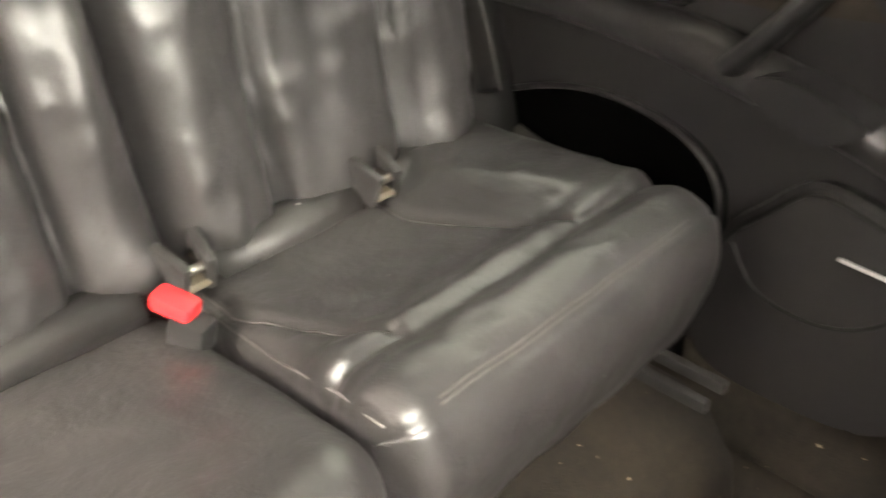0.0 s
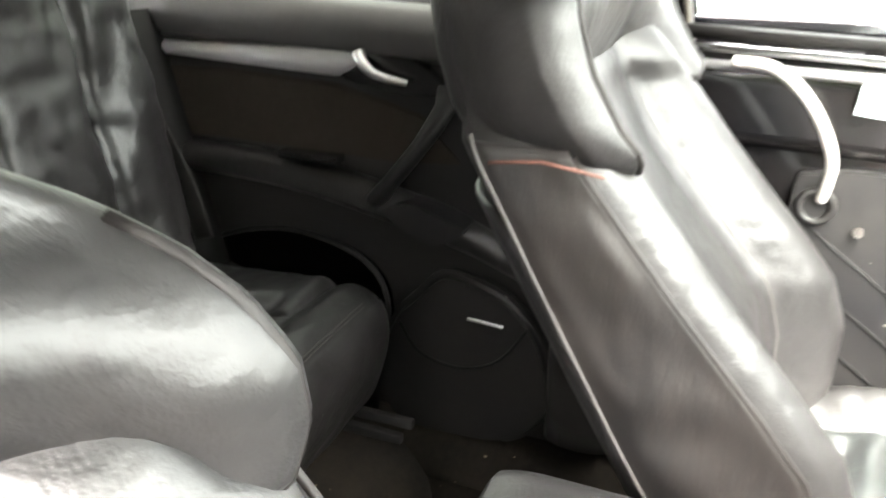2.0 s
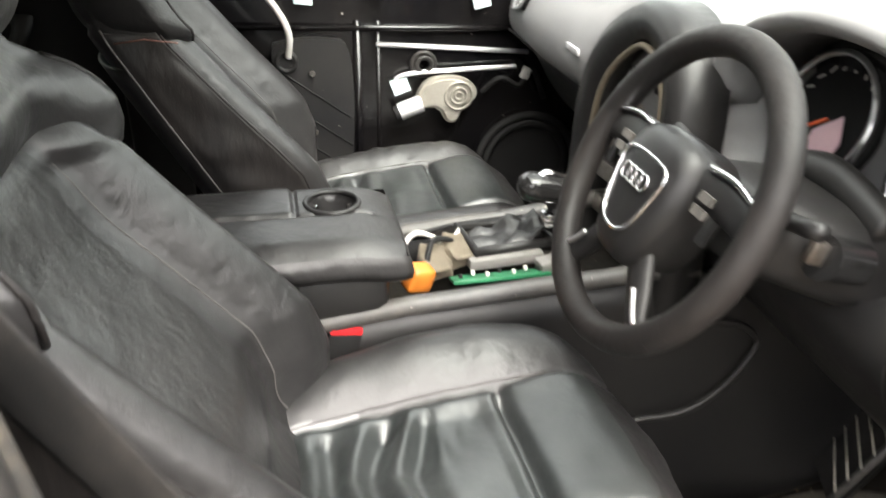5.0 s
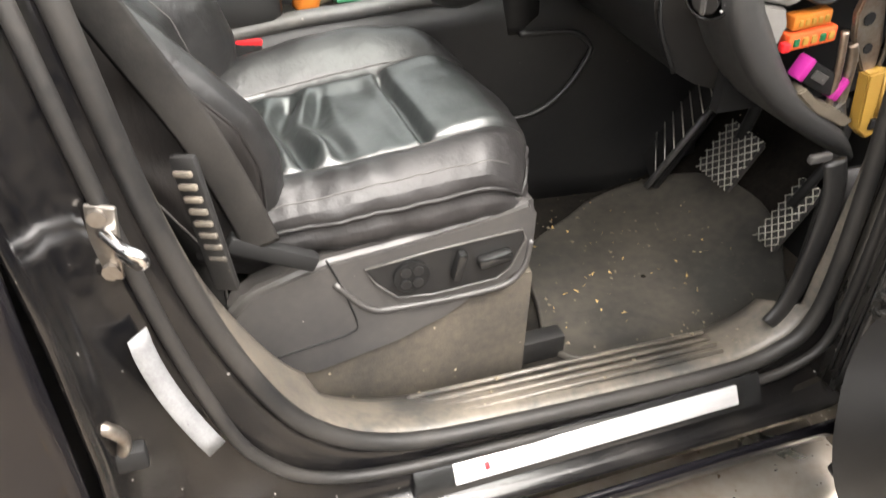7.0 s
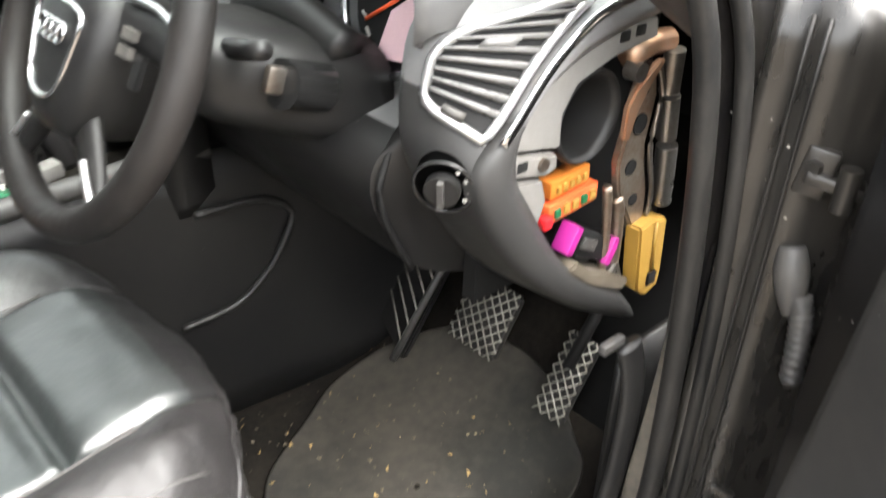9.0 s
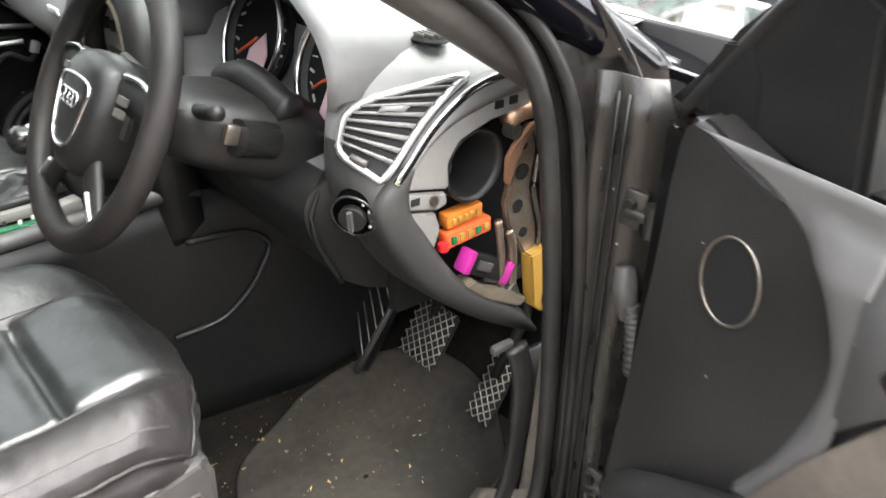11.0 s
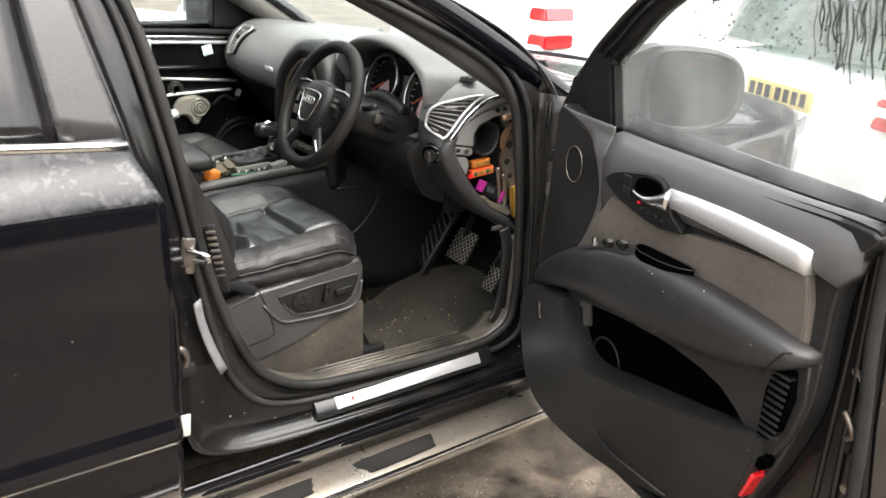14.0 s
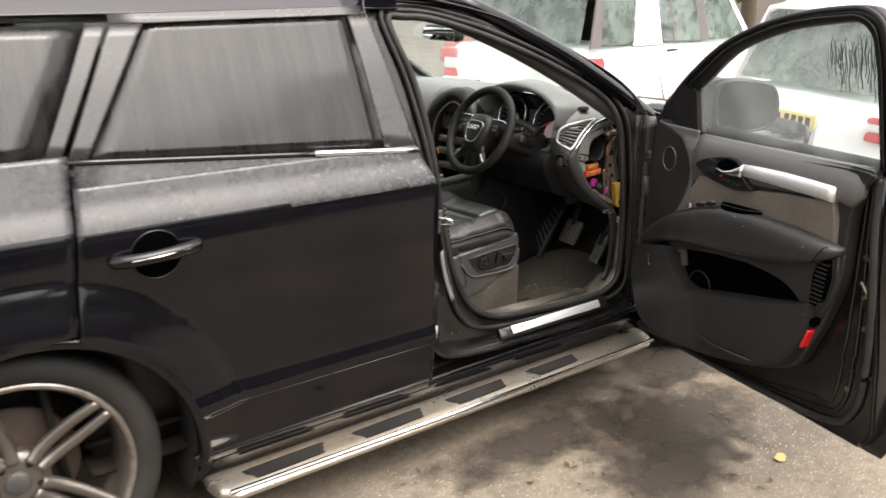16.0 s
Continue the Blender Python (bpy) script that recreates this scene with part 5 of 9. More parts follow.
solid(sheet("hinge_pillar", pillar, np.linspace(0, 1, 14), np.linspace(0.33, 1.14, 16), "dusty_jamb", car, "dusty black hinge pillar"), 0.006)
for u in (0.28, 0.42):
    tube("pillar_rib", [(lambda p: (p[0] - 0.003, p[1], p[2]))(pillar(u, z)) for z in np.linspace(0.36, 1.12, 12)], 0.0022, "rubber", car, segs=6)
for dz in (0.0, -0.45):
    bm = bmesh.new()
    box(bm, (2.452, -0.922, 0.972 + dz), (0.03, 0.055, 0.014), 0.004, (8, 0, 20))
    box(bm, (2.446, -0.905, 0.978 + dz), (0.012, 0.03, 0.05), 0.003, (8, 0, 20))
    cyl(bm, (2.44, -0.938, 0.952 + dz), (2.44, -0.938, 0.995 + dz), 0.010, 14)
    cyl(bm, (2.445, -0.905, 0.985 + dz), (2.432, -0.905, 0.985 + dz), 0.008, 6)
    part("hinge_leaf", bm, "dusty_jamb", fdoor, "greasy steel hinge")
# Grey plastic here stands in for sky light on the black wing edge.
tube("wing_edge", spline([(2.505, -0.895, 1.00), (2.50, -0.915, 1.03), (2.49, -0.91, 1.07), (2.47, -0.885, 1.12)], 6), 0.010, "plastic_dusty", car, "rear edge of the front wing, greyed to look sky-lit", segs=8, squash=0.6, up=(1, 0, 0))


# ---- seats ----
def bump2(p, lx, ly, seed):
    return noise.noise(Vector((p[0] * lx + seed, p[1] * ly, seed * 1.7)))


def front_seat(side, dx, dz, bx, bz, label, folds):
    """A front seat with its centre at y = side * 0.42; side -1 is the driver's."""
    st = thing("front_seat", label, "car seat", "front seats", at=(1.75 + dx, side * 0.42, 0.31))
    Y = lambda o: side * 0.42 + side * o          # o: outwards from the seat's middle
    X = lambda x: x + dx
    Z = lambda z: z + dz

    # cushion: one skin with bolsters, sewn grooves and folds
    def groove(d, w, depth):
        return -depth * math.exp(-(d / w) ** 2)

    def cushion(u, v):
        o = -0.252 + 0.504 * v
        tip = 2.0 - 0.060 * (abs(o) / 0.25) ** 2.6
        x = 1.49 + (tip - 1.49) * u
        o0 = o
        o = o * float(np.interp(x, (1.49, 1.58, 1.70, 1.80, 1.90, 1.96, 2.0), (0.84, 0.93, 0.995, 1.01, 0.985, 0.93, 0.86)))
        out_b, in_b = max(0.0, o0 - 0.150), max(0.0, -o0 - 0.125)
        hump = max(0.0, math.sin(math.pi * min(1.0, 0.12 + 0.80 * u))) ** 0.7
        z = 0.700 + 0.052 * u + hump * (0.030 * math.sin(min(1, out_b / 0.06) * math.pi / 2) + 0.044 * math.sin(min(1, in_b / 0.07) * math.pi / 2))
        inside = -0.125 < o0 < 0.150
        back = max(0.0, min(1.0, (1.828 - x) / 0.03))
        e = min(o0 + 0.125, 0.150 - o0)
        if inside:
            z += groove(e, 0.007, 0.012)
            k = min(1.0, max(0.0, e) / 0.04)
            deep = 0.35 + 0.65 * max(0.0, min(1.0, (1.80 - x) / 0.20))
            ph = (x - 1.555 - 0.10 * abs(o)) / 0.062 + 0.45 * noise.noise(Vector((x * 5, o * 7, 3.0 + side)))
            rear_f = max(0.0, min(1.0, (1.745 - x) / 0.06))
            z += back * k * folds * rear_f * (0.016 * math.cos(2 * math.pi * ph) * (0.55 + 0.9 * abs(noise.noise(Vector((x * 9, o * 5, 9.0))))))
            z += back * k * (-0.008 + folds * deep * (0.010 * noise.noise(Vector((x * 15 + o * 6, o * 8.0, 2.0 + side))) + 0.006 * noise.noise(Vector((x * 38 + 3 * o, o * 12 - x * 6, 5.0)))))
            z += folds * k * 0.06 * o
            z += (1 - back) * 0.010 * math.sin(math.pi * min(1, max(0, (x - 1.83) / 0.14)))
            z += groove(x - 1.83, 0.008, 0.024) * min(1.0, max(0.0, e) / 0.02)
        z += wob((x, o, 0), 12, 0.005, side * 1.3) + (wob((x, o * 0.4, 0), 42, 0.003, 2.2) if o0 > 0.16 else 0)
        drop = max(0.0, x - tip + 0.075)
        z -= 6.5 * drop ** 2
        edge = max(0.0, abs(o0) - 0.195)
        z -= 10.0 * edge ** 2
        return (X(x), Y(o), Z(z))
    cu = sheet("seat_cushion", cushion, np.linspace(0, 1, 130), np.linspace(0, 1, 110), "leather", st, "creased black leather cushion with shiny worn middle")
    if folds > 0.5:
        cu.data.materials.append(M["leather_insert"])
        cu.data.materials.append(M["leather_bolster"])
        for p in cu.data.polygons:
            o = (p.center.y - Y(0)) * side
            if -0.12 < o < 0.146 and p.center.x < X(1.955):
                p.material_index = 1
            elif o > 0.14 and folds > 0.8:
                p.material_index = 2
    skirt = []
    loop = [(0.0, v) for v in np.linspace(0.5, 1, 8)] + [(u, 1.0) for u in np.linspace(0.05, 1, 30)] + [(1.0, v) for v in np.linspace(0.97, 0.03, 30)] + [(u, 0.0) for u in np.linspace(1, 0, 30)] + [(0.0, v) for v in np.linspace(0.05, 0.45, 6)]
    top = [cushion(u, v) for u, v in loop]
    mid_c = np.array([X(1.74), Y(0.0), 0])
    for f, grow in ((0.0, 0.0), (0.08, 0.006), (0.16, 0.008), (0.22, 0.006), (0.3, 0.011), (0.42, 0.012), (0.52, 0.006), (0.62, -0.008), (0.8, -0.02), (1.0, -0.03)):
        ring = []
        for k, (x, y, z) in enumerate(top):
            d = np.array([x, y, 0]) - mid_c
            d /= np.linalg.norm(d)
            w = (wob((x * 1.0, y * 1.0, f * 0.09), 30, 0.0055, 3.3) + wob((x, y, f * 0.2), 11, 0.004, 1.1) - 0.004 * math.exp(-((f - 0.2) / 0.06) ** 2)) * (f > 0.05)
            w -= (0.007 * max(0.0, wob((x * 1.0, y, 0.02 * f), 44, 1.0, 6.0)) * min(1.0, f / 0.3)) * (f > 0.15)
            ring.append((x + d[0] * (grow + w), y + d[1] * (grow + w), z * (1 - f) + Z(0.600) * f))
        skirt.append(ring)
    loft("cushion_skirt", skirt, "leather_bolster", st, "creased leather cushion side", caps=False)
    for o0 in (0.152, -0.127):
        tube("seam", [tuple(np.array(cushion((x - 1.49) / 0.50, (o0 + 0.252) / 0.504)) + np.array([0, 0, 0.0005])) for x in np.linspace(1.52, 1.90, 22)], 0.0014, "stitch", st, segs=5)
    tube("piping", [(x, y + side * 0.0015, z) for x, y, z in skirt[2][9:38]] + [(x + 0.0015, y, z) for x, y, z in skirt[2][38:67]], 0.0034, "leather_bolster", st, segs=6)
    tube("stitching", [tuple(np.array(cushion(u, 0.975)) + np.array([0, 0, 0.0004])) for u in np.linspace(0.06, 0.95, 40)], 0.0011, "stitch", st, segs=5)
    # side valance with its controls
    o = 0.260
    out = [(1.50, 0.575), (1.535, 0.612), (1.60, 0.632), (1.647, 0.645), (1.765, 0.655), (1.88, 0.670), (1.95, 0.684), (1.966, 0.66), (1.966, 0.60), (1.955, 0.552), (1.915, 0.525), (1.87, 0.512), (1.83, 0.485), (1.75, 0.455), (1.62, 0.428), (1.53, 0.44), (1.50, 0.50)]
    prism("side_valance", [((X(x), Y(o), Z(z)), (X(x), Y(o - 0.05), Z(z))) for x, z in out], "valance", st, "dusty dark grey plastic side valance", bevel=0.012, segs=3)
    tube("valance_ridge", [(X(x), Y(o + 0.0005), Z(z)) for x, z in spline([(1.655, 0.60), (1.70, 0.545), (1.75, 0.532), (1.90, 0.530), (1.945, 0.555), (1.955, 0.61)], 5)], 0.005, "valance", st, segs=8)
    ctl = [(1.697, 0.617), (1.80, 0.627), (1.938, 0.634), (1.944, 0.615), (1.925, 0.568), (1.902, 0.550), (1.80, 0.546), (1.745, 0.554), (1.715, 0.585)]
    ctrl = prism("control_panel", [((X(x), Y(o + 0.003), Z(z)), (X(x), Y(o - 0.02), Z(z))) for x, z in ctl], "plastic", st, "black seat control panel", bevel=0.003)
    tube("panel_edge", [(X(x), Y(o + 0.003), Z(z)) for x, z in ctl], 0.0022, "plastic_dusty", ctrl, closed=True, segs=6, up=(0, 1, 0))
    bm = bmesh.new()
    cyl(bm, (X(1.765), Y(o), Z(0.592)), (X(1.765), Y(o + 0.010), Z(0.592)), 0.027, 32)
    part("lumbar_knob", bm, "gloss_black", ctrl)
    bm = bmesh.new()
    for a in range(4):
        q = (X(1.765 + 0.013 * math.cos(a * 1.571 + 0.78)), Z(0.592 + 0.015 * math.sin(a * 1.571 + 0.78)))
        cyl(bm, (q[0], Y(o + 0.008), q[1]), (q[0], Y(o + 0.013), q[1]), 0.008, 14)
    part("knob_button", bm, "plastic", ctrl)
    bm = bmesh.new()
    box(bm, (X(1.836), Y(o + 0.012), Z(0.598)), (0.016, 0.02, 0.05), 0.006, (0, 12, 0))
    part("backrest_switch", bm, "gloss_black", ctrl)
    bm = bmesh.new()
    box(bm, (X(1.892), Y(o + 0.012), Z(0.598)), (0.055, 0.02, 0.020), 0.007, (0, -8, 0))
    part("seat_switch", bm, "gloss_black", ctrl)
    tube("joint", [(X(x), Y(o + 0.001), Z(z)) for x, z in spline([(1.645, 0.645), (1.665, 0.59), (1.684, 0.52), (1.672, 0.503), (1.63, 0.496), (1.56, 0.486)], 4)], 0.0016, "black", st, segs=6)
    # base with carpeted cover and runners
    bm = bmesh.new()
    box(bm, (X(1.76), Y(0.0), Z(0.42)), (0.43, 0.505, 0.24), 0.015)
    part("seat_base", bm, "base_carpet", st, "grey carpeted seat base")
    for s in (-0.2, 0.215):
        bm = bmesh.new()
        box(bm, (X(1.80), Y(s), 0.335), (0.52, 0.035, 0.05), 0.006)
        box(bm, (X(1.91), Y(s), Z(0.49)), (0.10, 0.04, 0.045), 0.006, (0, -8, 0))
        part("seat_runner", bm, "plastic", st)

    # backrest
    XB = lambda x: x + bx
    ZB = lambda z: z + bz - (0.045 * min(1.0, max(0.0, (z - 1.10) / 0.2)) if bz < 0 else 0.0)
    ss = lambda a, b, v: (lambda k: k * k * (3 - 2 * k))(max(0.0, min(1.0, (v - a) / (b - a))))
    FZ = (0.66, 0.72, 0.807, 0.865, 0.917, 0.95, 0.998, 1.053, 1.108, 1.17, 1.22)
    FX = (1.628, 1.638, 1.638, 1.618, 1.576, 1.547, 1.505, 1.459, 1.415, 1.372, 1.345)
    RX = (1.56, 1.532, 1.485, 1.452, 1.424, 1.405, 1.378, 1.348, 1.318, 1.29, 1.275)
    front = lambda z: float(np.interp(z, FZ, FX))
    rear = lambda z: float(np.interp(z, FZ, RX))
    HW = lambda z: float(np.interp(z, (0.66, 0.75, 0.9, 1.1, 1.22), (0.222, 0.234, 0.240, 0.236, 0.215)))

    def face(z, v):
        """The front of the lower back: two bolsters with a sunken middle; v -1 to 1 across."""
        a = abs(v)
        deep = 0.066 * ss(0.66, 0.78, z) * (1 - 0.55 * ss(1.02, 1.18, z))
        x = front(z) - 0.004 + 0.024 * math.exp(-((a - 0.84) / 0.12) ** 2) - deep * (1 - ss(0.50, 0.74, a))
        x -= 0.012 * math.exp(-((a - 0.60) / 0.035) ** 2) * ss(0.70, 0.76, z)
        x -= 0.030 * ss(0.93, 1.0, a) ** 2
        x -= 0.05 * ss(1.13, 1.215, z) * (0.4 + 0.6 * ss(0.86, 0.7, a))
        x += wob((v * 0.24 * 1.6, z * 1.5, side), 7, 0.005 * (1 - ss(0.45, 0.75, a)), 1.5) + wob((v * 0.2, z, side), 21, 0.0014, 4.1)
        return x
    rings = []
    for z in np.linspace(0.66, 1.215, 44):
        hw, pr = HW(z) * (0.93 if z > 1.115 else 1.0), []
        for v in np.sin(np.linspace(-1, 1, 61) * math.pi / 2):
            pr.append((XB(face(z, v)), Y(v * hw), ZB(z)))
        for v in np.linspace(1, -1, 17):
            pr.append((XB(max(rear(z) - 0.055 + 0.05 * abs(v) ** 4, 1.285 if z > 1.10 else 0.0)), Y(v * hw * 0.985), ZB(z)))
        rings.append(pr)
    back = loft("backrest", rings, "leather", st, "black leather backrest with firm side bolsters")
    for e in (-1, 1):
        tube("bolster_seam", [(XB(face(z, e * 0.60) + 0.001), Y(e * 0.60 * HW(z)), ZB(z)) for z in np.linspace(0.74, 1.14, 26)], 0.0016, "stitch", back, segs=5)
        tube("edge_seam", [(XB(front(z) - 0.012), Y(e * (HW(z) + 0.003)), ZB(z)) for z in np.linspace(0.70, 1.115, 26)], 0.0026, "leather_side", back, segs=6)

        def flank(u, v):
            z = 0.69 + 0.43 * u
            x = (front(z) - 0.014) * (1 - v) + rear(z) * v
            pull = 0.010 * ss(0.0, 0.2, v) * ss(1.0, 0.8, v)
            fold = wob((x * 1.1 + z * 0.9, z * 2.1 - x * 0.4, e), 8.5, 1.0, e + side)
            return (XB(x), Y(e * (HW(z) + 0.002 + pull * (0.35 + 1.1 * fold))), ZB(z))
        sheet("side_panel", flank, np.linspace(0, 1, 48), np.linspace(0, 1, 24), "leather_side", st, "creased matt leather side panel", thick=0.006)
        pts = [(XB(rear(z)), Y(e * (HW(z) + 0.004)), ZB(z)) for z in np.linspace(0.60, 1.125, 24)]
        tube("edge_piping", pts, 0.0026, "pipe", st, "pale worn edge piping", segs=8)
        z = 1.118
        if side < 0:
            continue
        tube("wear_line", [(XB(1.425), Y(e * 0.243), ZB(1.104)), (XB(1.375), Y(e * 0.246), ZB(1.112)), (XB(1.33), Y(e * 0.243), ZB(1.106))], 0.0012, "tear", st, "reddish worn seam", segs=6)
    def shell(u, v):
        z = 0.40 + 0.66 * u
        return (XB(rear(z) - 0.062 + 0.062 * abs(v) ** 5), Y(v * (HW(z) + 0.001)), ZB(z))
    sheet("back_shell", shell, np.linspace(0, 1, 16), np.linspace(-1, 1, 21), "plastic", st, "dark plastic back shell", thick=0.006)
    # shoulder piece with its rounded lip
    LZ = (1.100, 1.115, 1.135, 1.179, 1.222, 1.267, 1.29, 1.305)
    LX = (1.440, 1.444, 1.428, 1.402, 1.387, 1.376, 1.372, 1.36)
    CX = (1.325, 1.335, 1.345, 1.366, 1.377, 1.374, 1.362, 1.345)
    BX = (1.285, 1.268, 1.258, 1.245, 1.238, 1.240, 1.255, 1.285)
    SW = (0.222, 0.236, 0.243, 0.243, 0.237, 0.215, 0.17, 0.10)
    if side < 0:
        LZ = (1.10, 1.104, 1.136, 1.168, 1.20, 1.224, 1.24, 1.267, 1.305)
        LX = (1.422, 1.428, 1.431, 1.427, 1.410, 1.387, 1.362, 1.340, 1.325)
        CX = (1.325, 1.328, 1.345, 1.362, 1.370, 1.365, 1.352, 1.338, 1.325)
        BX = (1.285, 1.280, 1.262, 1.25, 1.243, 1.240, 1.243, 1.258, 1.285)
        SW = (0.222, 0.230, 0.243, 0.244, 0.240, 0.234, 0.228, 0.200, 0.10)
    rings, lip = [], {1: [], -1: []}
    for z in np.concatenate([np.linspace(1.10, 1.26, 18), np.linspace(1.268, 1.305, 9)]):
        lx, cx, rx, hw = (float(np.interp(z, LZ, q)) for q in (LX, CX, BX, SW))
        if z > 1.268:
            hw = (0.215 if side > 0 else 0.20) * math.sqrt(max(0.06, 1 - ((z - 1.268) / 0.039) ** 2))
        pr = []
        for v in np.linspace(-1, 1, 49):
            a = abs(v)
            x = cx + (lx - cx) * ss(0.50, 0.90, a) + 0.006 * math.exp(-((a - 0.92) / 0.05) ** 2) - 0.03 * ss(0.95, 1.0, a)
            x += wob((v * 0.2, z, side), 9, 0.004, 2.6)
            pr.append((XB(x), Y(v * hw), ZB(z)))
        for v in np.linspace(1, -1, 21):
            pr.append((XB(rx + (lx - 0.035 - rx) * abs(v) ** 7), Y(v * (hw + 0.004 * (1 - abs(v) ** 8)) * 1.0), ZB(z)))
        rings.append(pr)
        for e in (-1, 1):
            if z < (1.30 if side > 0 else 1.25):
                lip[e].append((XB(lx + 0.004), Y(e * hw * 0.925), ZB(z)))
    sh = loft("shoulder_piece", rings, "leather", st, "smooth leather shoulder piece over the side bolsters")
    if side < 0:
        tube("flank_seam", spline([(1.360, -0.1775, 1.085), (1.354, -0.176, 1.060), (1.348, -0.175, 1.03), (1.332, -0.175, 0.975)], 5), 0.0022, "black", st, segs=6)
    for e in (-1, 1):
        tube("lip_piping", lip[e], 0.0035, "leather_side", sh, segs=8)
    # headrest on its posts
    if side > 0:
        hc = (1.305, 1.385)
    else:
        hc = (1.31, 1.40)
    pad("headrest", (0.078, 0.140, 0.105), 0.066, "leather", st, "black leather headrest", 16, lambda p: (p[0] - 0.1 * p[2] - 0.9 * p[1] ** 2, p[1] * (1 - 0.8 * max(0, p[2])), p[2] + 0.02 * math.sin(p[0] * 20) * 0), pose(XB(hc[0]), Y(0), ZB(hc[1]), 0, -10, 0))
    for s in (-0.06, 0.06):
        bm = bmesh.new()
        cyl(bm, (XB(1.30), Y(s), ZB(1.26)), (XB(1.305), Y(s), ZB(1.34)), 0.007, 12)
        part("headrest_post", bm, "chrome", st)
    return st


driver_seat = front_seat(-1, 0.0, 0.0, -0.05, -0.018, "black leather driver's seat with creased worn cushion", 1.0)
passenger_seat = front_seat(1, 0.075, -0.02, 0.0, 0.0, "black leather passenger seat, creased side panel facing the console", 0.6)


def buckle(x, y, z, rz, label, r=10):
    b = thing("belt_buckle", label, "belt buckle", "seat belt buckles", at=(x, y, z - 0.05))
    bm = bmesh.new()
    box(bm, (x, y, z - 0.045), (0.055, 0.026, 0.10), 0.008, (0, r, rz))
    part("case", bm, "black", b)
    bm = bmesh.new()
    box(bm, (x + 0.01, y, z + 0.004), (0.052, 0.022, 0.016), 0.005, (0, r, rz))
    part("red_button", bm, "red", b, "bright red release button")
    tube("stalk", [(x - 0.01, y, z - 0.09), (x - 0.03, y, z - 0.16), (x - 0.05, y, z - 0.22)], 0.012, "black", b)
    return b


buckle(1.630, -0.122, 0.732, 5, "black belt buckle with red button beside the driver's seat")
# belt web by the driver's seat
belt = thing("seat_belt", "black seat belt hanging beside the driver's backrest", "seat belt")
pts = spline([(1.36, -0.735, 1.20), (1.44, -0.718, 1.02), (1.505, -0.708, 0.88), (1.54, -0.702, 0.78), (1.562, -0.697, 0.70)], 8)
tube("web", pts, 0.024, "rubber", belt, segs=10, squash=0.12, up=(0, 1, 0.2))
bm = bmesh.new()
box(bm, (1.575, -0.69, 0.682), (0.125, 0.022, 0.026), 0.006, (0, 28, 0))
part("tongue", bm, "black", belt)

# ---- rear bench ----
bench = thing("rear_bench", "black leather rear bench with three cushions", "rear seat", at=(0.8, 0, 0.31))
STEP = lambda a, b, v: (lambda k: k * k * (3 - 2 * k))(max(0.0, min(1.0, (v - a) / (b - a))))
CUSHION = spline([(0.63, 0.690), (0.655, 0.710), (0.72, 0.712), (0.80, 0.716), (0.86, 0.724), (0.897, 0.741), (0.922, 0.737), (0.950, 0.746), (0.975, 0.742), (0.998, 0.727), (1.014, 0.703), (1.020, 0.665), (1.008, 0.605), (0.982, 0.545), (0.950, 0.505), (0.90, 0.490)], 7)


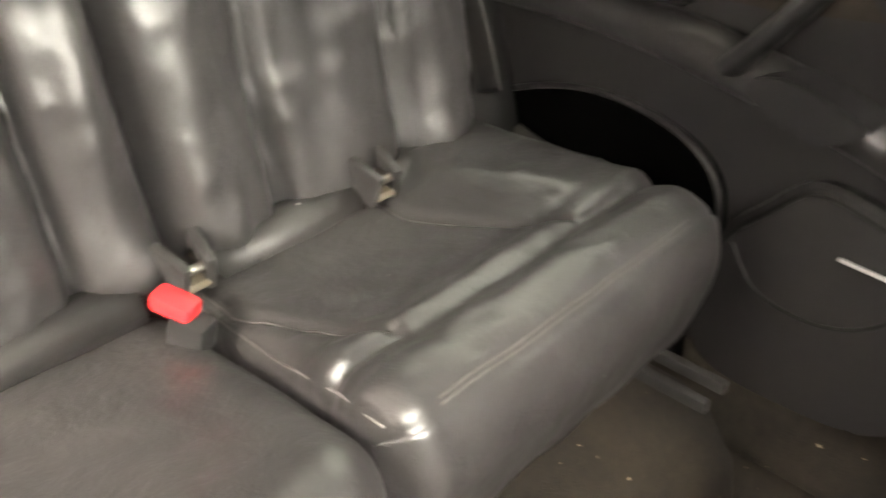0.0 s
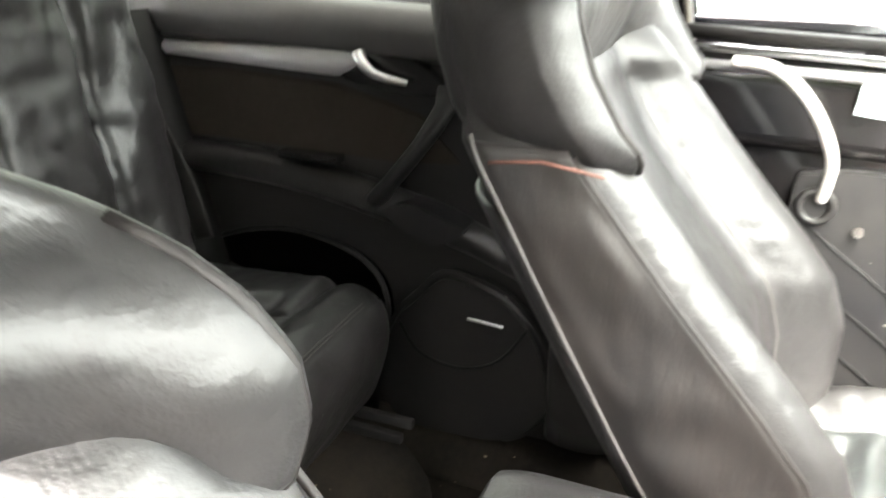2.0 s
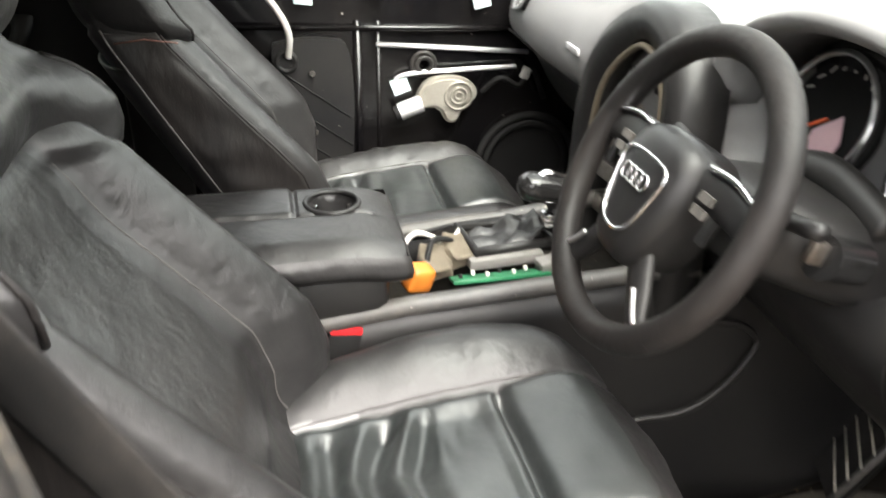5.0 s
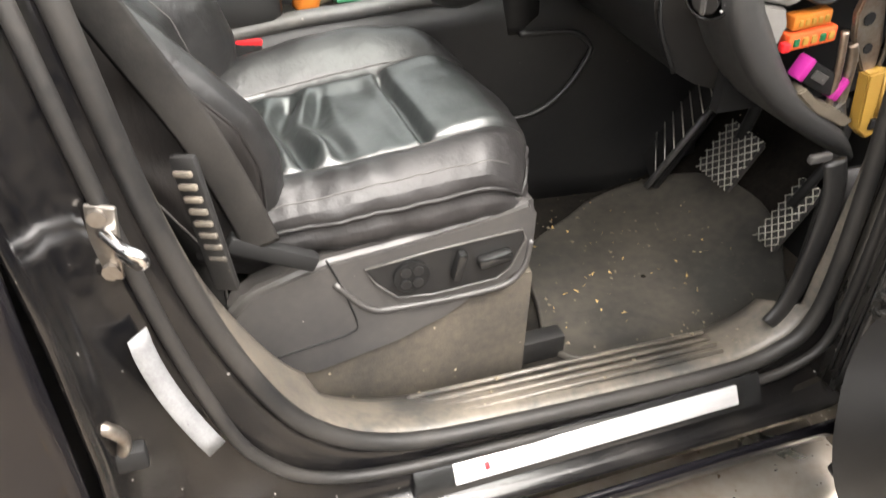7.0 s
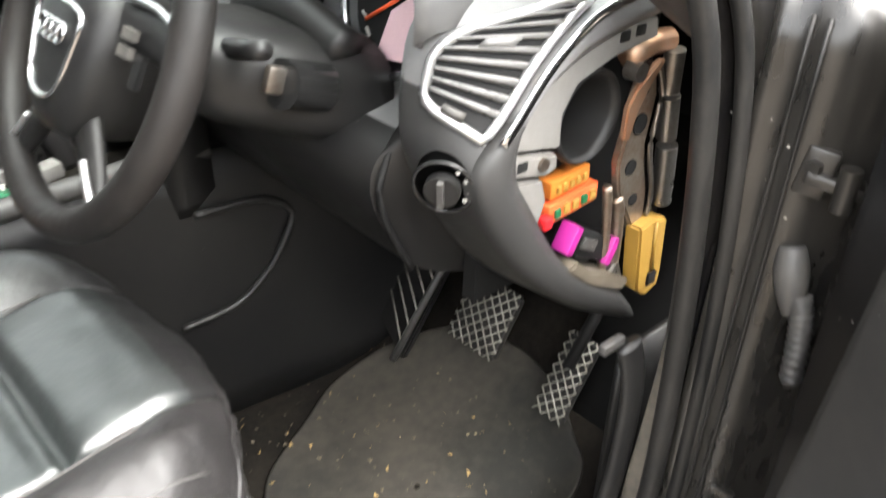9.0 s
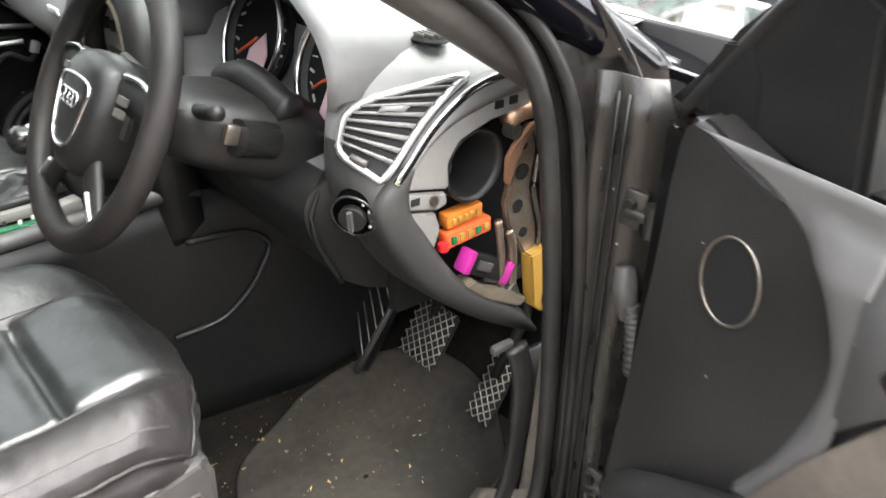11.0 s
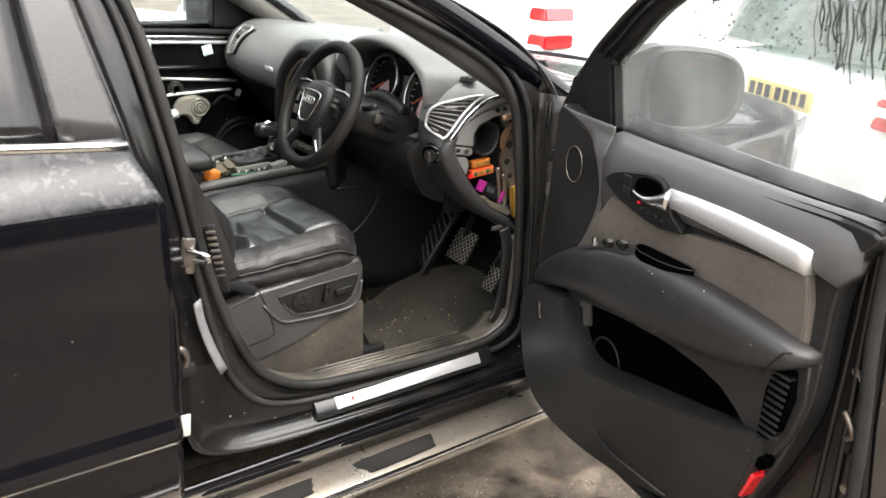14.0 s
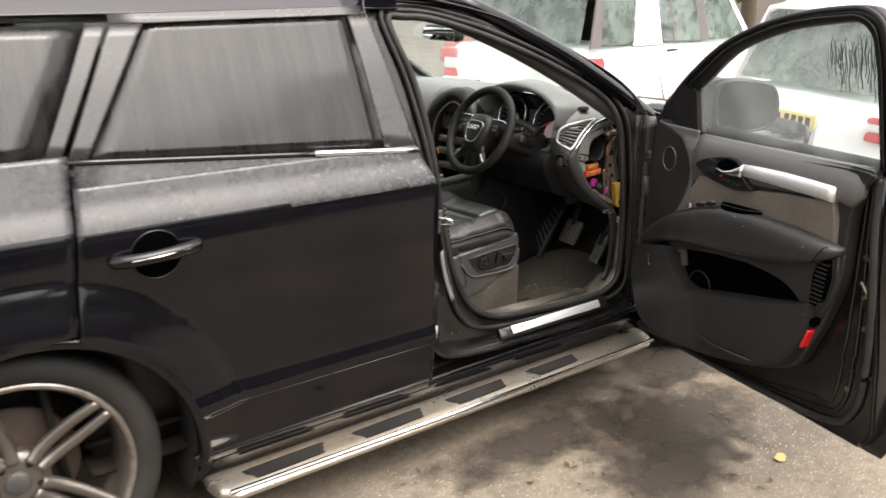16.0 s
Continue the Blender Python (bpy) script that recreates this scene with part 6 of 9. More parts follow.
def outer_cushion(side):
    """A rear outer cushion: sunken insert, raised outer bolster, cross seam, front roll and undercut front."""
    y_in, y_out, r = 0.148, 0.642, 0.055
    yl = lambda x: 0.165 + 0.41 * max(0.0, x - 0.75)
    yr = lambda x: 0.404 + 0.45 * max(0.0, x - 0.736)
    rows = []
    cols = [(y_in, 0.20), (y_in, 0.10), (y_in, 0.04)] + [(y, 0.0) for y in np.linspace(y_in, y_out, 90)] + [(y_out, 0.04), (y_out, 0.10), (y_out, 0.20)]
    for k, (x0, z0) in enumerate(CUSHION):
        row = []
        top = 1 - STEP(0.985, 1.012, x0) if z0 > 0.64 else 0.0
        for y, down in cols:
            x, z = float(x0), float(z0)
            d = min(y - y_in, y_out - y)
            rr = r if y - y_in > y_out - y else 0.035
            c = max(0.0, rr - d) / rr
            fall = 1 - math.sqrt(max(0.0, 1 - c * c))
            z += top * (0.027 * STEP(0.0, 0.08, y - yr(x)) * (1 - STEP(0.83, 0.93, x)) + 0.004 * STEP(0.0, 0.03, yl(x) - y))
            groove = lambda e, w, depth: depth * math.exp(-(e / w) ** 2)
            if x < 0.905:
                z -= top * (groove(y - yr(x), 0.007, 0.011) + groove(y - yl(x), 0.007, 0.009))
            if y > yr(0.9) or y < yl(0.9) + 0.01:
                z -= top * groove(x - 0.905 - 0.05 * abs(y - 0.35), 0.006, 0.008)
            z -= groove(x - 0.998, 0.004, 0.004) * (z > 0.70)
            z += top * (wob((x, y, 0), 9, 0.0035, 4) + wob((x * 1.8, y * 0.8, 1), 30, 0.0022, 2) - 0.010 * math.exp(-((y - 0.31) / 0.09) ** 2 - ((x - 0.78) / 0.09) ** 2))
            x += (1 - top) * (wob((x, y * 1.3, z), 14, 0.004, 7) + wob((y * 2, z, 1), 12, 0.002, 3))
            z -= fall * rr * (0.35 + 0.65 * top)
            x -= fall * (1 - top) * 0.045 + fall * top * 0.02 * STEP(0.90, 0.99, x0)
            row.append((x, side * y, max(0.488, z - down) if down else z))
        rows.append(row)
    ob = loft("cushion", rows, "leather", bench, "creased black leather cushion with sewn insert", caps=False, closed=False)
    for f, x1 in ((yl, 0.90), (yr, 0.90)):
        pts = []
        for x in np.linspace(0.68, x1, 14):
            i = int(np.argmin([abs(q[0][0] - x) + (0 if CUSHION[k][1] > 0.68 else 9) for k, q in enumerate(rows)]))
            j = int(np.argmin([abs(abs(q[1]) - f(x)) for q in rows[i][3:-3]])) + 3
            pts.append((rows[i][j][0], side * f(x), rows[i][j][2] + 0.0015))
        tube("insert_seam", spline(pts, 3), 0.0012, "stitch", ob, segs=5)
    line = [i for i, (x, z) in enumerate(CUSHION) if 0.99 < x < 1.012 and z > 0.71]
    for off in (0, 1):
        i = min(line[0] + off, line[-1])
        tube("front_seam", spline([(q[0] + 0.0012, q[1], q[2] + 0.0012) for q in rows[i][12:82:6]], 4), 0.0012, "stitch", ob, segs=5)
    tube("side_seam", [tuple(np.array(r_[4]) + np.array([0, -side * 0.001, 0.001])) for r_ in rows[8:60:17]], 0.0012, "stitch", ob, segs=5)
    return ob


for side in (1, -1):
    outer_cushion(side)
for yc, hw in ((0.384, 0.214), (0.0, 0.146), (-0.384, 0.214)):
    def cush(p):
        q = np.array(p)
        f = (q[0] + 0.22) / 0.44
        v = q[1] / 0.146
        q[2] += 0.060 * (f - 0.5) - 0.008 * v * v
        if q[2] > -0.02:
            q[2] += wob(q, 10, 0.006, 4) + wob(q, 26, 0.003, 1)
        q[0] += 0.012 * (1 - v * v) * f - (0.55 * max(0.0, 0.02 - q[2]) if f > 0.5 else 0)
        return q
    if not yc:
        pad("cushion", (0.200, hw, 0.112), 0.060, "leather", bench, "creased black leather middle cushion", 30, cush, pose(0.818, yc, 0.612))

    def backf(p, yc=yc, hw=hw):
        q = np.array(p)
        v = q[1] / hw
        if q[0] > 0:
            q[0] += 0.022 * math.exp(-((abs(v) - 0.80) / 0.2) ** 2) - 0.030 * math.exp(-((abs(v) - 0.42) / 0.055) ** 2) + 0.012 * math.exp(-(v / 0.3) ** 2) + wob(q, 9, 0.009, yc) + wob((q[0], q[1] * 2.4, q[2] * 0.6), 13, 0.011, 3) + wob((q[0], q[1] * 0.5, q[2] * 1.5), 24, 0.005, 7) + wob((q[0], q[1], q[2]), 55, 0.0022, 2)
        return q
    pad("backrest", (0.075, hw + 0.012, 0.31), 0.05, "leather", bench, "creased black leather backrest", 52, backf, pose(0.545, yc, 1.0, 0, -9, 0))
    pad("headrest", (0.05, 0.12 if yc else 0.10, 0.075), 0.045, "leather", bench, "", 10, None, pose(0.44, yc, 1.385, 0, -10, 0))
# bar between backrest and cushion
for y0, y1 in ((0.190, 0.375), (-0.60, 0.105), (0.425, 0.60)):
    tube("backrest_flap", [(0.658, y0, 0.714), (0.658, (y0 + y1) / 2, 0.714), (0.658, y1, 0.714)], 0.034, "plastic_door", bench, "smooth grey plastic flap behind the cushion", segs=12, squash=0.75)
# child-seat brackets
for y in (0.138, 0.382):
    br = thing("isofix_bracket", "torn trim and bare metal child-seat bracket", "bracket", "child seat brackets")
    bm = bmesh.new()
    box(bm, (0.685, y, 0.742), (0.05, 0.012, 0.045), 0.004, (0, 20, 10))
    box(bm, (0.685, y + 0.035, 0.742), (0.05, 0.012, 0.045), 0.004, (0, 20, -10))
    part("guide", bm, "plastic", br)
    tube("loop", spline([(0.67, y + 0.002, 0.74), (0.70, y + 0.006, 0.745), (0.70, y + 0.03, 0.745), (0.67, y + 0.033, 0.74)], 4), 0.005, "steel", br)
    bm = bmesh.new()
    box(bm, (0.69, y + 0.018, 0.725), (0.03, 0.03, 0.01), 0.003)
    part("foam", bm, "cardboard", br)
rb = thing("belt_buckle", "bright red belt buckle sunk between rear cushions", "belt buckle", "seat belt buckles", at=(0.74, 0.11, 0.74))
bm = bmesh.new()
box(bm, (0.738, 0.114, 0.744), (0.044, 0.026, 0.020), 0.006, (0, 16, 25))
part("red_button", bm, "red", rb, "bright red release button")
bm = bmesh.new()
box(bm, (0.75, 0.118, 0.716), (0.04, 0.03, 0.04), 0.008, (0, 16, 25))
part("case", bm, "black", rb)
# frame of the bench over the floor
for side in (1, -1):
    heel = [(0.70, 0.30), (1.085, 0.30), (1.070, 0.38), (1.035, 0.435), (0.985, 0.462), (0.70, 0.468)]
    prism("seat_plinth", [((x, side * 0.648, z), (x, side * 0.05, z)) for x, z in heel], "carpet", bench, "dirty carpeted seat plinth", bevel=0.018, segs=3)
for y in (0.595, 0.64, -0.6):
    bm = bmesh.new()
    box(bm, (0.955, y, 0.476), (0.17, 0.014, 0.018), 0.003)
    part("slide_rail", bm, "black", bench)
for x, y, r in ((1.151, 0.764, 0.022), (1.096, 0.74, 0.014), (1.165, -0.6, 0.022)):
    g = thing("floor_grommet", "grey rubber plug in the dusty rear floor", "grommet", "floor plugs")
    bm = bmesh.new()
    cyl(bm, (x, y, 0.308), (x, y, 0.318), r, 24)
    part("rim", bm, "plastic_dusty", g)
    bm = bmesh.new()
    cyl(bm, (x, y, 0.314), (x, y, 0.320), r * 0.3, 14)
    part("hole", bm, "black", g)


# ---- dashboard ----
dash = thing("dashboard", "grey soft-touch dashboard with an end cover missing", "dashboard", at=(2.4, 0, 0.9))
PASS = [(2.86, 1.10), (2.55, 1.135), (2.35, 1.165), (2.24, 1.16), (2.165, 1.115), (2.13, 1.05), (2.13, 1.00), (2.16, 0.955), (2.20, 0.92), (2.25, 0.84), (2.33, 0.77), (2.55, 0.73), (2.86, 0.72)]
DRIV = [(2.86, 1.10), (2.55, 1.13), (2.42, 1.14), (2.36, 1.135), (2.31, 1.10), (2.30, 1.04), (2.27, 0.985), (2.19, 0.955), (2.17, 0.91), (2.20, 0.84), (2.27, 0.77), (2.50, 0.71), (2.86, 0.70)]
PODR = [(2.80, 1.10), (2.55, 1.135), (2.42, 1.148), (2.30, 1.143), (2.235, 1.115), (2.20, 1.08), (2.19, 1.035), (2.188, 0.985), (2.198, 0.945), (2.225, 0.895), (2.275, 0.82), (2.36, 0.745), (2.52, 0.68)]
ENDR = [(2.60, 1.112), (2.50, 1.116), (2.446, 1.115), (2.38, 1.108), (2.335, 1.092), (2.285, 1.055), (2.243, 1.008), (2.206, 0.972), (2.206, 0.935), (2.240, 0.870), (2.30, 0.80), (2.40, 0.72), (2.53, 0.645)]
HOLE = [(2.60, 1.07), (2.50, 1.08), (2.443, 1.078), (2.368, 1.065), (2.32, 1.05), (2.285, 1.03), (2.262, 1.005), (2.252, 0.97), (2.258, 0.94), (2.277, 0.911), (2.325, 0.84), (2.376, 0.787), (2.48, 0.715)]
between = lambda p, q, f: [tuple(np.array(a) * (1 - f) + np.array(b) * f) for a, b in zip(p, q)]
CENT = [(2.86, 1.10), (2.55, 1.14), (2.35, 1.17), (2.24, 1.17), (2.19, 1.14), (2.17, 1.08), (2.17, 1.02), (2.18, 0.96), (2.20, 0.90), (2.21, 0.84), (2.22, 0.78), (2.40, 0.70), (2.86, 0.68)]
stations = [(0.775, PASS, 0.06), (0.755, PASS, 0.02), (0.70, PASS, 0.0), (0.5, PASS, -0.005), (0.30, PASS, 0.0), (0.24, PASS, 0.01), (0.20, CENT, 0.0), (0.0, CENT, 0.0), (-0.12, CENT, 0.0), (-0.155, DRIV, 0.0), (-0.38, DRIV, 0.0), (-0.575, DRIV, 0.0), (-0.592, PODR, 0.006), (-0.605, PODR, 0.0), (-0.63, between(PODR, ENDR, 0.12), 0.0), (-0.655, between(PODR, ENDR, 0.40), 0.0), (-0.676, between(PODR, ENDR, 0.75), 0.0), (-0.688, ENDR, 0.0)]
rings = [[(x + sh, y, z) for x, z in spline(prof, 3)] for y, prof, sh in stations]
K = 20
loft("dash_top", [r[:K + 1] for r in rings[:12]], "softdash_lit", dash, "grey soft-touch dash top, sky sheen painted into its grey", caps=False, closed=False)
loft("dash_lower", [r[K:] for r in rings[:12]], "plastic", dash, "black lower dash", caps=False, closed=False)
# One plastic in two tones: lit upper pod, painted shade below.
loft("dash_pod", [r[:19] for r in rings[12:]], "softdash_lit", dash, "rounded grey outer end of the dash", caps=False, closed=False)
loft("pod_face", [r[18:35] for r in rings[12:]], "pod_shaded", dash, "grey face of the dash end, its shade painted darker", caps=False, closed=False)
loft("pod_underside", [r[34:] for r in rings[12:]], "plastic", dash, caps=False, closed=False)
loft("pod_cheek", [r for r in rings[11:13]], "plastic", dash, "dark inner cheek of the dash end", caps=False, closed=False)
mesh("dash_end_wall", rings[0], [tuple(range(len(rings[0])))], "plastic", dash)
# hood over the instruments
hood = []
for f in np.linspace(0, 1, 21):
    a = math.pi * (1 - f)
    y = -0.375 + 0.255 * math.cos(a)
    zt = 1.085 + 0.150 * math.sin(a) ** 0.75
    hood.append([(2.44, y, min(zt, 1.16)), (2.30, y, zt + 0.004), (2.20, y, zt), (2.185, y, zt - 0.008), (2.20, -0.375 + (y + 0.375) * 0.95, zt - 0.018), (2.31, -0.375 + (y + 0.375) * 0.93, zt - 0.022)])
loft("instrument_hood", hood, "softdash_lit", dash, "curved hood over the instruments", caps=False, closed=False).modifiers.new("t", "SOLIDIFY").thickness = 0.006
# instruments
bm = bmesh.new()
box(bm, (2.335, -0.378, 1.08), (0.02, 0.44, 0.20), 0.01, (0, -12, 0))
cl = part("instrument_panel", bm, "gloss_black", dash, "black instrument panel")
for k, (y, z) in enumerate(((-0.250, 1.072), (-0.488, 1.072))):
    c = Vector((2.30, y, z))
    n = Vector((-0.95, 0, 0.31)).normalized()
    up = Vector((0.31, 0, 0.95)).normalized()
    side_v = Vector((0, 1, 0))
    circ = [tuple(c + 0.088 * (math.cos(a) * side_v + math.sin(a) * up) + n * 0.025) for a in np.linspace(0, 2 * math.pi, 40, endpoint=False)]
    tube("dial_ring", circ, 0.0055, "chrome", cl, "satin chrome dial ring", closed=True, segs=8, up=tuple(n))
    bm = bmesh.new()
    cyl(bm, c + n * -0.004, c + n * 0.008, 0.086, 40)
    part("dial_face", bm, "black", cl)
    bm = bmesh.new()
    for t in range(17):
        a = math.radians(225 - 270 * t / 16)
        q = c + n * 0.0095 + 0.072 * (math.cos(a) * side_v * -1 + math.sin(a) * up)
        m = Matrix.Translation(q) @ Matrix((tuple(n) + (0,), tuple(side_v) + (0,), tuple(up) + (0,), (0, 0, 0, 1))).transposed() @ pose(0, 0, 0, math.degrees(a) - 90) @ Matrix.Diagonal((0.002, 0.0022 if t % 2 else 0.0035, 0.012, 1))
        bmesh.ops.create_cube(bm, size=1.0, matrix=m)
    part("dial_marks", bm, "white_trim", cl, "", False)
    a = math.radians(215)
    tip = c + n * 0.014 + 0.065 * (-math.cos(a) * side_v + math.sin(a) * up)
    tube("needle", [tuple(c + n * 0.014), tuple(tip)], 0.0025, "redorange", cl, "orange-red needle", segs=6)
    # film peeling off the lower part of the dial
    w = [(-0.02, -0.074), (0.035, -0.066), (0.045, -0.02), (0.028, 0.012), (-0.012, -0.02)]
    prism("peeling_film", [(tuple(c + n * 0.017 - u * side_v + v * up), tuple(c + n * 0.0155 - u * side_v + v * up)) for u, v in w], "pink", cl, "pale pink film", bevel=0.0)
# top vent by the pillar
tv = thing("demister_vent", "oval slatted demister vent in the dash top", "air vent")
c = Vector((2.335, -0.615, 1.150))
for k in range(6):
    o = -0.018 + 0.0072 * k
    l = 0.05 * math.sqrt(max(0.05, 1 - (o / 0.023) ** 2))
    bm = bmesh.new()
    box(bm, (c.x + o, c.y, c.z + 0.003), (0.0035, l * 1.7, 0.006), 0.001)
    part("slat", bm, "plastic_dusty", tv)
bm = bmesh.new()
bmesh.ops.create_uvsphere(bm, u_segments=24, v_segments=8, radius=1, matrix=Matrix.Translation(c + Vector((0, 0, -0.003))) @ Matrix.Diagonal((0.027, 0.05, 0.006, 1)))
part("base", bm, "black", tv)


POD_Y, POD_F = (0.605, 0.63, 0.655, 0.676, 0.688), (0.0, 0.12, 0.40, 0.75, 1.0)


def pod_at(y, idx):
    """A place on the rounded outer end of the dash: y off the middle, idx along its outline from the windscreen."""
    f = float(np.interp(y, POD_Y, POD_F))
    a, b = spline(PODR, 12), spline(ENDR, 12)
    q = a * (1 - f) + b * f
    k = idx * 12
    i = int(k)
    x, z = q[i] * (1 - (k - i)) + q[min(i + 1, len(q) - 1)] * (k - i)
    return Vector((float(x), -y, float(z)))


def pod_vent(label):
    """The slatted vent sunk in the rounded end of the dash."""
    v = thing("air_vent", label, "air vent", "dash air vents")

    def at(u, t, h=0.0):
        yl = 0.629 + 0.034 * max(0.0, (t - 0.4) / 0.6) ** 1.8
        y, idx = yl + (0.686 - yl) * float(u), (6.25 + 0.25 * u) * (1 - t) + (4.25 - 0.9 * u) * t
        p = pod_at(y, idx)
        n = (pod_at(y + 0.004, idx) - p).cross(pod_at(y, idx + 0.15) - p).normalized()
        return p + (n if n.x < 0 or n.z > 0.6 else -n) * h
    loop = [at(0, t, 0.004) for t in np.linspace(0.10, 0.80, 9)] + [at(0.06, 0.92, 0.004), at(0.2, 0.985, 0.004)] + [at(u, 1, 0.004) for u in (0.4, 0.7, 0.95)] + [at(1, t, 0.004) for t in np.linspace(0.95, 0.05, 11)] + [at(u, 0, 0.004) for u in (0.95, 0.7, 0.4, 0.2)] + [at(0.05, 0.03, 0.004)]
    tube("chrome_surround", [tuple(p) for p in loop], 0.0052, "satin", v, "satin silver surround", closed=True, segs=10)
    sheet("vent_well", lambda u, t: tuple(at(u, t, 0.0022)), np.linspace(0, 1, 6), np.linspace(0, 1, 14), "black", v)
    for k in range(9):
        t = 0.17 + 0.76 * k / 8
        rows = [[tuple(at(u, t + e, h)) for e, h in ((-0.030, 0.0035), (-0.012, 0.0075), (0.012, 0.0095), (0.022, 0.0060), (0.0, 0.0035))] for u in np.linspace(0.06, 0.94, 6)]
        loft("slat", rows, "vent_slat", v)
    for nm, t, u0, u1, mt in (("slider", 0.60, 0.40, 0.72, "vent_slat"), ("thumbwheel", 0.065, 0.32, 0.62, "plastic_dusty")):
        rows = [[tuple(at(u, t + e, h)) for e, h in ((-0.035, 0.004), (-0.03, 0.0125), (0.03, 0.0125), (0.035, 0.004))] for u in np.linspace(u0, u1, 4)]
        loft(nm, rows, mt, v)
    return v


def side_vent(side, pts, label, lift=0.0):
    """An air vent that wraps round the dash corner; pts: low inner, low outer, high outer, high inner."""
    v = thing("air_vent", label, "air vent", "dash air vents")
    P = [Vector((x, side * y, z)) for x, y, z in pts]
    n = (P[1] - P[0]).cross(P[3] - P[0]).normalized()
    if n.z < 0:
        n = -n
    at = lambda u, t, h=0.0: ((P[0] * float(1 - u) + P[1] * float(u)) * float(1 - t) + (P[3] * float(1 - u) + P[2] * float(u)) * float(t)) + n * (h + lift + 0.012 * math.sin(math.pi * t))
    loop = [at(0, t) for t in np.linspace(0.08, 0.84, 9)] + [at(0.05, 0.93), at(0.16, 0.985)] + [at(u, 1) for u in (0.4, 0.8)] + [at(1, t) for t in np.linspace(1, 0.0, 9)] + [at(u, 0) for u in (0.7, 0.3)] + [at(0.06, 0.015)]
    tube("chrome_surround", [tuple(p + n * 0.003) for p in loop], 0.0085, "satin", v, "satin chrome surround", closed=True, segs=10, squash=0.5, up=tuple(n))
    sheet("vent_well", lambda u, t: tuple(at(u, t, -0.010)), np.linspace(0, 1, 4), np.linspace(0, 1, 8), "black", v, thick=0.006)
    for k in range(9):
        t = 0.12 + 0.82 * k / 8
        tube("slat", [tuple(at(u, t + 0.03 * u, -0.001)) for u in (0.05, 0.5, 0.95)], 0.0050, "vent_slat", v, segs=8, squash=0.45, up=tuple(n))
    bm = bmesh.new()
    q = at(0.5, 0.55, 0.005)
    bmesh.ops.create_cube(bm, size=1, matrix=Matrix.Translation(q) @ n.to_track_quat("Z", "Y").to_matrix().to_4x4() @ Matrix.Diagonal((0.036, 0.015, 0.008, 1)))
    part("slider", bm, "plastic", v)
    bm = bmesh.new()
    q = at(0.5, 0.05, 0.002)
    bmesh.ops.create_cube(bm, size=1, matrix=Matrix.Translation(q) @ n.to_track_quat("Z", "Y").to_matrix().to_4x4() @ Matrix.Diagonal((0.03, 0.014, 0.006, 1)))
    part("thumbwheel", bm, "plastic_dusty", v)
    return v


pod_vent("slatted air vent with silver surround beside the open dash end")
side_vent(1, [(2.126, 0.590, 1.050), (2.137, 0.665, 1.035), (2.205, 0.665, 1.140), (2.198, 0.545, 1.145)], "slatted air vent with chrome surround by the passenger door", 0.010)

# open right end of the dash: ring, brackets, duct, fuses
endc = thing("dash_end", "open dash end with brackets, duct and fuse blocks", "dash end", at=(2.4, -0.7, 0.88))
e3, h3 = spline(ENDR, 4), spline(HOLE, 4)
rings = [[(x, y, z) for x, z in r] for r, y in ((e3, -0.688), (e3 * 0.75 + h3 * 0.25, -0.702), (e3 * 0.35 + h3 * 0.65, -0.706), (h3, -0.700), (h3, -0.665))]
# Lower frame in the shaded tone, upper frame in the lit one.
solid(loft("end_frame", [r[24:] for r in rings], "pod_shaded", endc, "grey rounded end frame", caps=False, closed=False), 0.003)
solid(loft("end_frame_top", [r[:25] for r in rings], "softdash_lit", endc, "grey rounded end frame", caps=False, closed=False), 0.003)
def flat(name, pts, material, parent, y0, y1, bevel=0.003, label=""):
    return prism(name, [((x, y0, z), (x, y1, z)) for x, z in pts], material, parent, label, bevel)


flat("mounting_plate", [(2.458, 1.077), (2.39, 1.086), (2.325, 1.076), (2.276, 1.045), (2.250, 1.008), (2.246, 0.976), (2.320, 0.962), (2.318, 0.999), (2.336, 1.026), (2.393, 1.044), (2.464, 1.052)], "plate_grey", endc, -0.699, -0.690, label="satin grey mounting plate")
flat("clip_bracket", [(2.247, 0.972), (2.316, 0.958), (2.318, 0.940), (2.300, 0.936), (2.252, 0.948)], "plate_grey", endc, -0.700, -0.688)
flat("clip_plate", [(2.252, 0.942), (2.300, 0.932), (2.310, 0.905), (2.300, 0.876), (2.283, 0.885), (2.262, 0.917)], "plate_grey", endc, -0.697, -0.684)
tube("chrome_edge", [(x + 0.002, -0.7015, z + 0.001) for x, z in (e3 * 0.8 + h3 * 0.2)[8:27]], 0.007, "chrome", endc, "satin chrome edge beside the vent", segs=10, squash=0.5, up=(0, 1, 0))
for x, z in ((2.262, 0.958), (2.428, 1.066), (2.402, 1.064)):
    bm = bmesh.new()
    box(bm, (x, -0.698, z), (0.016, 0.006, 0.012), 0.002)
    part("slot", bm, "black", endc)
bm = bmesh.new()
cyl(bm, (2.292, -0.69, 0.953), (2.292, -0.704, 0.953), 0.007, 12)
part("screw", bm, "steel", endc)
# air duct mouth
circ = lambda r, y, cx=2.372, cz=0.980: [(cx + r * math.cos(a), y, cz + r * 1.0 * math.sin(a)) for a in np.linspace(0, 2 * math.pi, 36, endpoint=False)]
solid(loft("air_duct", [circ(0.053, -0.655), circ(0.053, -0.690), circ(0.049, -0.694), circ(0.046, -0.68), circ(0.036, -0.61), circ(0.02, -0.575)], "plastic", endc, "black air duct mouth", caps=False), 0.003)
bm = bmesh.new()
cyl(bm, (2.362, -0.615, 0.955), (2.372, -0.60, 0.96), 0.026, 20)
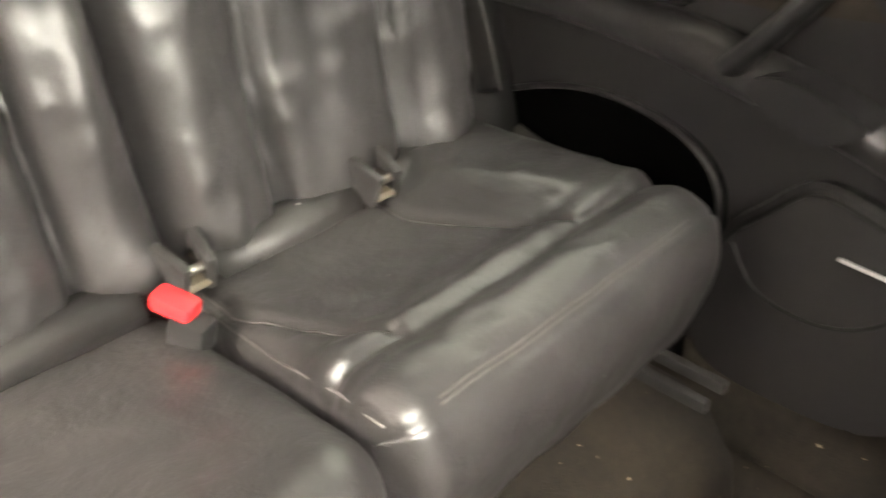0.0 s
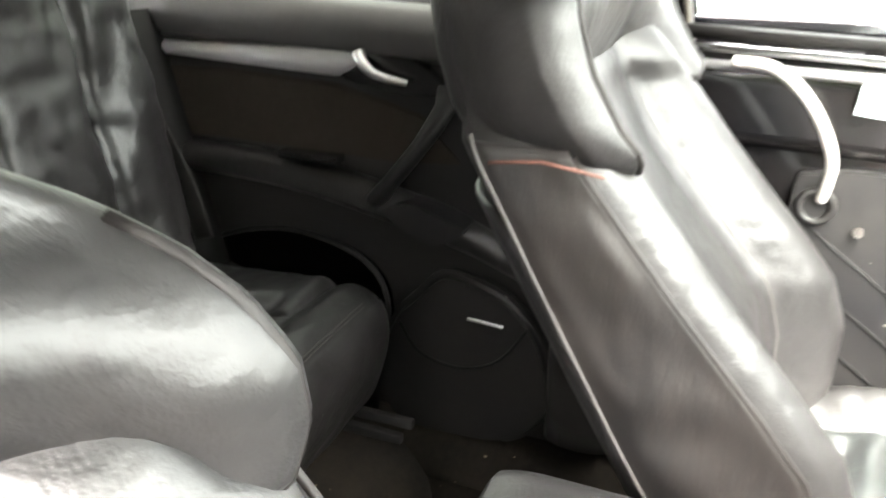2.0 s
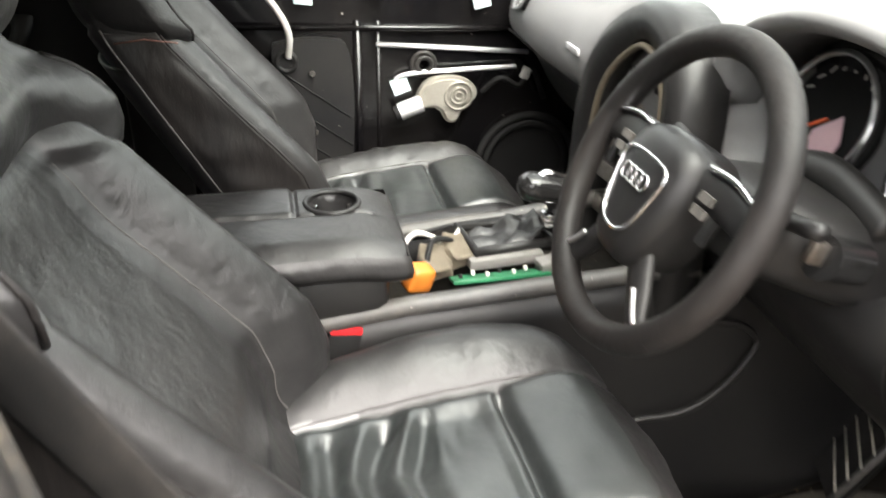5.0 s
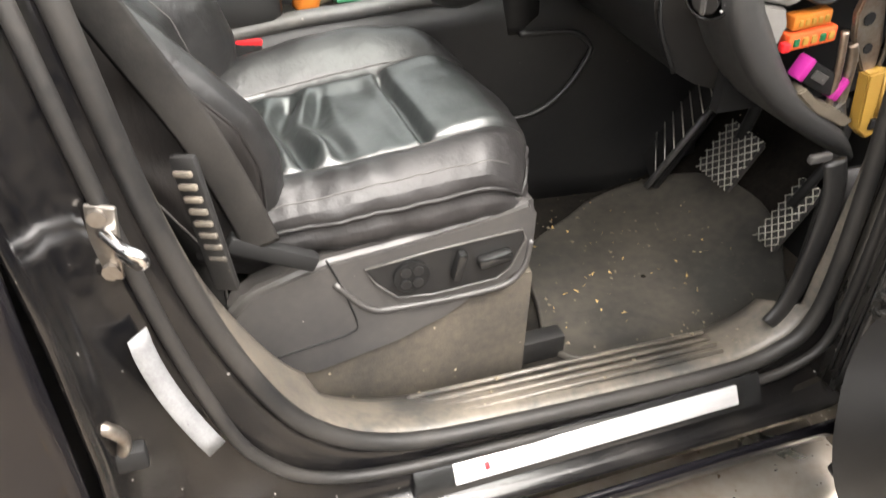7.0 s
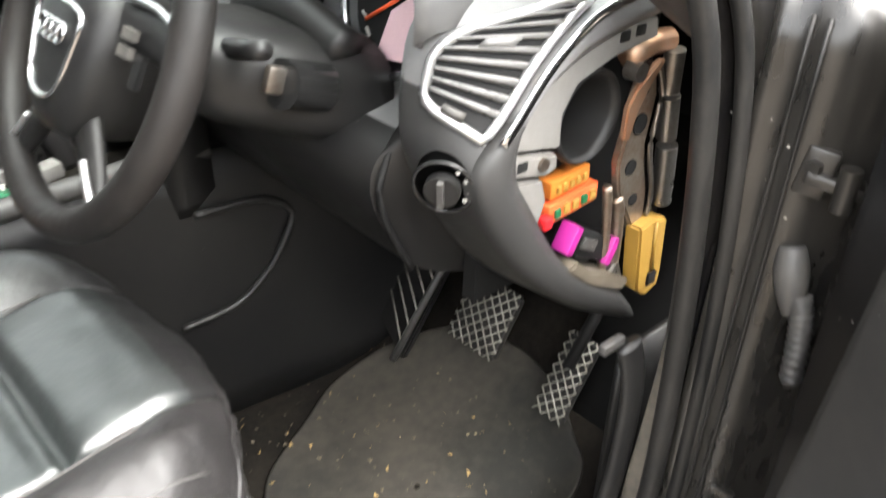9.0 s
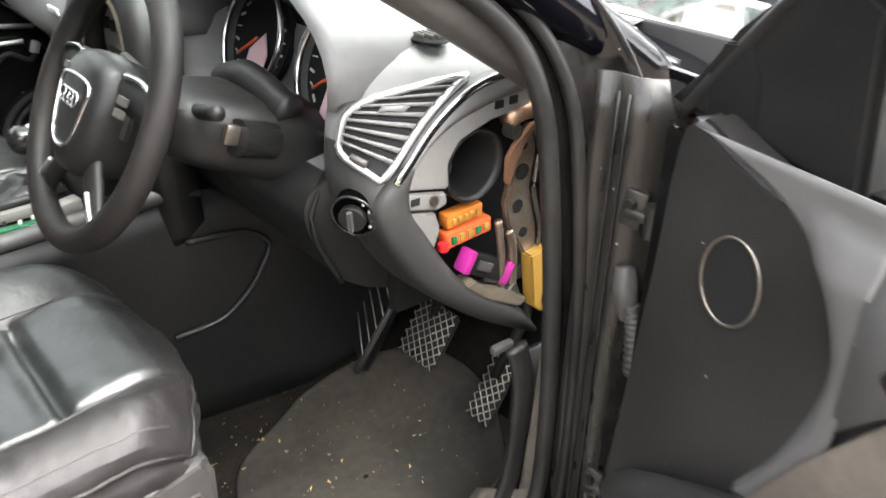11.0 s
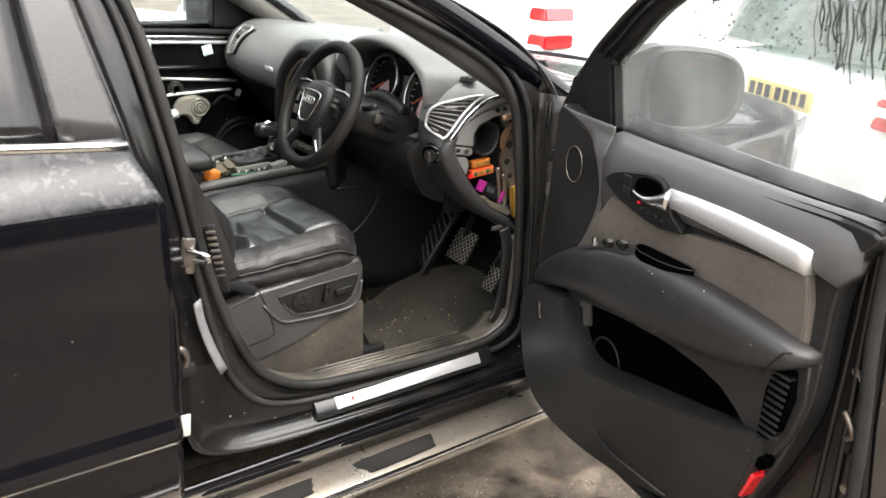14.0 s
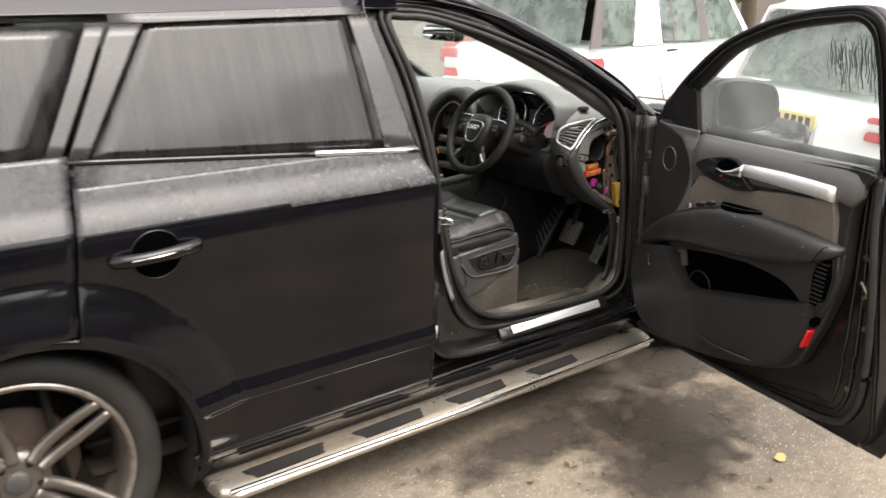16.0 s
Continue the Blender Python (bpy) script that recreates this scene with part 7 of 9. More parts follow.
part("duct_flap", bm, "plastic_dusty", endc)
# hollow behind
bm = bmesh.new()
box(bm, (2.45, -0.60, 0.90), (0.30, 0.02, 0.34), 0.0)
part("cavity_wall", bm, "black", endc)
# steel brackets
sb = flat("steel_bracket", [(2.448, 1.012), (2.470, 1.026), (2.482, 0.985), (2.476, 0.925), (2.496, 0.86), (2.500, 0.825), (2.485, 0.80), (2.462, 0.835), (2.438, 0.872), (2.428, 0.91), (2.436, 0.95), (2.440, 0.985)], "beam", endc, -0.699, -0.686, label="tarnished steel bracket with round holes")
for x, z, r in ((2.456, 0.955, 0.0125), (2.455, 0.995, 0.006), (2.452, 0.902, 0.010), (2.468, 0.855, 0.008)):
    bm = bmesh.new()
    cyl(bm, (x, -0.698, z), (x, -0.7005, z), r, 18)
    part("hole", bm, "black", sb)
tube("bracket_lip", spline([(2.470, -0.700, 1.026), (2.483, -0.704, 0.985), (2.478, -0.704, 0.925), (2.498, -0.704, 0.86), (2.500, -0.702, 0.825)], 5), 0.0035, "steel", sb, segs=6)
flat("copper_strut", [(2.462, 1.030), (2.474, 1.028), (2.452, 1.002), (2.436, 0.975), (2.427, 0.944), (2.417, 0.948), (2.416, 0.985), (2.428, 1.004)], "copper", endc, -0.708, -0.700, bevel=0.002, label="copper-toned strut")
for k, (x0, z0, x1, z1, r) in enumerate(((2.493, 1.035, 2.499, 0.985, 0.012), (2.500, 0.980, 2.512, 0.925, 0.012), (2.514, 0.915, 2.528, 0.835, 0.013))):
    bm = bmesh.new()
    cyl(bm, (x0, -0.704, z0), (x1, -0.702, z1), r, 16)
    part("beam_tube", bm, "steel", endc, "galvanised tube end" if k == 2 else "")
tube("cross_beam", [(2.425, -0.690, 1.036), (2.46, -0.690, 1.044), (2.497, -0.690, 1.042)], 0.014, "copper", endc, "copper-toned cross beam", segs=12)
bm = bmesh.new()
cyl(bm, (2.430, -0.69, 1.022), (2.430, -0.708, 1.022), 0.011, 14)
part("beam_bolt", bm, "steel", endc)
for dx, r in ((0.0, 0.006), (0.022, 0.008)):
    tube("bracket_leg", spline([(2.420 + dx, -0.694, 0.885 - dx), (2.428 + dx, -0.694, 0.845), (2.436 + dx, -0.692, 0.80), (2.440 + dx, -0.690, 0.742)], 5), r, "beam", endc, segs=8)
flat("yellow_bracket", [(2.474, 0.818), (2.500, 0.822), (2.531, 0.815), (2.540, 0.735), (2.538, 0.712), (2.512, 0.704), (2.490, 0.722)], "yellow", endc, -0.715, -0.69, label="yellow steel bracket")
tube("bracket_fold", [(2.505, -0.716, 0.818), (2.515, -0.716, 0.745)], 0.003, "yellow", endc, segs=6)
bm = bmesh.new()
box(bm, (2.516, -0.716, 0.732), (0.016, 0.006, 0.018), 0.001)
part("bracket_hole", bm, "black", endc)
flat("foam_edge", [(2.355, 0.800), (2.40, 0.762), (2.47, 0.725), (2.488, 0.735), (2.44, 0.765), (2.40, 0.782), (2.372, 0.806)], "cardboard", endc, -0.705, -0.67)
flat("steel_foot", [(2.44, 0.755), (2.462, 0.775), (2.48, 0.735), (2.462, 0.728)], "steel", endc, -0.70, -0.68)
# fuse carriers
fz = thing("fuse_carrier", "orange and red fuse carriers with small fuses", "fuse box")
bm = bmesh.new()
box(bm, (2.366, -0.672, 0.903), (0.066, 0.022, 0.022), 0.003, (0, -5, 0))
part("upper_carrier", bm, "orange", fz, "orange fuse carrier")
bm = bmesh.new()
box(bm, (2.373, -0.675, 0.876), (0.084, 0.022, 0.024), 0.003, (0, -5, 0))
part("lower_carrier", bm, "redorange", fz, "red fuse carrier")
for k in range(5):
    bm = bmesh.new()
    box(bm, (2.344 + 0.011 * k, -0.6845, 0.901 + 0.001 * k), (0.006, 0.004, 0.009), 0.001, (0, -5, 0))
    part("fuse", bm, "yellow", fz)
    bm = bmesh.new()
    box(bm, (2.343 + 0.015 * k, -0.6875, 0.8735 + 0.0013 * k), (0.009, 0.004, 0.012), 0.001, (0, -5, 0))
    part("fuse", bm, "pcb" if k in (0, 3) else "yellow", fz)
bm = bmesh.new()
box(bm, (2.322, -0.688, 0.870), (0.014, 0.014, 0.014), 0.003)
part("red_plug", bm, "red", fz)
cn = thing("plug_connector", "black plug with magenta locking levers", "connector")
bm = bmesh.new()
box(bm, (2.405, -0.68, 0.812), (0.088, 0.028, 0.034), 0.004, (0, 28, 0))
part("body", bm, "black", cn)
for x, z in ((2.366, 0.834), (2.444, 0.791)):
    bm = bmesh.new()
    box(bm, (x, -0.688, z), (0.013, 0.026, 0.036), 0.003, (0, 28, 0))
    part("lever", bm, "magenta", cn, "magenta lever")
bm = bmesh.new()
box(bm, (2.398, -0.696, 0.817), (0.03, 0.004, 0.014), 0.001, (0, 28, 0))
part("latch", bm, "plastic_dusty", cn)
tube("wire", spline([(2.40, -0.67, 0.80), (2.42, -0.66, 0.75), (2.46, -0.64, 0.72)], 5), 0.006, "black", cn)
# light switch
ls = thing("light_switch", "round black rotary headlamp switch", "switch")
n = Vector((-0.80, -0.56, -0.22)).normalized()
c = pod_at(0.658, 7.85) + n * 0.004
bm = bmesh.new()
cyl(bm, c - n * 0.012, c + n * 0.006, 0.031, 36)
part("surround", bm, "void", ls)
tube("bezel", [tuple(c + n * 0.007 + 0.030 * (math.cos(a) * n.cross(Vector((0, 0, 1))).normalized() + math.sin(a) * n.cross(Vector((0, 0, 1))).normalized().cross(n))) for a in np.linspace(0, 6.283, 32, endpoint=False)], 0.0022, "gloss_black", ls, closed=True, segs=6, up=tuple(n))
bm = bmesh.new()
cyl(bm, c, c + n * 0.016, 0.018, 28)
part("knob", bm, "plastic", ls)
bm = bmesh.new()
bmesh.ops.create_cube(bm, size=1, matrix=Matrix.Translation(c + n * 0.018) @ n.to_track_quat("Z", "X").to_matrix().to_4x4() @ Matrix.Diagonal((0.030, 0.006, 0.010, 1)))
part("grip", bm, "plastic_dusty", ls)
bm = bmesh.new()
side_v = n.cross(Vector((0, 0, 1))).normalized()
upv = side_v.cross(n)
for a in (2.2, 2.7, 3.2, 3.7):
    q = c + n * 0.007 + 0.025 * (math.cos(a) * side_v + math.sin(a) * upv)
    bmesh.ops.create_cube(bm, size=0.003, matrix=Matrix.Translation(q))
part("symbol", bm, "white_trim", ls)

# glovebox lid line, passenger badge plate
tube("glovebox_joint", spline([(2.128, 0.70, 0.985), (2.152, 0.45, 0.965), (2.152, 0.30, 0.968), (2.16, 0.262, 0.94)], 6), 0.0028, "black", dash, segs=6)
bm = bmesh.new()
box(bm, (2.127, 0.285, 1.042), (0.006, 0.06, 0.014), 0.002, (0, -8, 0))
part("badge_plate", bm, "alu", dash, "plain bright badge plate")

# centre stack with the radio missing
stack = thing("centre_stack", "gutted centre stack, radio missing, foam and metal showing", "centre console", at=(2.15, 0.05, 0.9))
out = [(0.235, 0.70), (0.245, 0.85), (0.225, 1.0), (0.18, 1.10), (0.05, 1.172), (-0.06, 1.165), (-0.13, 1.10), (-0.155, 1.0), (-0.16, 0.85), (-0.15, 0.70)]
inn = [(0.165, 0.72), (0.175, 0.85), (0.155, 0.98), (0.115, 1.06), (0.03, 1.125), (-0.04, 1.12), (-0.09, 1.07), (-0.105, 0.98), (-0.11, 0.85), (-0.10, 0.72)]
xs = lambda z: 2.175 - 0.10 * max(0, 0.9 - z) - 0.03 * math.sin((z - 0.7) * 6)
o2, i2 = spline(out, 5), spline(inn, 5)
rings = [[(xs(z) + d, y, z) for y, z in r] for r, d in ((o2, 0.05), (o2, -0.01), (o2 * 0.6 + i2 * 0.4, -0.03), (i2, -0.022), (i2, 0.05))]
solid(loft("stack_frame", rings, "plastic", stack, "dark plastic stack frame", caps=False, closed=False), 0.004)
tube("foam_seal", [(xs(z) - 0.020, y, z) for y, z in i2 * 0.93 + np.array([0.0022, 0.064])], 0.006, "cardboard", stack, "brown foam seal", segs=8)
bm = bmesh.new()
box(bm, (2.24, 0.03, 0.92), (0.04, 0.25, 0.46), 0.0)
part("cavity", bm, "black", stack)
for z, y, sx, sy, mt in ((1.05, 0.03, 0.02, 0.16, "black"), (0.985, 0.06, 0.05, 0.12, "steel"), (0.93, 0.03, 0.06, 0.17, "steel"), (0.87, 0.05, 0.07, 0.15, "steel"), (0.80, 0.03, 0.06, 0.18, "steel")):
    bm = bmesh.new()
    box(bm, (2.195 - 0.03 * (z < 0.95), y, z), (sx, sy, 0.03), 0.003, (0, 10, 6))
    for k in range(5):
        box(bm, (2.165 - 0.03 * (z < 0.95), y - sy * 0.4 + sy * 0.2 * k, z), (0.012, 0.012, 0.02), 0.002)
    part("metal_tray", bm, mt, stack, "bare metal tray")

# ---- steering wheel and column ----
SW_C, SW_N, SW_U = Vector((1.985, -0.376, 1.052)), Vector((-0.9, 0, 0.436)), Vector((0.436, 0, 0.9))
SW_R = Vector((0, -1, 0))
sp = lambda a, b, h=0.0: tuple(SW_C + float(a) * SW_R + float(b) * SW_U + float(h) * SW_N)
sw = thing("steering_wheel", "black leather steering wheel with chrome-edged hub", "steering wheel", at=tuple(SW_C))
R = 0.180
tube("rim", [sp(R * math.cos(a), R * math.sin(a)) for a in np.linspace(0, 2 * math.pi, 72, endpoint=False)], 0.0185, "leather_side", sw, "worn leather rim", closed=True, segs=14, up=tuple(SW_N))
hubp = spline([(-0.062, 0.05), (-0.03, 0.068), (0.03, 0.068), (0.062, 0.05), (0.072, 0.0), (0.058, -0.06), (0.03, -0.092), (-0.03, -0.092), (-0.058, -0.06), (-0.072, 0.0)], 5, True)
rings = [[sp(a * k, b * k, h) for a, b in hubp] for k, h in ((0.92, -0.05), (1.0, -0.01), (1.0, 0.008), (0.94, 0.022), (0.75, 0.032), (0.4, 0.036), (0.02, 0.037))]
loft("airbag_hub", rings, "plastic", sw, "smooth black airbag hub")
badge = spline([(-0.046, 0.030), (0.0, 0.036), (0.046, 0.030), (0.046, 0.0), (0.03, -0.045), (0.0, -0.056), (-0.03, -0.045), (-0.046, 0.0)], 5, True)
tube("hub_trim", [sp(a, b - 0.005, 0.034) for a, b in badge], 0.0028, "chrome", sw, "chrome hub outline", closed=True, segs=8, up=tuple(SW_N))
for k in range(4):
    tube("badge_ring", [sp(-0.021 + 0.014 * k + 0.0095 * math.cos(a), 0.002 + 0.0095 * math.sin(a), 0.038) for a in np.linspace(0, 2 * math.pi, 20, endpoint=False)], 0.0018, "chrome", sw, closed=True, segs=6, up=tuple(SW_N))
for s in (-1, 1):
    up_sp = [sp(s * 0.055, 0.03, 0.0), sp(s * 0.11, 0.035, -0.005), sp(s * R * 0.985, 0.025, -0.004)]
    tube("spoke", spline(up_sp, 5), np.linspace(0.030, 0.018, 11), "plastic", sw, segs=10, squash=0.4, up=tuple(SW_N))
    tube("spoke_trim", spline([sp(s * 0.07, 0.055, 0.008), sp(s * 0.115, 0.057, 0.004), sp(s * R * 0.95, 0.045, 0.004)], 5), 0.004, "chrome", sw, segs=8)
    lo = [sp(s * 0.04, -0.07, 0.0), sp(s * 0.075, -0.115, -0.004), sp(s * 0.10, -R * 0.83, -0.004)]
    tube("spoke", spline(lo, 5), np.linspace(0.022, 0.014, 11), "plastic", sw, segs=10, squash=0.5, up=tuple(SW_N))
    tube("spoke_trim", spline([sp(s * 0.072, -0.10, 0.010), sp(s * 0.090, -0.120, 0.008), sp(s * 0.105, -R * 0.74, 0.006)], 5), 0.0035, "satin", sw, segs=8)
    bm = bmesh.new()
    for db in (0.028, 0.012):
        q = Vector(sp(s * 0.098, db, 0.012))
        bmesh.ops.create_cube(bm, size=1, matrix=Matrix.Translation(q) @ SW_N.to_track_quat("Z", "Y").to_matrix().to_4x4() @ Matrix.Diagonal((0.022, 0.010, 0.006, 1)))
    part("thumb_switch", bm, "plastic_dusty", sw)
    bm = bmesh.new()
    q = Vector(sp(s * 0.118, 0.0, 0.006))
    bmesh.ops.create_cube(bm, size=1, matrix=Matrix.Translation(q) @ SW_N.to_track_quat("Z", "Y").to_matrix().to_4x4() @ Matrix.Diagonal((0.014, 0.03, 0.006, 1)))
    part("shift_button", bm, "gloss_black", sw)
for f in (-0.6, -0.75):
    tube("rim_stitch", [sp((R + 0.0) * math.cos(f) + 0.0172 * math.cos(b) * math.cos(f), R * math.sin(f) + 0.0172 * math.cos(b) * math.sin(f), 0.0172 * math.sin(b)) for b in np.linspace(0, 2 * math.pi, 14, endpoint=False)], 0.0014, "stitch", sw, closed=True, segs=5)
col = thing("steering_column", "black plastic steering column shroud with ignition switch", "steering column", at=(2.1, -0.4, 1.0))
rings = []
for f, wy, h in ((0, 0.07, 0.05), (0.15, 0.088, 0.062), (0.5, 0.105, 0.072), (0.85, 0.118, 0.08), (1, 0.122, 0.085)):
    c = Vector((2.04, -0.395, 1.03)) * (1 - f) + Vector((2.25, -0.395, 0.965)) * f
    rings.append([tuple(c + Vector((0, wy * math.copysign(abs(math.cos(a)) ** 0.6, math.cos(a)), h * math.copysign(abs(math.sin(a)) ** 0.6, math.sin(a)) * 0.85))) for a in np.linspace(0, 2 * math.pi, 28, endpoint=False)])
loft("shroud", rings, "plastic", col)
bm = bmesh.new()
cyl(bm, (2.17, -0.495, 1.000), (2.115, -0.505, 1.018), 0.026, 24)
ig = part("ignition_switch", bm, "gloss_black", col)
bm = bmesh.new()
box(bm, (2.108, -0.505, 1.024), (0.022, 0.012, 0.028), 0.004, (0, 20, 0))
part("ignition_knob", bm, "steel", ig, "chrome ignition knob")
tube("stalk", [(2.08, -0.46, 1.05), (2.08, -0.51, 1.06), (2.075, -0.545, 1.07)], 0.010, "plastic", col, segs=10)
tube("stalk", [(2.08, -0.33, 1.05), (2.08, -0.27, 1.06), (2.075, -0.235, 1.07)], 0.010, "plastic", col, segs=10)
tube("shroud_hood", spline([(2.20, -0.30, 1.035), (2.195, -0.395, 1.062), (2.20, -0.50, 1.035)], 8), 0.022, "plastic", col, segs=10)

# knee panel under the dash
tube("knee_joint", spline([(2.20, -0.58, 0.97), (2.175, -0.585, 0.90), (2.22, -0.585, 0.80)], 5), 0.004, "black", dash, segs=6)

# ---- centre console ----
cons = thing("centre_console", "black centre console, trim removed, electronics exposed", "centre console", at=(1.8, 0, 0.31))
def cons_half(x):
    return float(np.interp(x, (1.2, 1.7, 2.0, 2.3, 2.6), (0.125, 0.12, 0.125, 0.16, 0.20)))
def cons_top(x):
    return float(np.interp(x, (1.2, 1.55, 1.72, 1.76, 2.05, 2.15, 2.4, 2.6), (0.70, 0.74, 0.765, 0.765, 0.785, 0.80, 0.78, 0.75)))
for s in (-1, 1):
    sheet("console_side", lambda x, v: (x, s * (cons_half(x) + 0.02 * (1 - v)), 0.30 + (cons_top(x) - 0.30) * v), np.linspace(1.2, 2.6, 16), np.linspace(0, 1, 8), "plastic", cons, "black plastic console side", thick=0.012)
    tube("console_rail", [(x, s * cons_half(x), cons_top(x)) for x in np.linspace(1.2, 2.2, 14)], 0.016, "plastic_dusty", cons, segs=10)
    tube("knee_pad_edge", spline([(2.16, s * 0.165, 0.705), (2.27, s * 0.172, 0.700), (2.315, s * 0.178, 0.665), (2.297, s * 0.184, 0.625), (2.259, s * 0.184, 0.575), (2.203, s * 0.178, 0.533), (2.114, s * 0.168, 0.520)], 6), 0.006, "plastic_door", cons, segs=8)
bm = bmesh.new()
box(bm, (1.90, 0, 0.70), (1.3, 0.22, 0.02), 0.0)
part("tunnel", bm, "carpet", cons, "dirty tunnel floor")
CUP = (1.640, 0.018)


def arm_top(u, v):
    x = 1.375 + 0.36 * u
    y = -0.14 + 0.245 * v
    z = 0.884 - 0.9 * max(0, x - 1.66) ** 2 * 4 - 6.0 * max(0, abs(y + 0.018) - 0.085) ** 2 * 2
    z -= 5.0 * max(0, 1.41 - x) ** 2
    r = math.hypot(x - CUP[0], y - CUP[1])
    z -= 0.050 * (1 - max(0.0, min(1.0, (r - 0.037) / 0.006)))
    z -= 0.007 * math.exp(-((x - 1.580) / 0.0035) ** 2) * (y > -0.02) + 0.007 * math.exp(-((y + 0.020) / 0.0035) ** 2) * (x < 1.70)
    return (x, y, z + wob((x, y, 0), 12, 0.0016) + (0.004 if x < 1.58 and y > -0.02 else 0))


arm = sheet("armrest", arm_top, np.linspace(0, 1, 110), np.linspace(0, 1, 80), "leather", cons, "scuffed black leather centre armrest")
loop = [(u, 0.0) for u in np.linspace(0, 1, 26)] + [(1.0, v) for v in np.linspace(0.04, 1, 20)] + [(u, 1.0) for u in np.linspace(0.96, 0, 26)] + [(0.0, v) for v in np.linspace(0.95, 0.05, 16)]
rings = []
for dz, g in ((0.0, 0.0), (-0.008, 0.006), (-0.022, 0.010), (-0.034, 0.007), (-0.042, -0.004)):
    ring = []
    for u, v in loop:
        x, y, z = arm_top(u, v)
        d = Vector((x - 1.555, (y + 0.018) * 1.4, 0)).normalized()
        ring.append((x + d.x * g, y + d.y * g, max(z, 0.862) + dz))
    rings.append(ring)
loft("armrest_edge", rings, "leather", arm, "rounded leather edge", caps=False)
bm = bmesh.new()
box(bm, (1.545, -0.018, 0.79), (0.33, 0.225, 0.085), 0.02)
part("armrest_box", bm, "plastic", arm)
tube("cup_holder", [(CUP[0] + 0.042 * math.cos(a), CUP[1] + 0.042 * math.sin(a), 0.884) for a in np.linspace(0, 2 * math.pi, 36, endpoint=False)], 0.004, "plastic", arm, "black cup holder ring", closed=True, segs=8, up=(0, 0, 1))
for a in (0.5, 2.4):
    bm = bmesh.new()
    box(bm, (CUP[0] + 0.034 * math.cos(a), CUP[1] + 0.034 * math.sin(a), 0.866), (0.010, 0.010, 0.012), 0.003, (0, 0, math.degrees(a)))
    part("grip_tab", bm, "chrome", arm)
# gear lever
gear = thing("gear_lever", "chrome-topped black gear lever with torn gaiter", "gear lever", at=(2.02, 0.0, 0.77))
tube("lever", spline([(2.05, 0.0, 0.76), (2.03, 0.0, 0.82), (2.01, -0.002, 0.865)], 5), 0.02, "leather", gear, segs=12)
pad("knob", (0.046, 0.026, 0.024), 0.022, "gloss_black", gear, "glossy black knob", 10, None, pose(1.985, -0.005, 0.892, 0, 10, 0))
tube("knob_trim", [(1.945, -0.005, 0.895), (1.985, -0.005, 0.918), (2.025, -0.005, 0.905)], 0.008, "chrome", gear, "chrome knob top", segs=8)
bm = bmesh.new()
box(bm, (1.995, -0.012, 0.84), (0.03, 0.03, 0.028), 0.008)
part("collar", bm, "chrome", gear)
bm = bmesh.new()
box(bm, (2.033, 0.0, 0.895), (0.014, 0.02, 0.03), 0.004)
part("button", bm, "orange", gear, "orange release tag")
frm = [(1.86, 0.075), (2.0, 0.085), (2.01, -0.005), (1.87, -0.02)]
tube("gaiter_frame", [(x, y, 0.792) for x, y in frm], 0.009, "plastic", gear, "black gaiter frame", closed=True, segs=8)
sheet("gaiter", lambda u, v: (1.87 + 0.13 * u, -0.01 + 0.09 * v, 0.785 + 0.03 * u * u + wob((u, v, 0), 4, 0.02, 2)), np.linspace(0, 1, 14), np.linspace(0, 1, 12), "leather", gear, "crumpled gaiter", thick=0.004)
# exposed electronics
pcb = thing("circuit_board", "bare green circuit board in the console", "circuit board")
bm = bmesh.new()
box(bm, (1.895, -0.075, 0.775), (0.16, 0.04, 0.006), 0.001, (-18, 0, 0))
part("board", bm, "pcb", pcb)
for k in range(7):
    bm = bmesh.new()
    box(bm, (1.83 + 0.022 * k, -0.074 + 0.008 * (k % 2), 0.781), (0.006, 0.005, 0.008), 0.001, (-18, 0, 0))
    part("component", bm, "white_trim" if k % 3 else "black", pcb)
clips = thing("orange_plug", "orange plastic plug hanging in the console", "connector")
pad("plug", (0.022, 0.018, 0.022), 0.008, "orange", clips, n=6, m=pose(1.765, -0.055, 0.775, 10, 15, 20))
foam = thing("foam_block", "torn beige foam block in the console", "foam", "foam pieces")
pad("block", (0.026, 0.034, 0.018), 0.008, "cardboard", foam, n=8, fn=lambda p: np.array(p) + wob(p, 30, 0.01), m=pose(1.80, -0.015, 0.775))
foam2 = copy_thing(foam, pose(0.045, 0.03, 0.002))
wt = thing("white_bracket", "pale plastic bracket beside the circuit board", "bracket", "console brackets")
bm = bmesh.new()
box(bm, (1.92, -0.02, 0.775), (0.13, 0.025, 0.02), 0.004, (0, 0, 4))
box(bm, (1.99, -0.065, 0.785), (0.06, 0.03, 0.022), 0.004, (0, -6, 8))
part("bracket", bm, "plate_grey", wt)
wr = thing("loose_wires", "loose black and white wires in the console", "wires")
tube("wire", spline([(1.74, 0.02, 0.77), (1.78, 0.05, 0.80), (1.83, 0.03, 0.79), (1.86, 0.06, 0.795)], 8), 0.005, "white_trim", wr, segs=6)
tube("wire", spline([(1.78, -0.04, 0.78), (1.80, 0.0, 0.81), (1.84, 0.03, 0.79), (1.80, 0.06, 0.77)], 8), 0.005, "black", wr, segs=6)
tube("wire", spline([(1.75, 0.08, 0.77), (1.86, 0.10, 0.785), (2.0, 0.10, 0.79), (2.06, 0.07, 0.80)], 8), 0.004, "black", wr, segs=6)

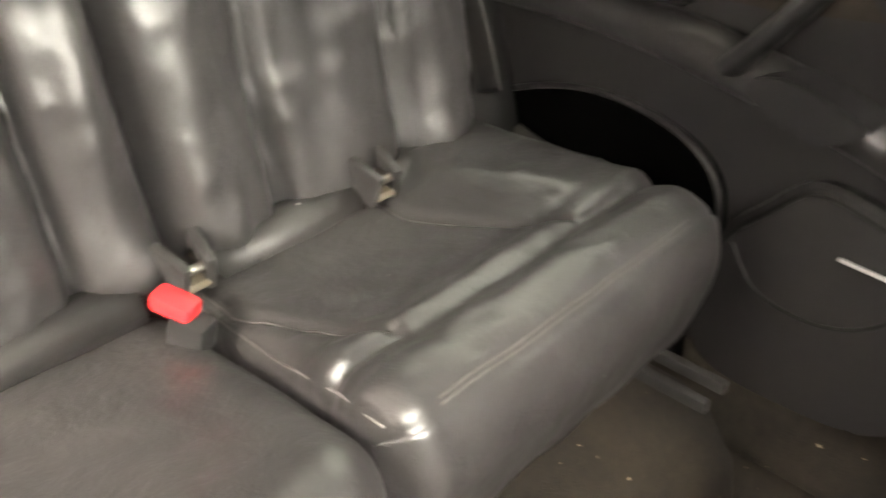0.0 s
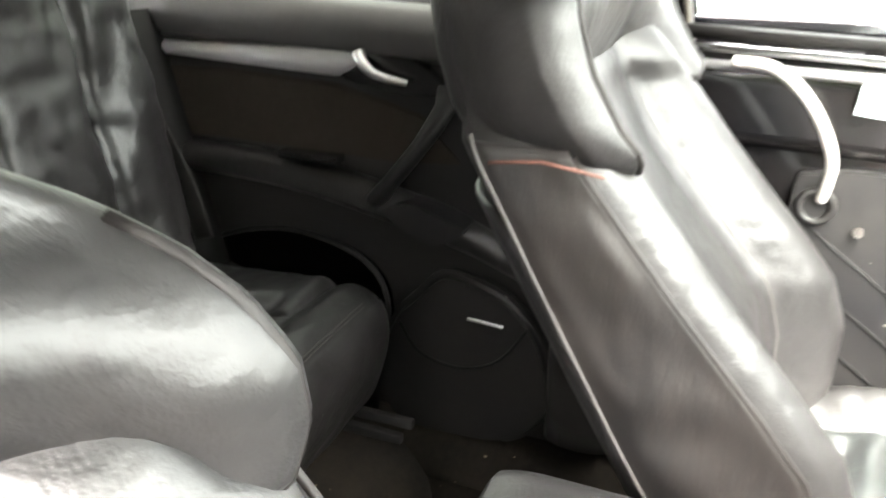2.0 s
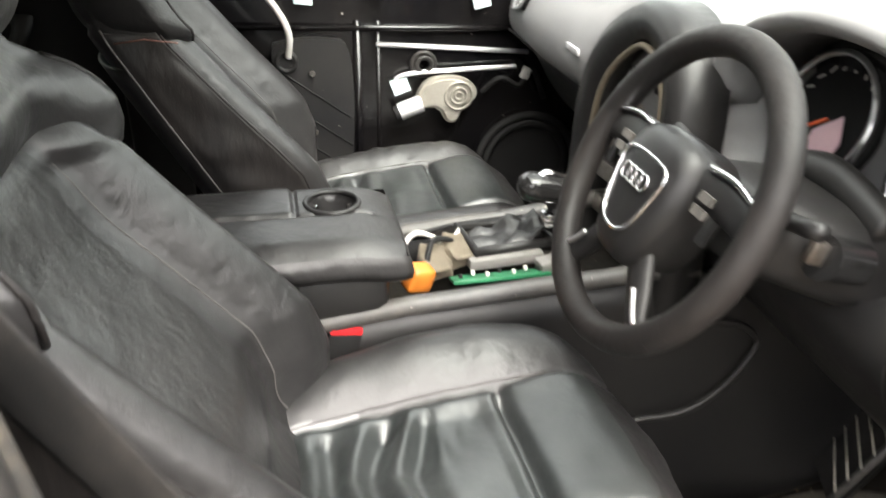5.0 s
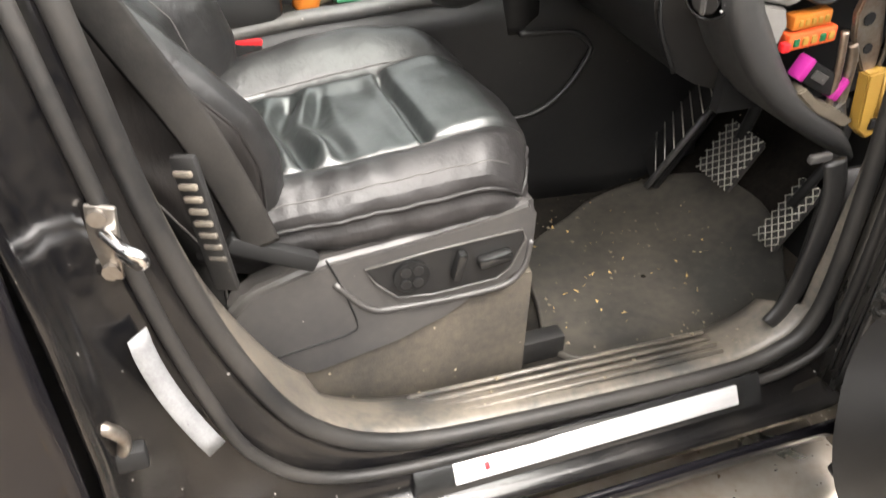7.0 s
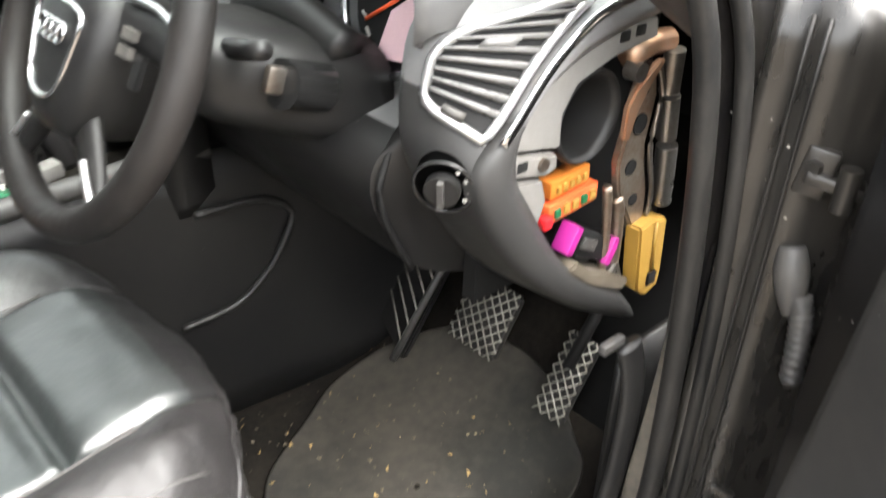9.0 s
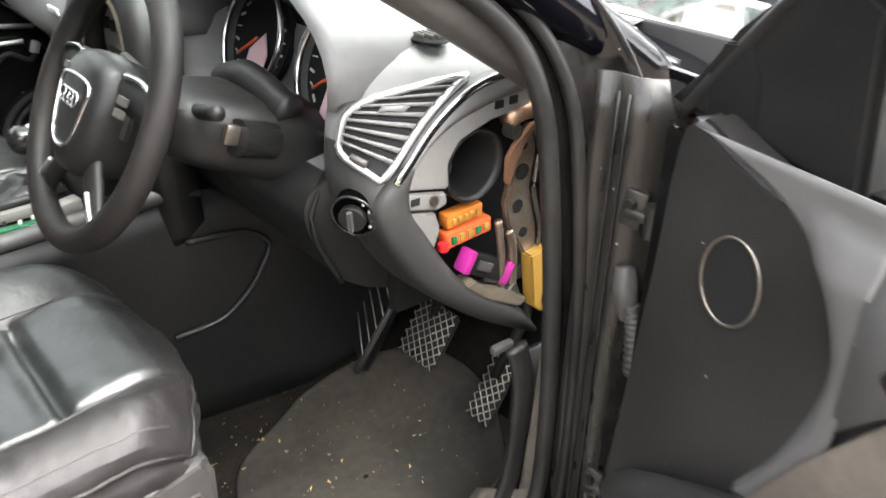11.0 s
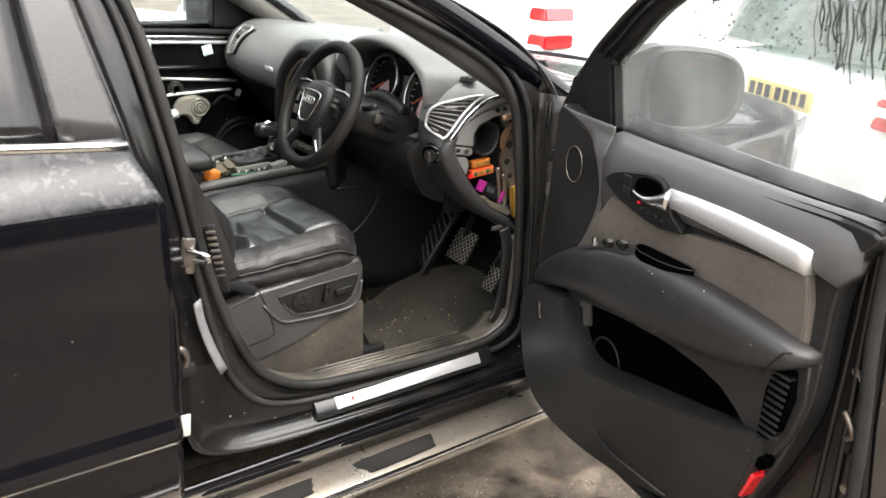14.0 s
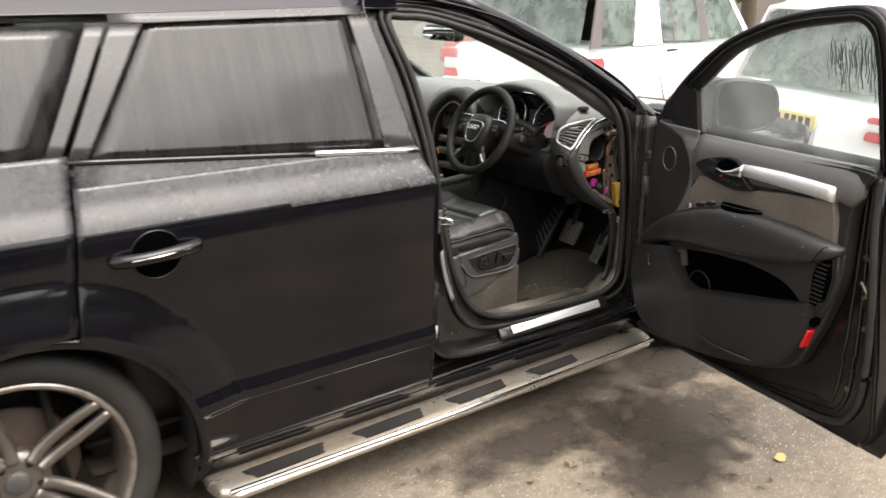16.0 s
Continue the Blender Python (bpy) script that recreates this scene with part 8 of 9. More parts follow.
# ---- pedals and mat ----
def pedal(name, label, c, size, rot, grid):
    p = thing(name, label, "pedal", at=c)
    base = pose(*c, *rot)
    bm = bmesh.new()
    bmesh.ops.create_cube(bm, size=1, matrix=base @ Matrix.Diagonal((size[0], size[1], 0.014, 1)))
    bmesh.ops.bevel(bm, geom=bm.edges[:], offset=0.006, segments=2, affect="EDGES")
    part("plate", bm, "rubber", p)
    w, h = size[0] / 2, size[1] / 2
    step = grid
    k = -w - h
    while k < w + h:
        for s in (1, -1):
            a = max(-w, k - h)
            b = min(w, k + h)
            if b - a > 0.006:
                A = base @ Vector((a, s * (k - a), 0.009))
                B = base @ Vector((b, s * (k - b), 0.009))
                tube("tread_rib", [tuple(A), tuple(B)], 0.0012, "plate_rib", p, segs=5)
        k += step
    return p


M["plate_rib"] = mat("worn_pedal_rib", (0.3, 0.29, 0.25), 0.5, 0.4, color2=(0.18, 0.16, 0.13), vscale=30)
bp = pedal("brake_pedal", "black rubber brake pedal with worn cross ribs", (2.50, -0.45, 0.528), (0.115, 0.105), (0, -58, 0), 0.020)
tube("arm", [(2.515, -0.445, 0.56), (2.56, -0.43, 0.66), (2.60, -0.43, 0.78)], 0.012, "black", bp)
ap = pedal("accelerator_pedal", "slim black accelerator pedal with worn ribs", (2.535, -0.60, 0.478), (0.14, 0.058), (0, -58, 0), 0.019)
tube("arm", [(2.53, -0.6, 0.50), (2.60, -0.6, 0.6), (2.62, -0.58, 0.74)], 0.010, "black", ap)
fr = thing("footrest", "black footrest with diagonal ribs", "footrest", at=(2.5, -0.3, 0.4))
prism("plate", [((x, y, z), (x + 0.02, y + 0.01, z - 0.01)) for x, y, z in ((2.445, -0.305, 0.372), (2.475, -0.195, 0.40), (2.61, -0.205, 0.62), (2.585, -0.325, 0.62))], "rubber", fr, bevel=0.004)
for k in range(7):
    f = 0.12 + 0.12 * k
    a = Vector((2.44, -0.29, 0.38)) * (1 - f) + Vector((2.573, -0.31, 0.603)) * f
    b = Vector((2.472, -0.21, 0.41)) * (1 - f - 0.1) + Vector((2.596, -0.22, 0.605)) * (f + 0.1)
    tube("rib", [tuple(a + Vector((-0.008, -0.004, 0.006))), tuple(b + Vector((-0.008, -0.004, 0.006)))], 0.0018, "plate_rib", fr, segs=5)
tube("edge", [(2.432, -0.295, 0.375), (2.57, -0.315, 0.60)], 0.007, "plastic_dusty", fr, segs=8)
fm = thing("floor_mat", "dirty black rubber floor mat with curled edges", "floor mat")
outl = spline([(2.068, -0.52), (2.045, -0.60), (2.048, -0.652), (2.085, -0.682), (2.17, -0.695), (2.26, -0.703), (2.42, -0.700), (2.50, -0.678), (2.535, -0.63), (2.58, -0.55), (2.60, -0.44), (2.57, -0.31), (2.47, -0.235), (2.36, -0.225), (2.26, -0.275), (2.14, -0.345), (2.09, -0.43)], 6, True)
cm = outl.mean(0)
rings = []
for k, dz in ((1.0, 0.003), (1.0, 0.012), (0.985, 0.015), (0.96, 0.010), (0.7, 0.011), (0.4, 0.010), (0.02, 0.010)):
    q = cm + (outl - cm) * k
    rings.append([(x, y, FLOOR(x, y) + 0.006 + dz + wob((x, y, 0), 6, 0.006)) for x, y in q])
loft("mat_sheet", rings, "mat_rubber", fm, caps=False)
litter = tagged(mesh("floor_litter", *(lambda r: ([v for v in r[0]], r[1]))((lambda rng: (lambda vs, fs: (vs, fs))(*(lambda items: ([p for it in items for p in it], [(3 * i, 3 * i + 1, 3 * i + 2) for i in range(len(items))]))([[(x + rng.uniform(-s, s), y + rng.uniform(-s, s), FLOOR(x, y) + 0.028 + rng.uniform(0, 0.004)) for _ in range(3)] for x, y, s in [(rng.uniform(2.07, 2.5), rng.uniform(-0.64, -0.22), rng.uniform(0.003, 0.009)) for _ in range(60)]])))(random.Random(3))), "dry_leaf", smooth=False), "scraps of dry leaf and grit on the mat", "litter", kind="stuff")
# trim strip between kick panel and seal
kt = thing("kick_trim", "loose black trim strip at the front of the sill", "trim")
tube("strip", spline([(2.395, -0.775, 0.72), (2.405, -0.785, 0.66), (2.40, -0.79, 0.55), (2.385, -0.79, 0.46), (2.36, -0.79, 0.42)], 6), 0.02, "plastic", kt, segs=10, squash=0.5, up=(0, 1, 0))
bm = bmesh.new()
box(bm, (2.375, -0.765, 0.722), (0.04, 0.012, 0.014), 0.004)
part("clip", bm, "plastic_dusty", kt)

# rear-view mirror
rv = thing("rear_view_mirror", "black rear-view mirror on the windscreen", "mirror", at=(2.05, 0, 1.43))
pad("housing", (0.03, 0.115, 0.035), 0.025, "plastic", rv, n=10, m=pose(2.07, 0.0, 1.432, 0, 10, 8))
bm = bmesh.new()
box(bm, (2.038, 0.0, 1.43), (0.004, 0.20, 0.052), 0.001, (0, 10, 8))
part("glass", bm, "mirror", rv)
tube("stem", [(2.09, 0.0, 1.45), (2.12, 0.0, 1.485), (2.13, 0.0, 1.53)], 0.014, "plastic", rv)


# ---- passenger door, stripped of its trim ----
pdoor = thing("passenger_door", "black passenger door with inner trim removed", "car door", at=(1.8, 0.8, 0.7))
DY = 0.775
sheet("inner_skin", lambda x, z: (x, DY - 0.02 * math.sin(max(0, min(1, (z - 0.35) / 0.7)) * math.pi) * 0.3, z), np.linspace(1.38, 2.42, 20), np.linspace(0.34, 1.12, 16), "paint_inner", pdoor, "black painted sheet steel", thick=0.006)
side_panel("outer_skin", lambda z: 1.34, lambda z: 2.50, 0.28, 1.14, "paint", pdoor, 1, 14, 20)
for z, x0, x1, r, mt in ((1.128, 1.40, 2.30, 0.010, "rubber"), (1.108, 1.40, 2.30, 0.006, "chrome"), (1.085, 1.42, 2.28, 0.007, "alu"), (0.985, 1.45, 2.30, 0.008, "paint_inner"), (0.932, 1.82, 2.20, 0.006, "alu")):
    tube("rail", [(x0, DY - 0.012, z + 0.012), (x1, DY - 0.012, z - 0.02)], r, mt, pdoor, segs=8)
tube("upright", [(1.776, DY - 0.008, 1.0), (1.775, DY - 0.008, 0.45)], 0.010, "paint_inner", pdoor, segs=8)
tube("upright", [(1.825, DY - 0.008, 1.0), (1.825, DY - 0.008, 0.45)], 0.006, "paint_inner", pdoor, segs=8)
cov = spline([(1.575, 0.93), (1.60, 0.96), (1.70, 0.965), (1.755, 0.93), (1.76, 0.72), (1.735, 0.60), (1.62, 0.60), (1.575, 0.72)], 5, True)
ac = prism("access_cover", [((x, DY - 0.024, z), (x, DY - 0.005, z)) for x, z in cov], "plastic", pdoor, "ribbed black access cover", bevel=0.005)
for k in range(5):
    tube("rib", [(1.58 + 0.0 * k, DY - 0.025, 0.90 - 0.07 * k), (1.755, DY - 0.025, 0.74 - 0.07 * k + 0.03)], 0.0022, "black", ac, segs=5)
bm = bmesh.new()
for x, z in ((1.665, 0.885), (1.665, 0.74)):
    cyl(bm, (x, DY - 0.026, z), (x, DY - 0.034, z), 0.007, 10)
part("screw", bm, "steel", pdoor)
cable = thing("bowden_cable", "pale cable looping out of the stripped door", "cable")
tube("cable", spline([(1.475, DY - 0.03, 1.105), (1.53, DY - 0.045, 1.10), (1.58, DY - 0.06, 1.06), (1.615, DY - 0.055, 0.99), (1.612, DY - 0.03, 0.925)], 8), 0.008, "white_trim", cable, segs=10)
ring = [(1.607 + 0.022 * math.cos(a), DY - 0.028, 0.915 + 0.022 * math.sin(a)) for a in np.linspace(0, 6.283, 20, endpoint=False)]
tube("grommet", ring, 0.006, "rubber", cable, closed=True, segs=8, up=(0, 1, 0))
for x, z, a in ((1.655, 1.063, 6), (1.828, 1.075, 0), (2.072, 1.045, -12), (1.875, 0.845, -20)):
    tp = thing("tape_piece", "square of pale blue tape on the bare door", "tape", "tape pieces")
    bm = bmesh.new()
    box(bm, (x, DY - 0.026, z), (0.042, 0.003, 0.040), 0.001, (0, a, 0))
    part("tape", bm, "tape", tp)
motor = thing("window_motor", "cream cast window motor in the stripped door", "motor", at=(1.99, DY, 0.8))
mp = spline([(1.915, 0.825), (1.945, 0.862), (2.01, 0.868), (2.055, 0.845), (2.06, 0.815), (2.03, 0.79), (2.01, 0.755), (1.985, 0.758), (1.965, 0.79), (1.92, 0.795)], 4, True)
prism("casting", [((x, DY - 0.055, z), (x, DY - 0.02, z)) for x, z in mp], "cream", motor, "cream cast housing", bevel=0.008)
for r in (0.034, 0.020, 0.009):
    tube("casting_ring", [(2.015 + r * math.cos(a), DY - 0.057, 0.822 + r * math.sin(a)) for a in np.linspace(0, 6.283, 26, endpoint=False)], 0.003, "cream", motor, closed=True, segs=6, up=(0, 1, 0))
bm = bmesh.new()
cyl(bm, (1.925, DY - 0.045, 0.805), (1.87, DY - 0.045, 0.785), 0.021, 20)
part("motor_can", bm, "alu", motor, "silver motor can")
bm = bmesh.new()
cyl(bm, (1.87, DY - 0.045, 0.785), (1.86, DY - 0.045, 0.781), 0.018, 20)
part("end_cap", bm, "black", motor)
rod = thing("regulator_rail", "steel window regulator rail", "rail")
tube("rail", spline([(1.865, DY - 0.02, 0.86), (1.90, DY - 0.03, 0.875), (2.03, DY - 0.03, 0.88), (2.165, DY - 0.03, 0.882)], 6), 0.006, "alu", rod, segs=8)
kb = thing("rubber_bung", "round black rubber bung in the door skin", "bung")
for r, y in ((0.028, 0.022), (0.018, 0.03)):
    tube("ring", [(1.933 + r * math.cos(a), DY - y, 0.895 + r * math.sin(a)) for a in np.linspace(0, 6.283, 22, endpoint=False)], 0.006, "rubber", kb, closed=True, segs=8, up=(0, 1, 0))
spk = thing("door_speaker", "large black speaker mount low in the door", "loudspeaker")
for r in (0.13, 0.11):
    tube("mount_ring", [(2.21 + r * math.cos(a), DY - 0.02, 0.62 + r * math.sin(a)) for a in np.linspace(0, 6.283, 36, endpoint=False)], 0.011, "black", spk, closed=True, segs=8, up=(0, 1, 0))
bm = bmesh.new()
cyl(bm, (2.21, DY - 0.005, 0.62), (2.21, DY - 0.015, 0.62), 0.11, 32)
part("cone", bm, "black", spk)
pw = thing("door_wires", "loose wiring loom in the stripped door", "wires")
tube("wire", spline([(2.08, DY - 0.03, 0.82), (2.12, DY - 0.05, 0.86), (2.17, DY - 0.05, 0.84), (2.2, DY - 0.05, 0.88), (2.24, DY - 0.04, 0.80)], 8), 0.007, "black", pw, segs=8)
bm = bmesh.new()
box(bm, (2.185, DY - 0.05, 0.87), (0.02, 0.015, 0.03), 0.003, (0, 20, 0))
part("plug", bm, "white_trim", pw)
# window frame and clear pane
pg = [(1.39, 1.15), (1.36, 1.35), (1.30, 1.53), (1.52, 1.525), (1.75, 1.46), (2.0, 1.37), (2.25, 1.235), (2.31, 1.13)]
pane = prism("window", [((x, half_width(x, z) - 0.035, z), (x, half_width(x, z) - 0.039, z)) for x, z in pg], "glass", pdoor, "clear window pane", bevel=0.0, smooth=False)
pane.visible_shadow = False
tube("window_frame", spline([(x, half_width(x, z) - 0.03, z) for x, z in pg], 5), 0.022, "gloss_black", pdoor, segs=8)
corner = [(2.12, 1.125), (2.36, 1.12), (2.30, 1.21), (2.17, 1.29), (2.13, 1.30)]
sailp = prism("mirror_corner", [((x, 0.80, z), (x, 0.86, z)) for x, z in corner], "plastic", pdoor, "black corner cover with small speaker", bevel=0.008)
lm = thing("door_mirror", "black passenger door mirror outside the window", "door mirror")
pad("housing", (0.06, 0.13, 0.095), 0.05, "gloss_black", lm, n=12, m=pose(2.16, 1.10, 1.20, 0, 0, -10))
bm = bmesh.new()
box(bm, (2.098, 1.095, 1.20), (0.004, 0.20, 0.14), 0.001, (0, 0, -10))
part("mirror_glass", bm, "mirror", lm)
tube("foot", [(2.22, 0.92, 1.14), (2.19, 1.02, 1.15)], 0.03, "plastic", lm)

# ---- left rear door trim ----
ld = thing("left_rear_door", "left rear door with dark trim, suede band and speaker pocket", "car door", "rear doors", at=(0.8, 0.8, 0.7))
side_panel("door_skin", rear_cut, lambda z: 1.332 if z < 1.02 else 1.332 - 0.05 * (z - 1.02) / 0.11, 0.275, 1.148, "paint", ld, 1, 16, 26)
RY = 0.80
sheet("trim_panel", lambda x, z: (x, RY - 0.012 * math.sin(z * 9), z), np.linspace(0.22, 1.33, 14), np.linspace(0.33, 1.16, 14), "plastic", ld, "dark plastic trim panel", thick=0.01)
rings = [[(x, y, z + 0.012 - 0.036 * (x - 0.4)) for y, z in ((0.83, 1.155), (0.80, 1.165), (0.775, 1.155), (0.762, 1.125), (0.77, 1.085), (0.80, 1.07))] for x in np.linspace(0.22, 1.33, 6)]
loft("upper_rail", rings, "rail_grey", ld, "grey soft-touch window ledge")
rings = [[(x, 0.785, zb), (x, 0.770, zb + 0.002), (x, 0.766, (zb + zu) / 2), (x, 0.770, zu - 0.002), (x, 0.785, zu)] for x, zb, zu in ((0.345, 1.058, 1.072), (0.45, 1.052, 1.074), (0.60, 1.045, 1.077), (0.75, 1.038, 1.078), (0.85, 1.034, 1.078), (0.875, 1.046, 1.077), (0.905, 1.066, 1.076))]
loft("bright_trim", rings, "alu", ld, "tapered brushed aluminium trim strip")
tube("door_handle", spline([(0.895, 0.768, 1.075), (0.91, 0.755, 1.062), (0.935, 0.752, 1.046), (0.985, 0.758, 1.036)], 5), np.linspace(0.012, 0.005, 16), "satin", ld, "chrome pull handle", segs=8)
hb = spline([(0.855, 1.036), (0.88, 1.075), (0.92, 1.086), (0.98, 1.075), (1.03, 1.045), (1.05, 1.018), (1.0, 1.012), (0.92, 1.018)], 4, True)
prism("handle_bezel", [((x, 0.776, z), (x, 0.80, z)) for x, z in hb], "gloss_black", ld, bevel=0.004)
ins = [(0.28, 0.89), (0.28, 1.02), (0.60, 1.03), (0.84, 1.02), (1.0, 0.98), (1.08, 0.90), (0.95, 0.89), (0.6, 0.90)]
prism("suede_insert", [((x, 0.783, z), (x, 0.80, z)) for x, z in ins], "fabric_dimmed", ld, "grey-brown suede band, darkened for the dim rear cabin", bevel=0.004)
rings = []
for x, zu, zb, w in ((0.28, 0.895, 0.835, 0.03), (0.45, 0.898, 0.833, 0.055), (0.65, 0.900, 0.830, 0.066), (0.80, 0.887, 0.818, 0.068), (0.93, 0.864, 0.788, 0.066), (1.03, 0.836, 0.765, 0.06), (1.12, 0.802, 0.734, 0.05), (1.20, 0.758, 0.692, 0.035), (1.27, 0.705, 0.655, 0.012)):
    rings.append([(x, RY - a, z) for a, z in ((0.0, zu), (w - 0.02, zu - 0.002), (w - 0.004, zu - 0.014), (w, (zu + zb) / 2), (w - 0.010, zb + 0.008), (0.0, zb - 0.004))])
arm2 = loft("armrest", rings, "leather", ld, "black padded armrest")
arm2.modifiers.new("smooth", "SUBSURF").levels = 1
tube("grab_strap", spline([(0.935, 0.735, 0.84), (0.97, 0.725, 0.88), (1.02, 0.735, 0.945), (1.05, 0.76, 1.0), (1.055, 0.775, 1.03)], 6), 0.024, "plastic", ld, "black diagonal grab handle", segs=12, squash=0.6)
tray = spline([(0.955, 0.815), (0.995, 0.842), (1.09, 0.812), (1.085, 0.795), (1.035, 0.775)], 4, True)
prism("switch_tray", [((x, 0.728, z), (x, 0.80, z)) for x, z in tray], "plastic", ld, bevel=0.006)
bm = bmesh.new()
box(bm, (0.80, 0.755, 0.897), (0.12, 0.03, 0.014), 0.004)
part("window_switch", bm, "gloss_black", ld)
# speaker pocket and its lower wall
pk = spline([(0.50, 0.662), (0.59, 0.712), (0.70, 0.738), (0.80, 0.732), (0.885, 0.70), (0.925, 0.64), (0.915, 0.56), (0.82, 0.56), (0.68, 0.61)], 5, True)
# No opening is cut; this flat black slab gives its inner shade.
prism("speaker_pocket_shade", [((x, 0.782, z), (x, 0.81, z)) for x, z in pk], "void", ld, "black slab painted as the shade in a speaker opening", bevel=0.0)
tube("pocket_lip", [(x, 0.780, z) for x, z in pk], 0.005, "plastic", ld, closed=True, segs=8, up=(0, 1, 0))
tube("pocket_strut", [(0.48, 0.775, 0.668), (0.60, 0.772, 0.635), (0.70, 0.772, 0.605)], 0.012, "plastic_dusty", ld, segs=8)
lowp = spline([(0.937, 0.60), (0.985, 0.66), (1.041, 0.712), (1.11, 0.705), (1.175, 0.675), (1.229, 0.606), (1.254, 0.507), (1.243, 0.45), (1.18, 0.39), (1.10, 0.37), (0.95, 0.38), (0.90, 0.48)], 5, True)
prism("door_pocket", [((x, 0.762, z), (x, 0.80, z)) for x, z in lowp], "plastic", ld, "black plastic door pocket", bevel=0.014, segs=3)
tube("pocket_line", spline([(0.96, 0.76, 0.60), (1.0, 0.76, 0.545), (1.08, 0.76, 0.53), (1.15, 0.76, 0.56), (1.20, 0.76, 0.63)], 6), 0.003, "black", ld, segs=6)
bm = bmesh.new()
box(bm, (1.125, 0.759, 0.631), (0.066, 0.004, 0.005), 0.001, (0, 4, 0))
part("speaker_badge", bm, "alu", ld, "plain bright badge strip")
for c in frame_c:
    patch("window_frame", c, "gloss_black", ld, 1, 0.0)
pn = patch("window", ((0.28, 1.165), (1.25, 1.145), (1.16, 1.55), (0.48, 1.54)), "privacy", ld, 1, -0.03, n=8, thick=0.004, label="misted window pane")
pn.visible_shadow = False
# inner trim behind the right rear door
sheet("inner_trim", lambda x, z: (x, -0.80, z), np.linspace(0.22, 1.33, 8), np.linspace(0.33, 1.16, 6), "plastic", rdoor, thick=0.01)
# left rear belt beside the backrest
lb = thing("seat_belt", "black seat belt hanging beside the rear backrest", "seat belt")
tube("web", spline([(0.43, 0.69, 1.18), (0.50, 0.69, 1.0), (0.575, 0.685, 0.84), (0.61, 0.68, 0.74)], 8), 0.024, "rubber", lb, segs=10, squash=0.14, up=(0, 1, 0))
sheet("seat_side_trim", lambda z, v: (0.52 + 0.04 * v - 0.22 * (z - 0.75), 0.655 + 0.12 * v, z), np.linspace(0.5, 1.13, 8), np.linspace(0, 1, 5), "black", bench, "dark side trim panel", thick=0.01)
sheet("seat_side_trim", lambda z, v: (0.52 + 0.04 * v - 0.22 * (z - 0.75), -0.655 - 0.12 * v, z), np.linspace(0.5, 1.13, 8), np.linspace(0, 1, 5), "black", bench, thick=0.01)


# ---- parked cars round about ----
def parked_car(m, paint, label, plate=True, tall=False):
    """A plain hatchback, its rear bumper at the origin and its nose along +x."""
    root = thing("parked_car", label, "car", "parked cars")
    L, W, H = 4.2, 0.86, 1.62
    prof_x = (0.0, 0.06, 0.25, 0.9, 1.6, 2.3, 2.75, 3.3, 3.9, 4.15, 4.2)
    belt = (0.86, 0.95, 0.99, 1.0, 0.99, 0.97, 0.96, 0.93, 0.86, 0.70, 0.5)
    low = (0.38, 0.30, 0.26, 0.26, 0.26, 0.26, 0.26, 0.26, 0.27, 0.3, 0.36)
    wid = (0.74, 0.80, 0.84, 0.86, 0.86, 0.86, 0.86, 0.85, 0.82, 0.72, 0.6)
    rings = []
    for x, b, l, w in zip(prof_x, belt, low, wid):
        rings.append([(x, s * y, z) for s, y, z in ((1, w * 0.92, l), (1, w * 0.99, (l + b) * 0.42), (1, w, (l + b) * 0.55), (1, w * 0.985, b - 0.07), (1, w * 0.94, b), (-1, w * 0.94, b), (-1, w * 0.985, b - 0.07), (-1, w, (l + b) * 0.55), (-1, w * 0.99, (l + b) * 0.42), (-1, w * 0.92, l))])
    body = loft("body", rings, paint, root)
    sm = body.modifiers.new("smooth", "SUBSURF")
    sm.levels = sm.render_levels = 1
    roofs = ((0.12, 0.78, 0.96), (0.32, 0.70, 1.50), (0.50, 0.685, 1.575), (1.2, 0.68, H), (2.0, 0.68, 1.60), (2.35, 0.67, 1.55))
    # glasshouse as panes between pillars
    base = lambda x: (x, 0.80, 0.97)
    rings = [[(x, s * y, z) for s, y, z in ((1, w, h - 0.03), (1, w * 0.9, h), (-1, w * 0.9, h), (-1, w, h - 0.03))] for x, w, h in roofs[1:]]
    solid(loft("roof", rings, paint, root, caps=False, closed=False), 0.03)
    def quad(name, pts, mt, parent=root, thick=0.02, lab=""):
        ob = solid(mesh(name, pts, [(0, 1, 2, 3)], mt, parent, lab, smooth=False), thick, 0.0)
        return ob
    for s in (-1, 1):
        t = lambda x, z: (x, s * (0.81 - 0.125 * (z - 0.97) / 0.57), z)
        if tall:
            quad("rear_pillar", [t(0.10, 0.96), t(0.24, 0.96), t(0.42, 1.54), t(0.33, 1.50)], "pillar_grey")
            quad("side_window", [t(0.24, 0.985), t(0.72, 0.985), t(0.88, 1.54), t(0.42, 1.54)], "tinted_clear")
            tube("window_trim", [t(0.24, 0.985), t(0.60, 0.98), t(0.72, 1.01), t(0.80, 1.20), t(0.87, 1.50)], 0.012, "pillar_grey", root, segs=6)
            quad("wide_pillar", [t(0.72, 0.96), t(1.17, 0.96), t(1.17, 1.55), t(0.88, 1.55)], paint)
            quad("side_window", [t(1.17, 0.985), t(1.38, 0.98), t(1.36, 1.54), t(1.17, 1.54)], "tinted_clear")
            quad("window_divider", [t(1.38, 0.97), t(1.41, 0.97), t(1.39, 1.55), t(1.36, 1.55)], "pillar_grey")
            quad("side_window", [t(1.41, 0.98), t(1.86, 0.97), t(1.78, 1.55), t(1.39, 1.54)], "tinted_clear")
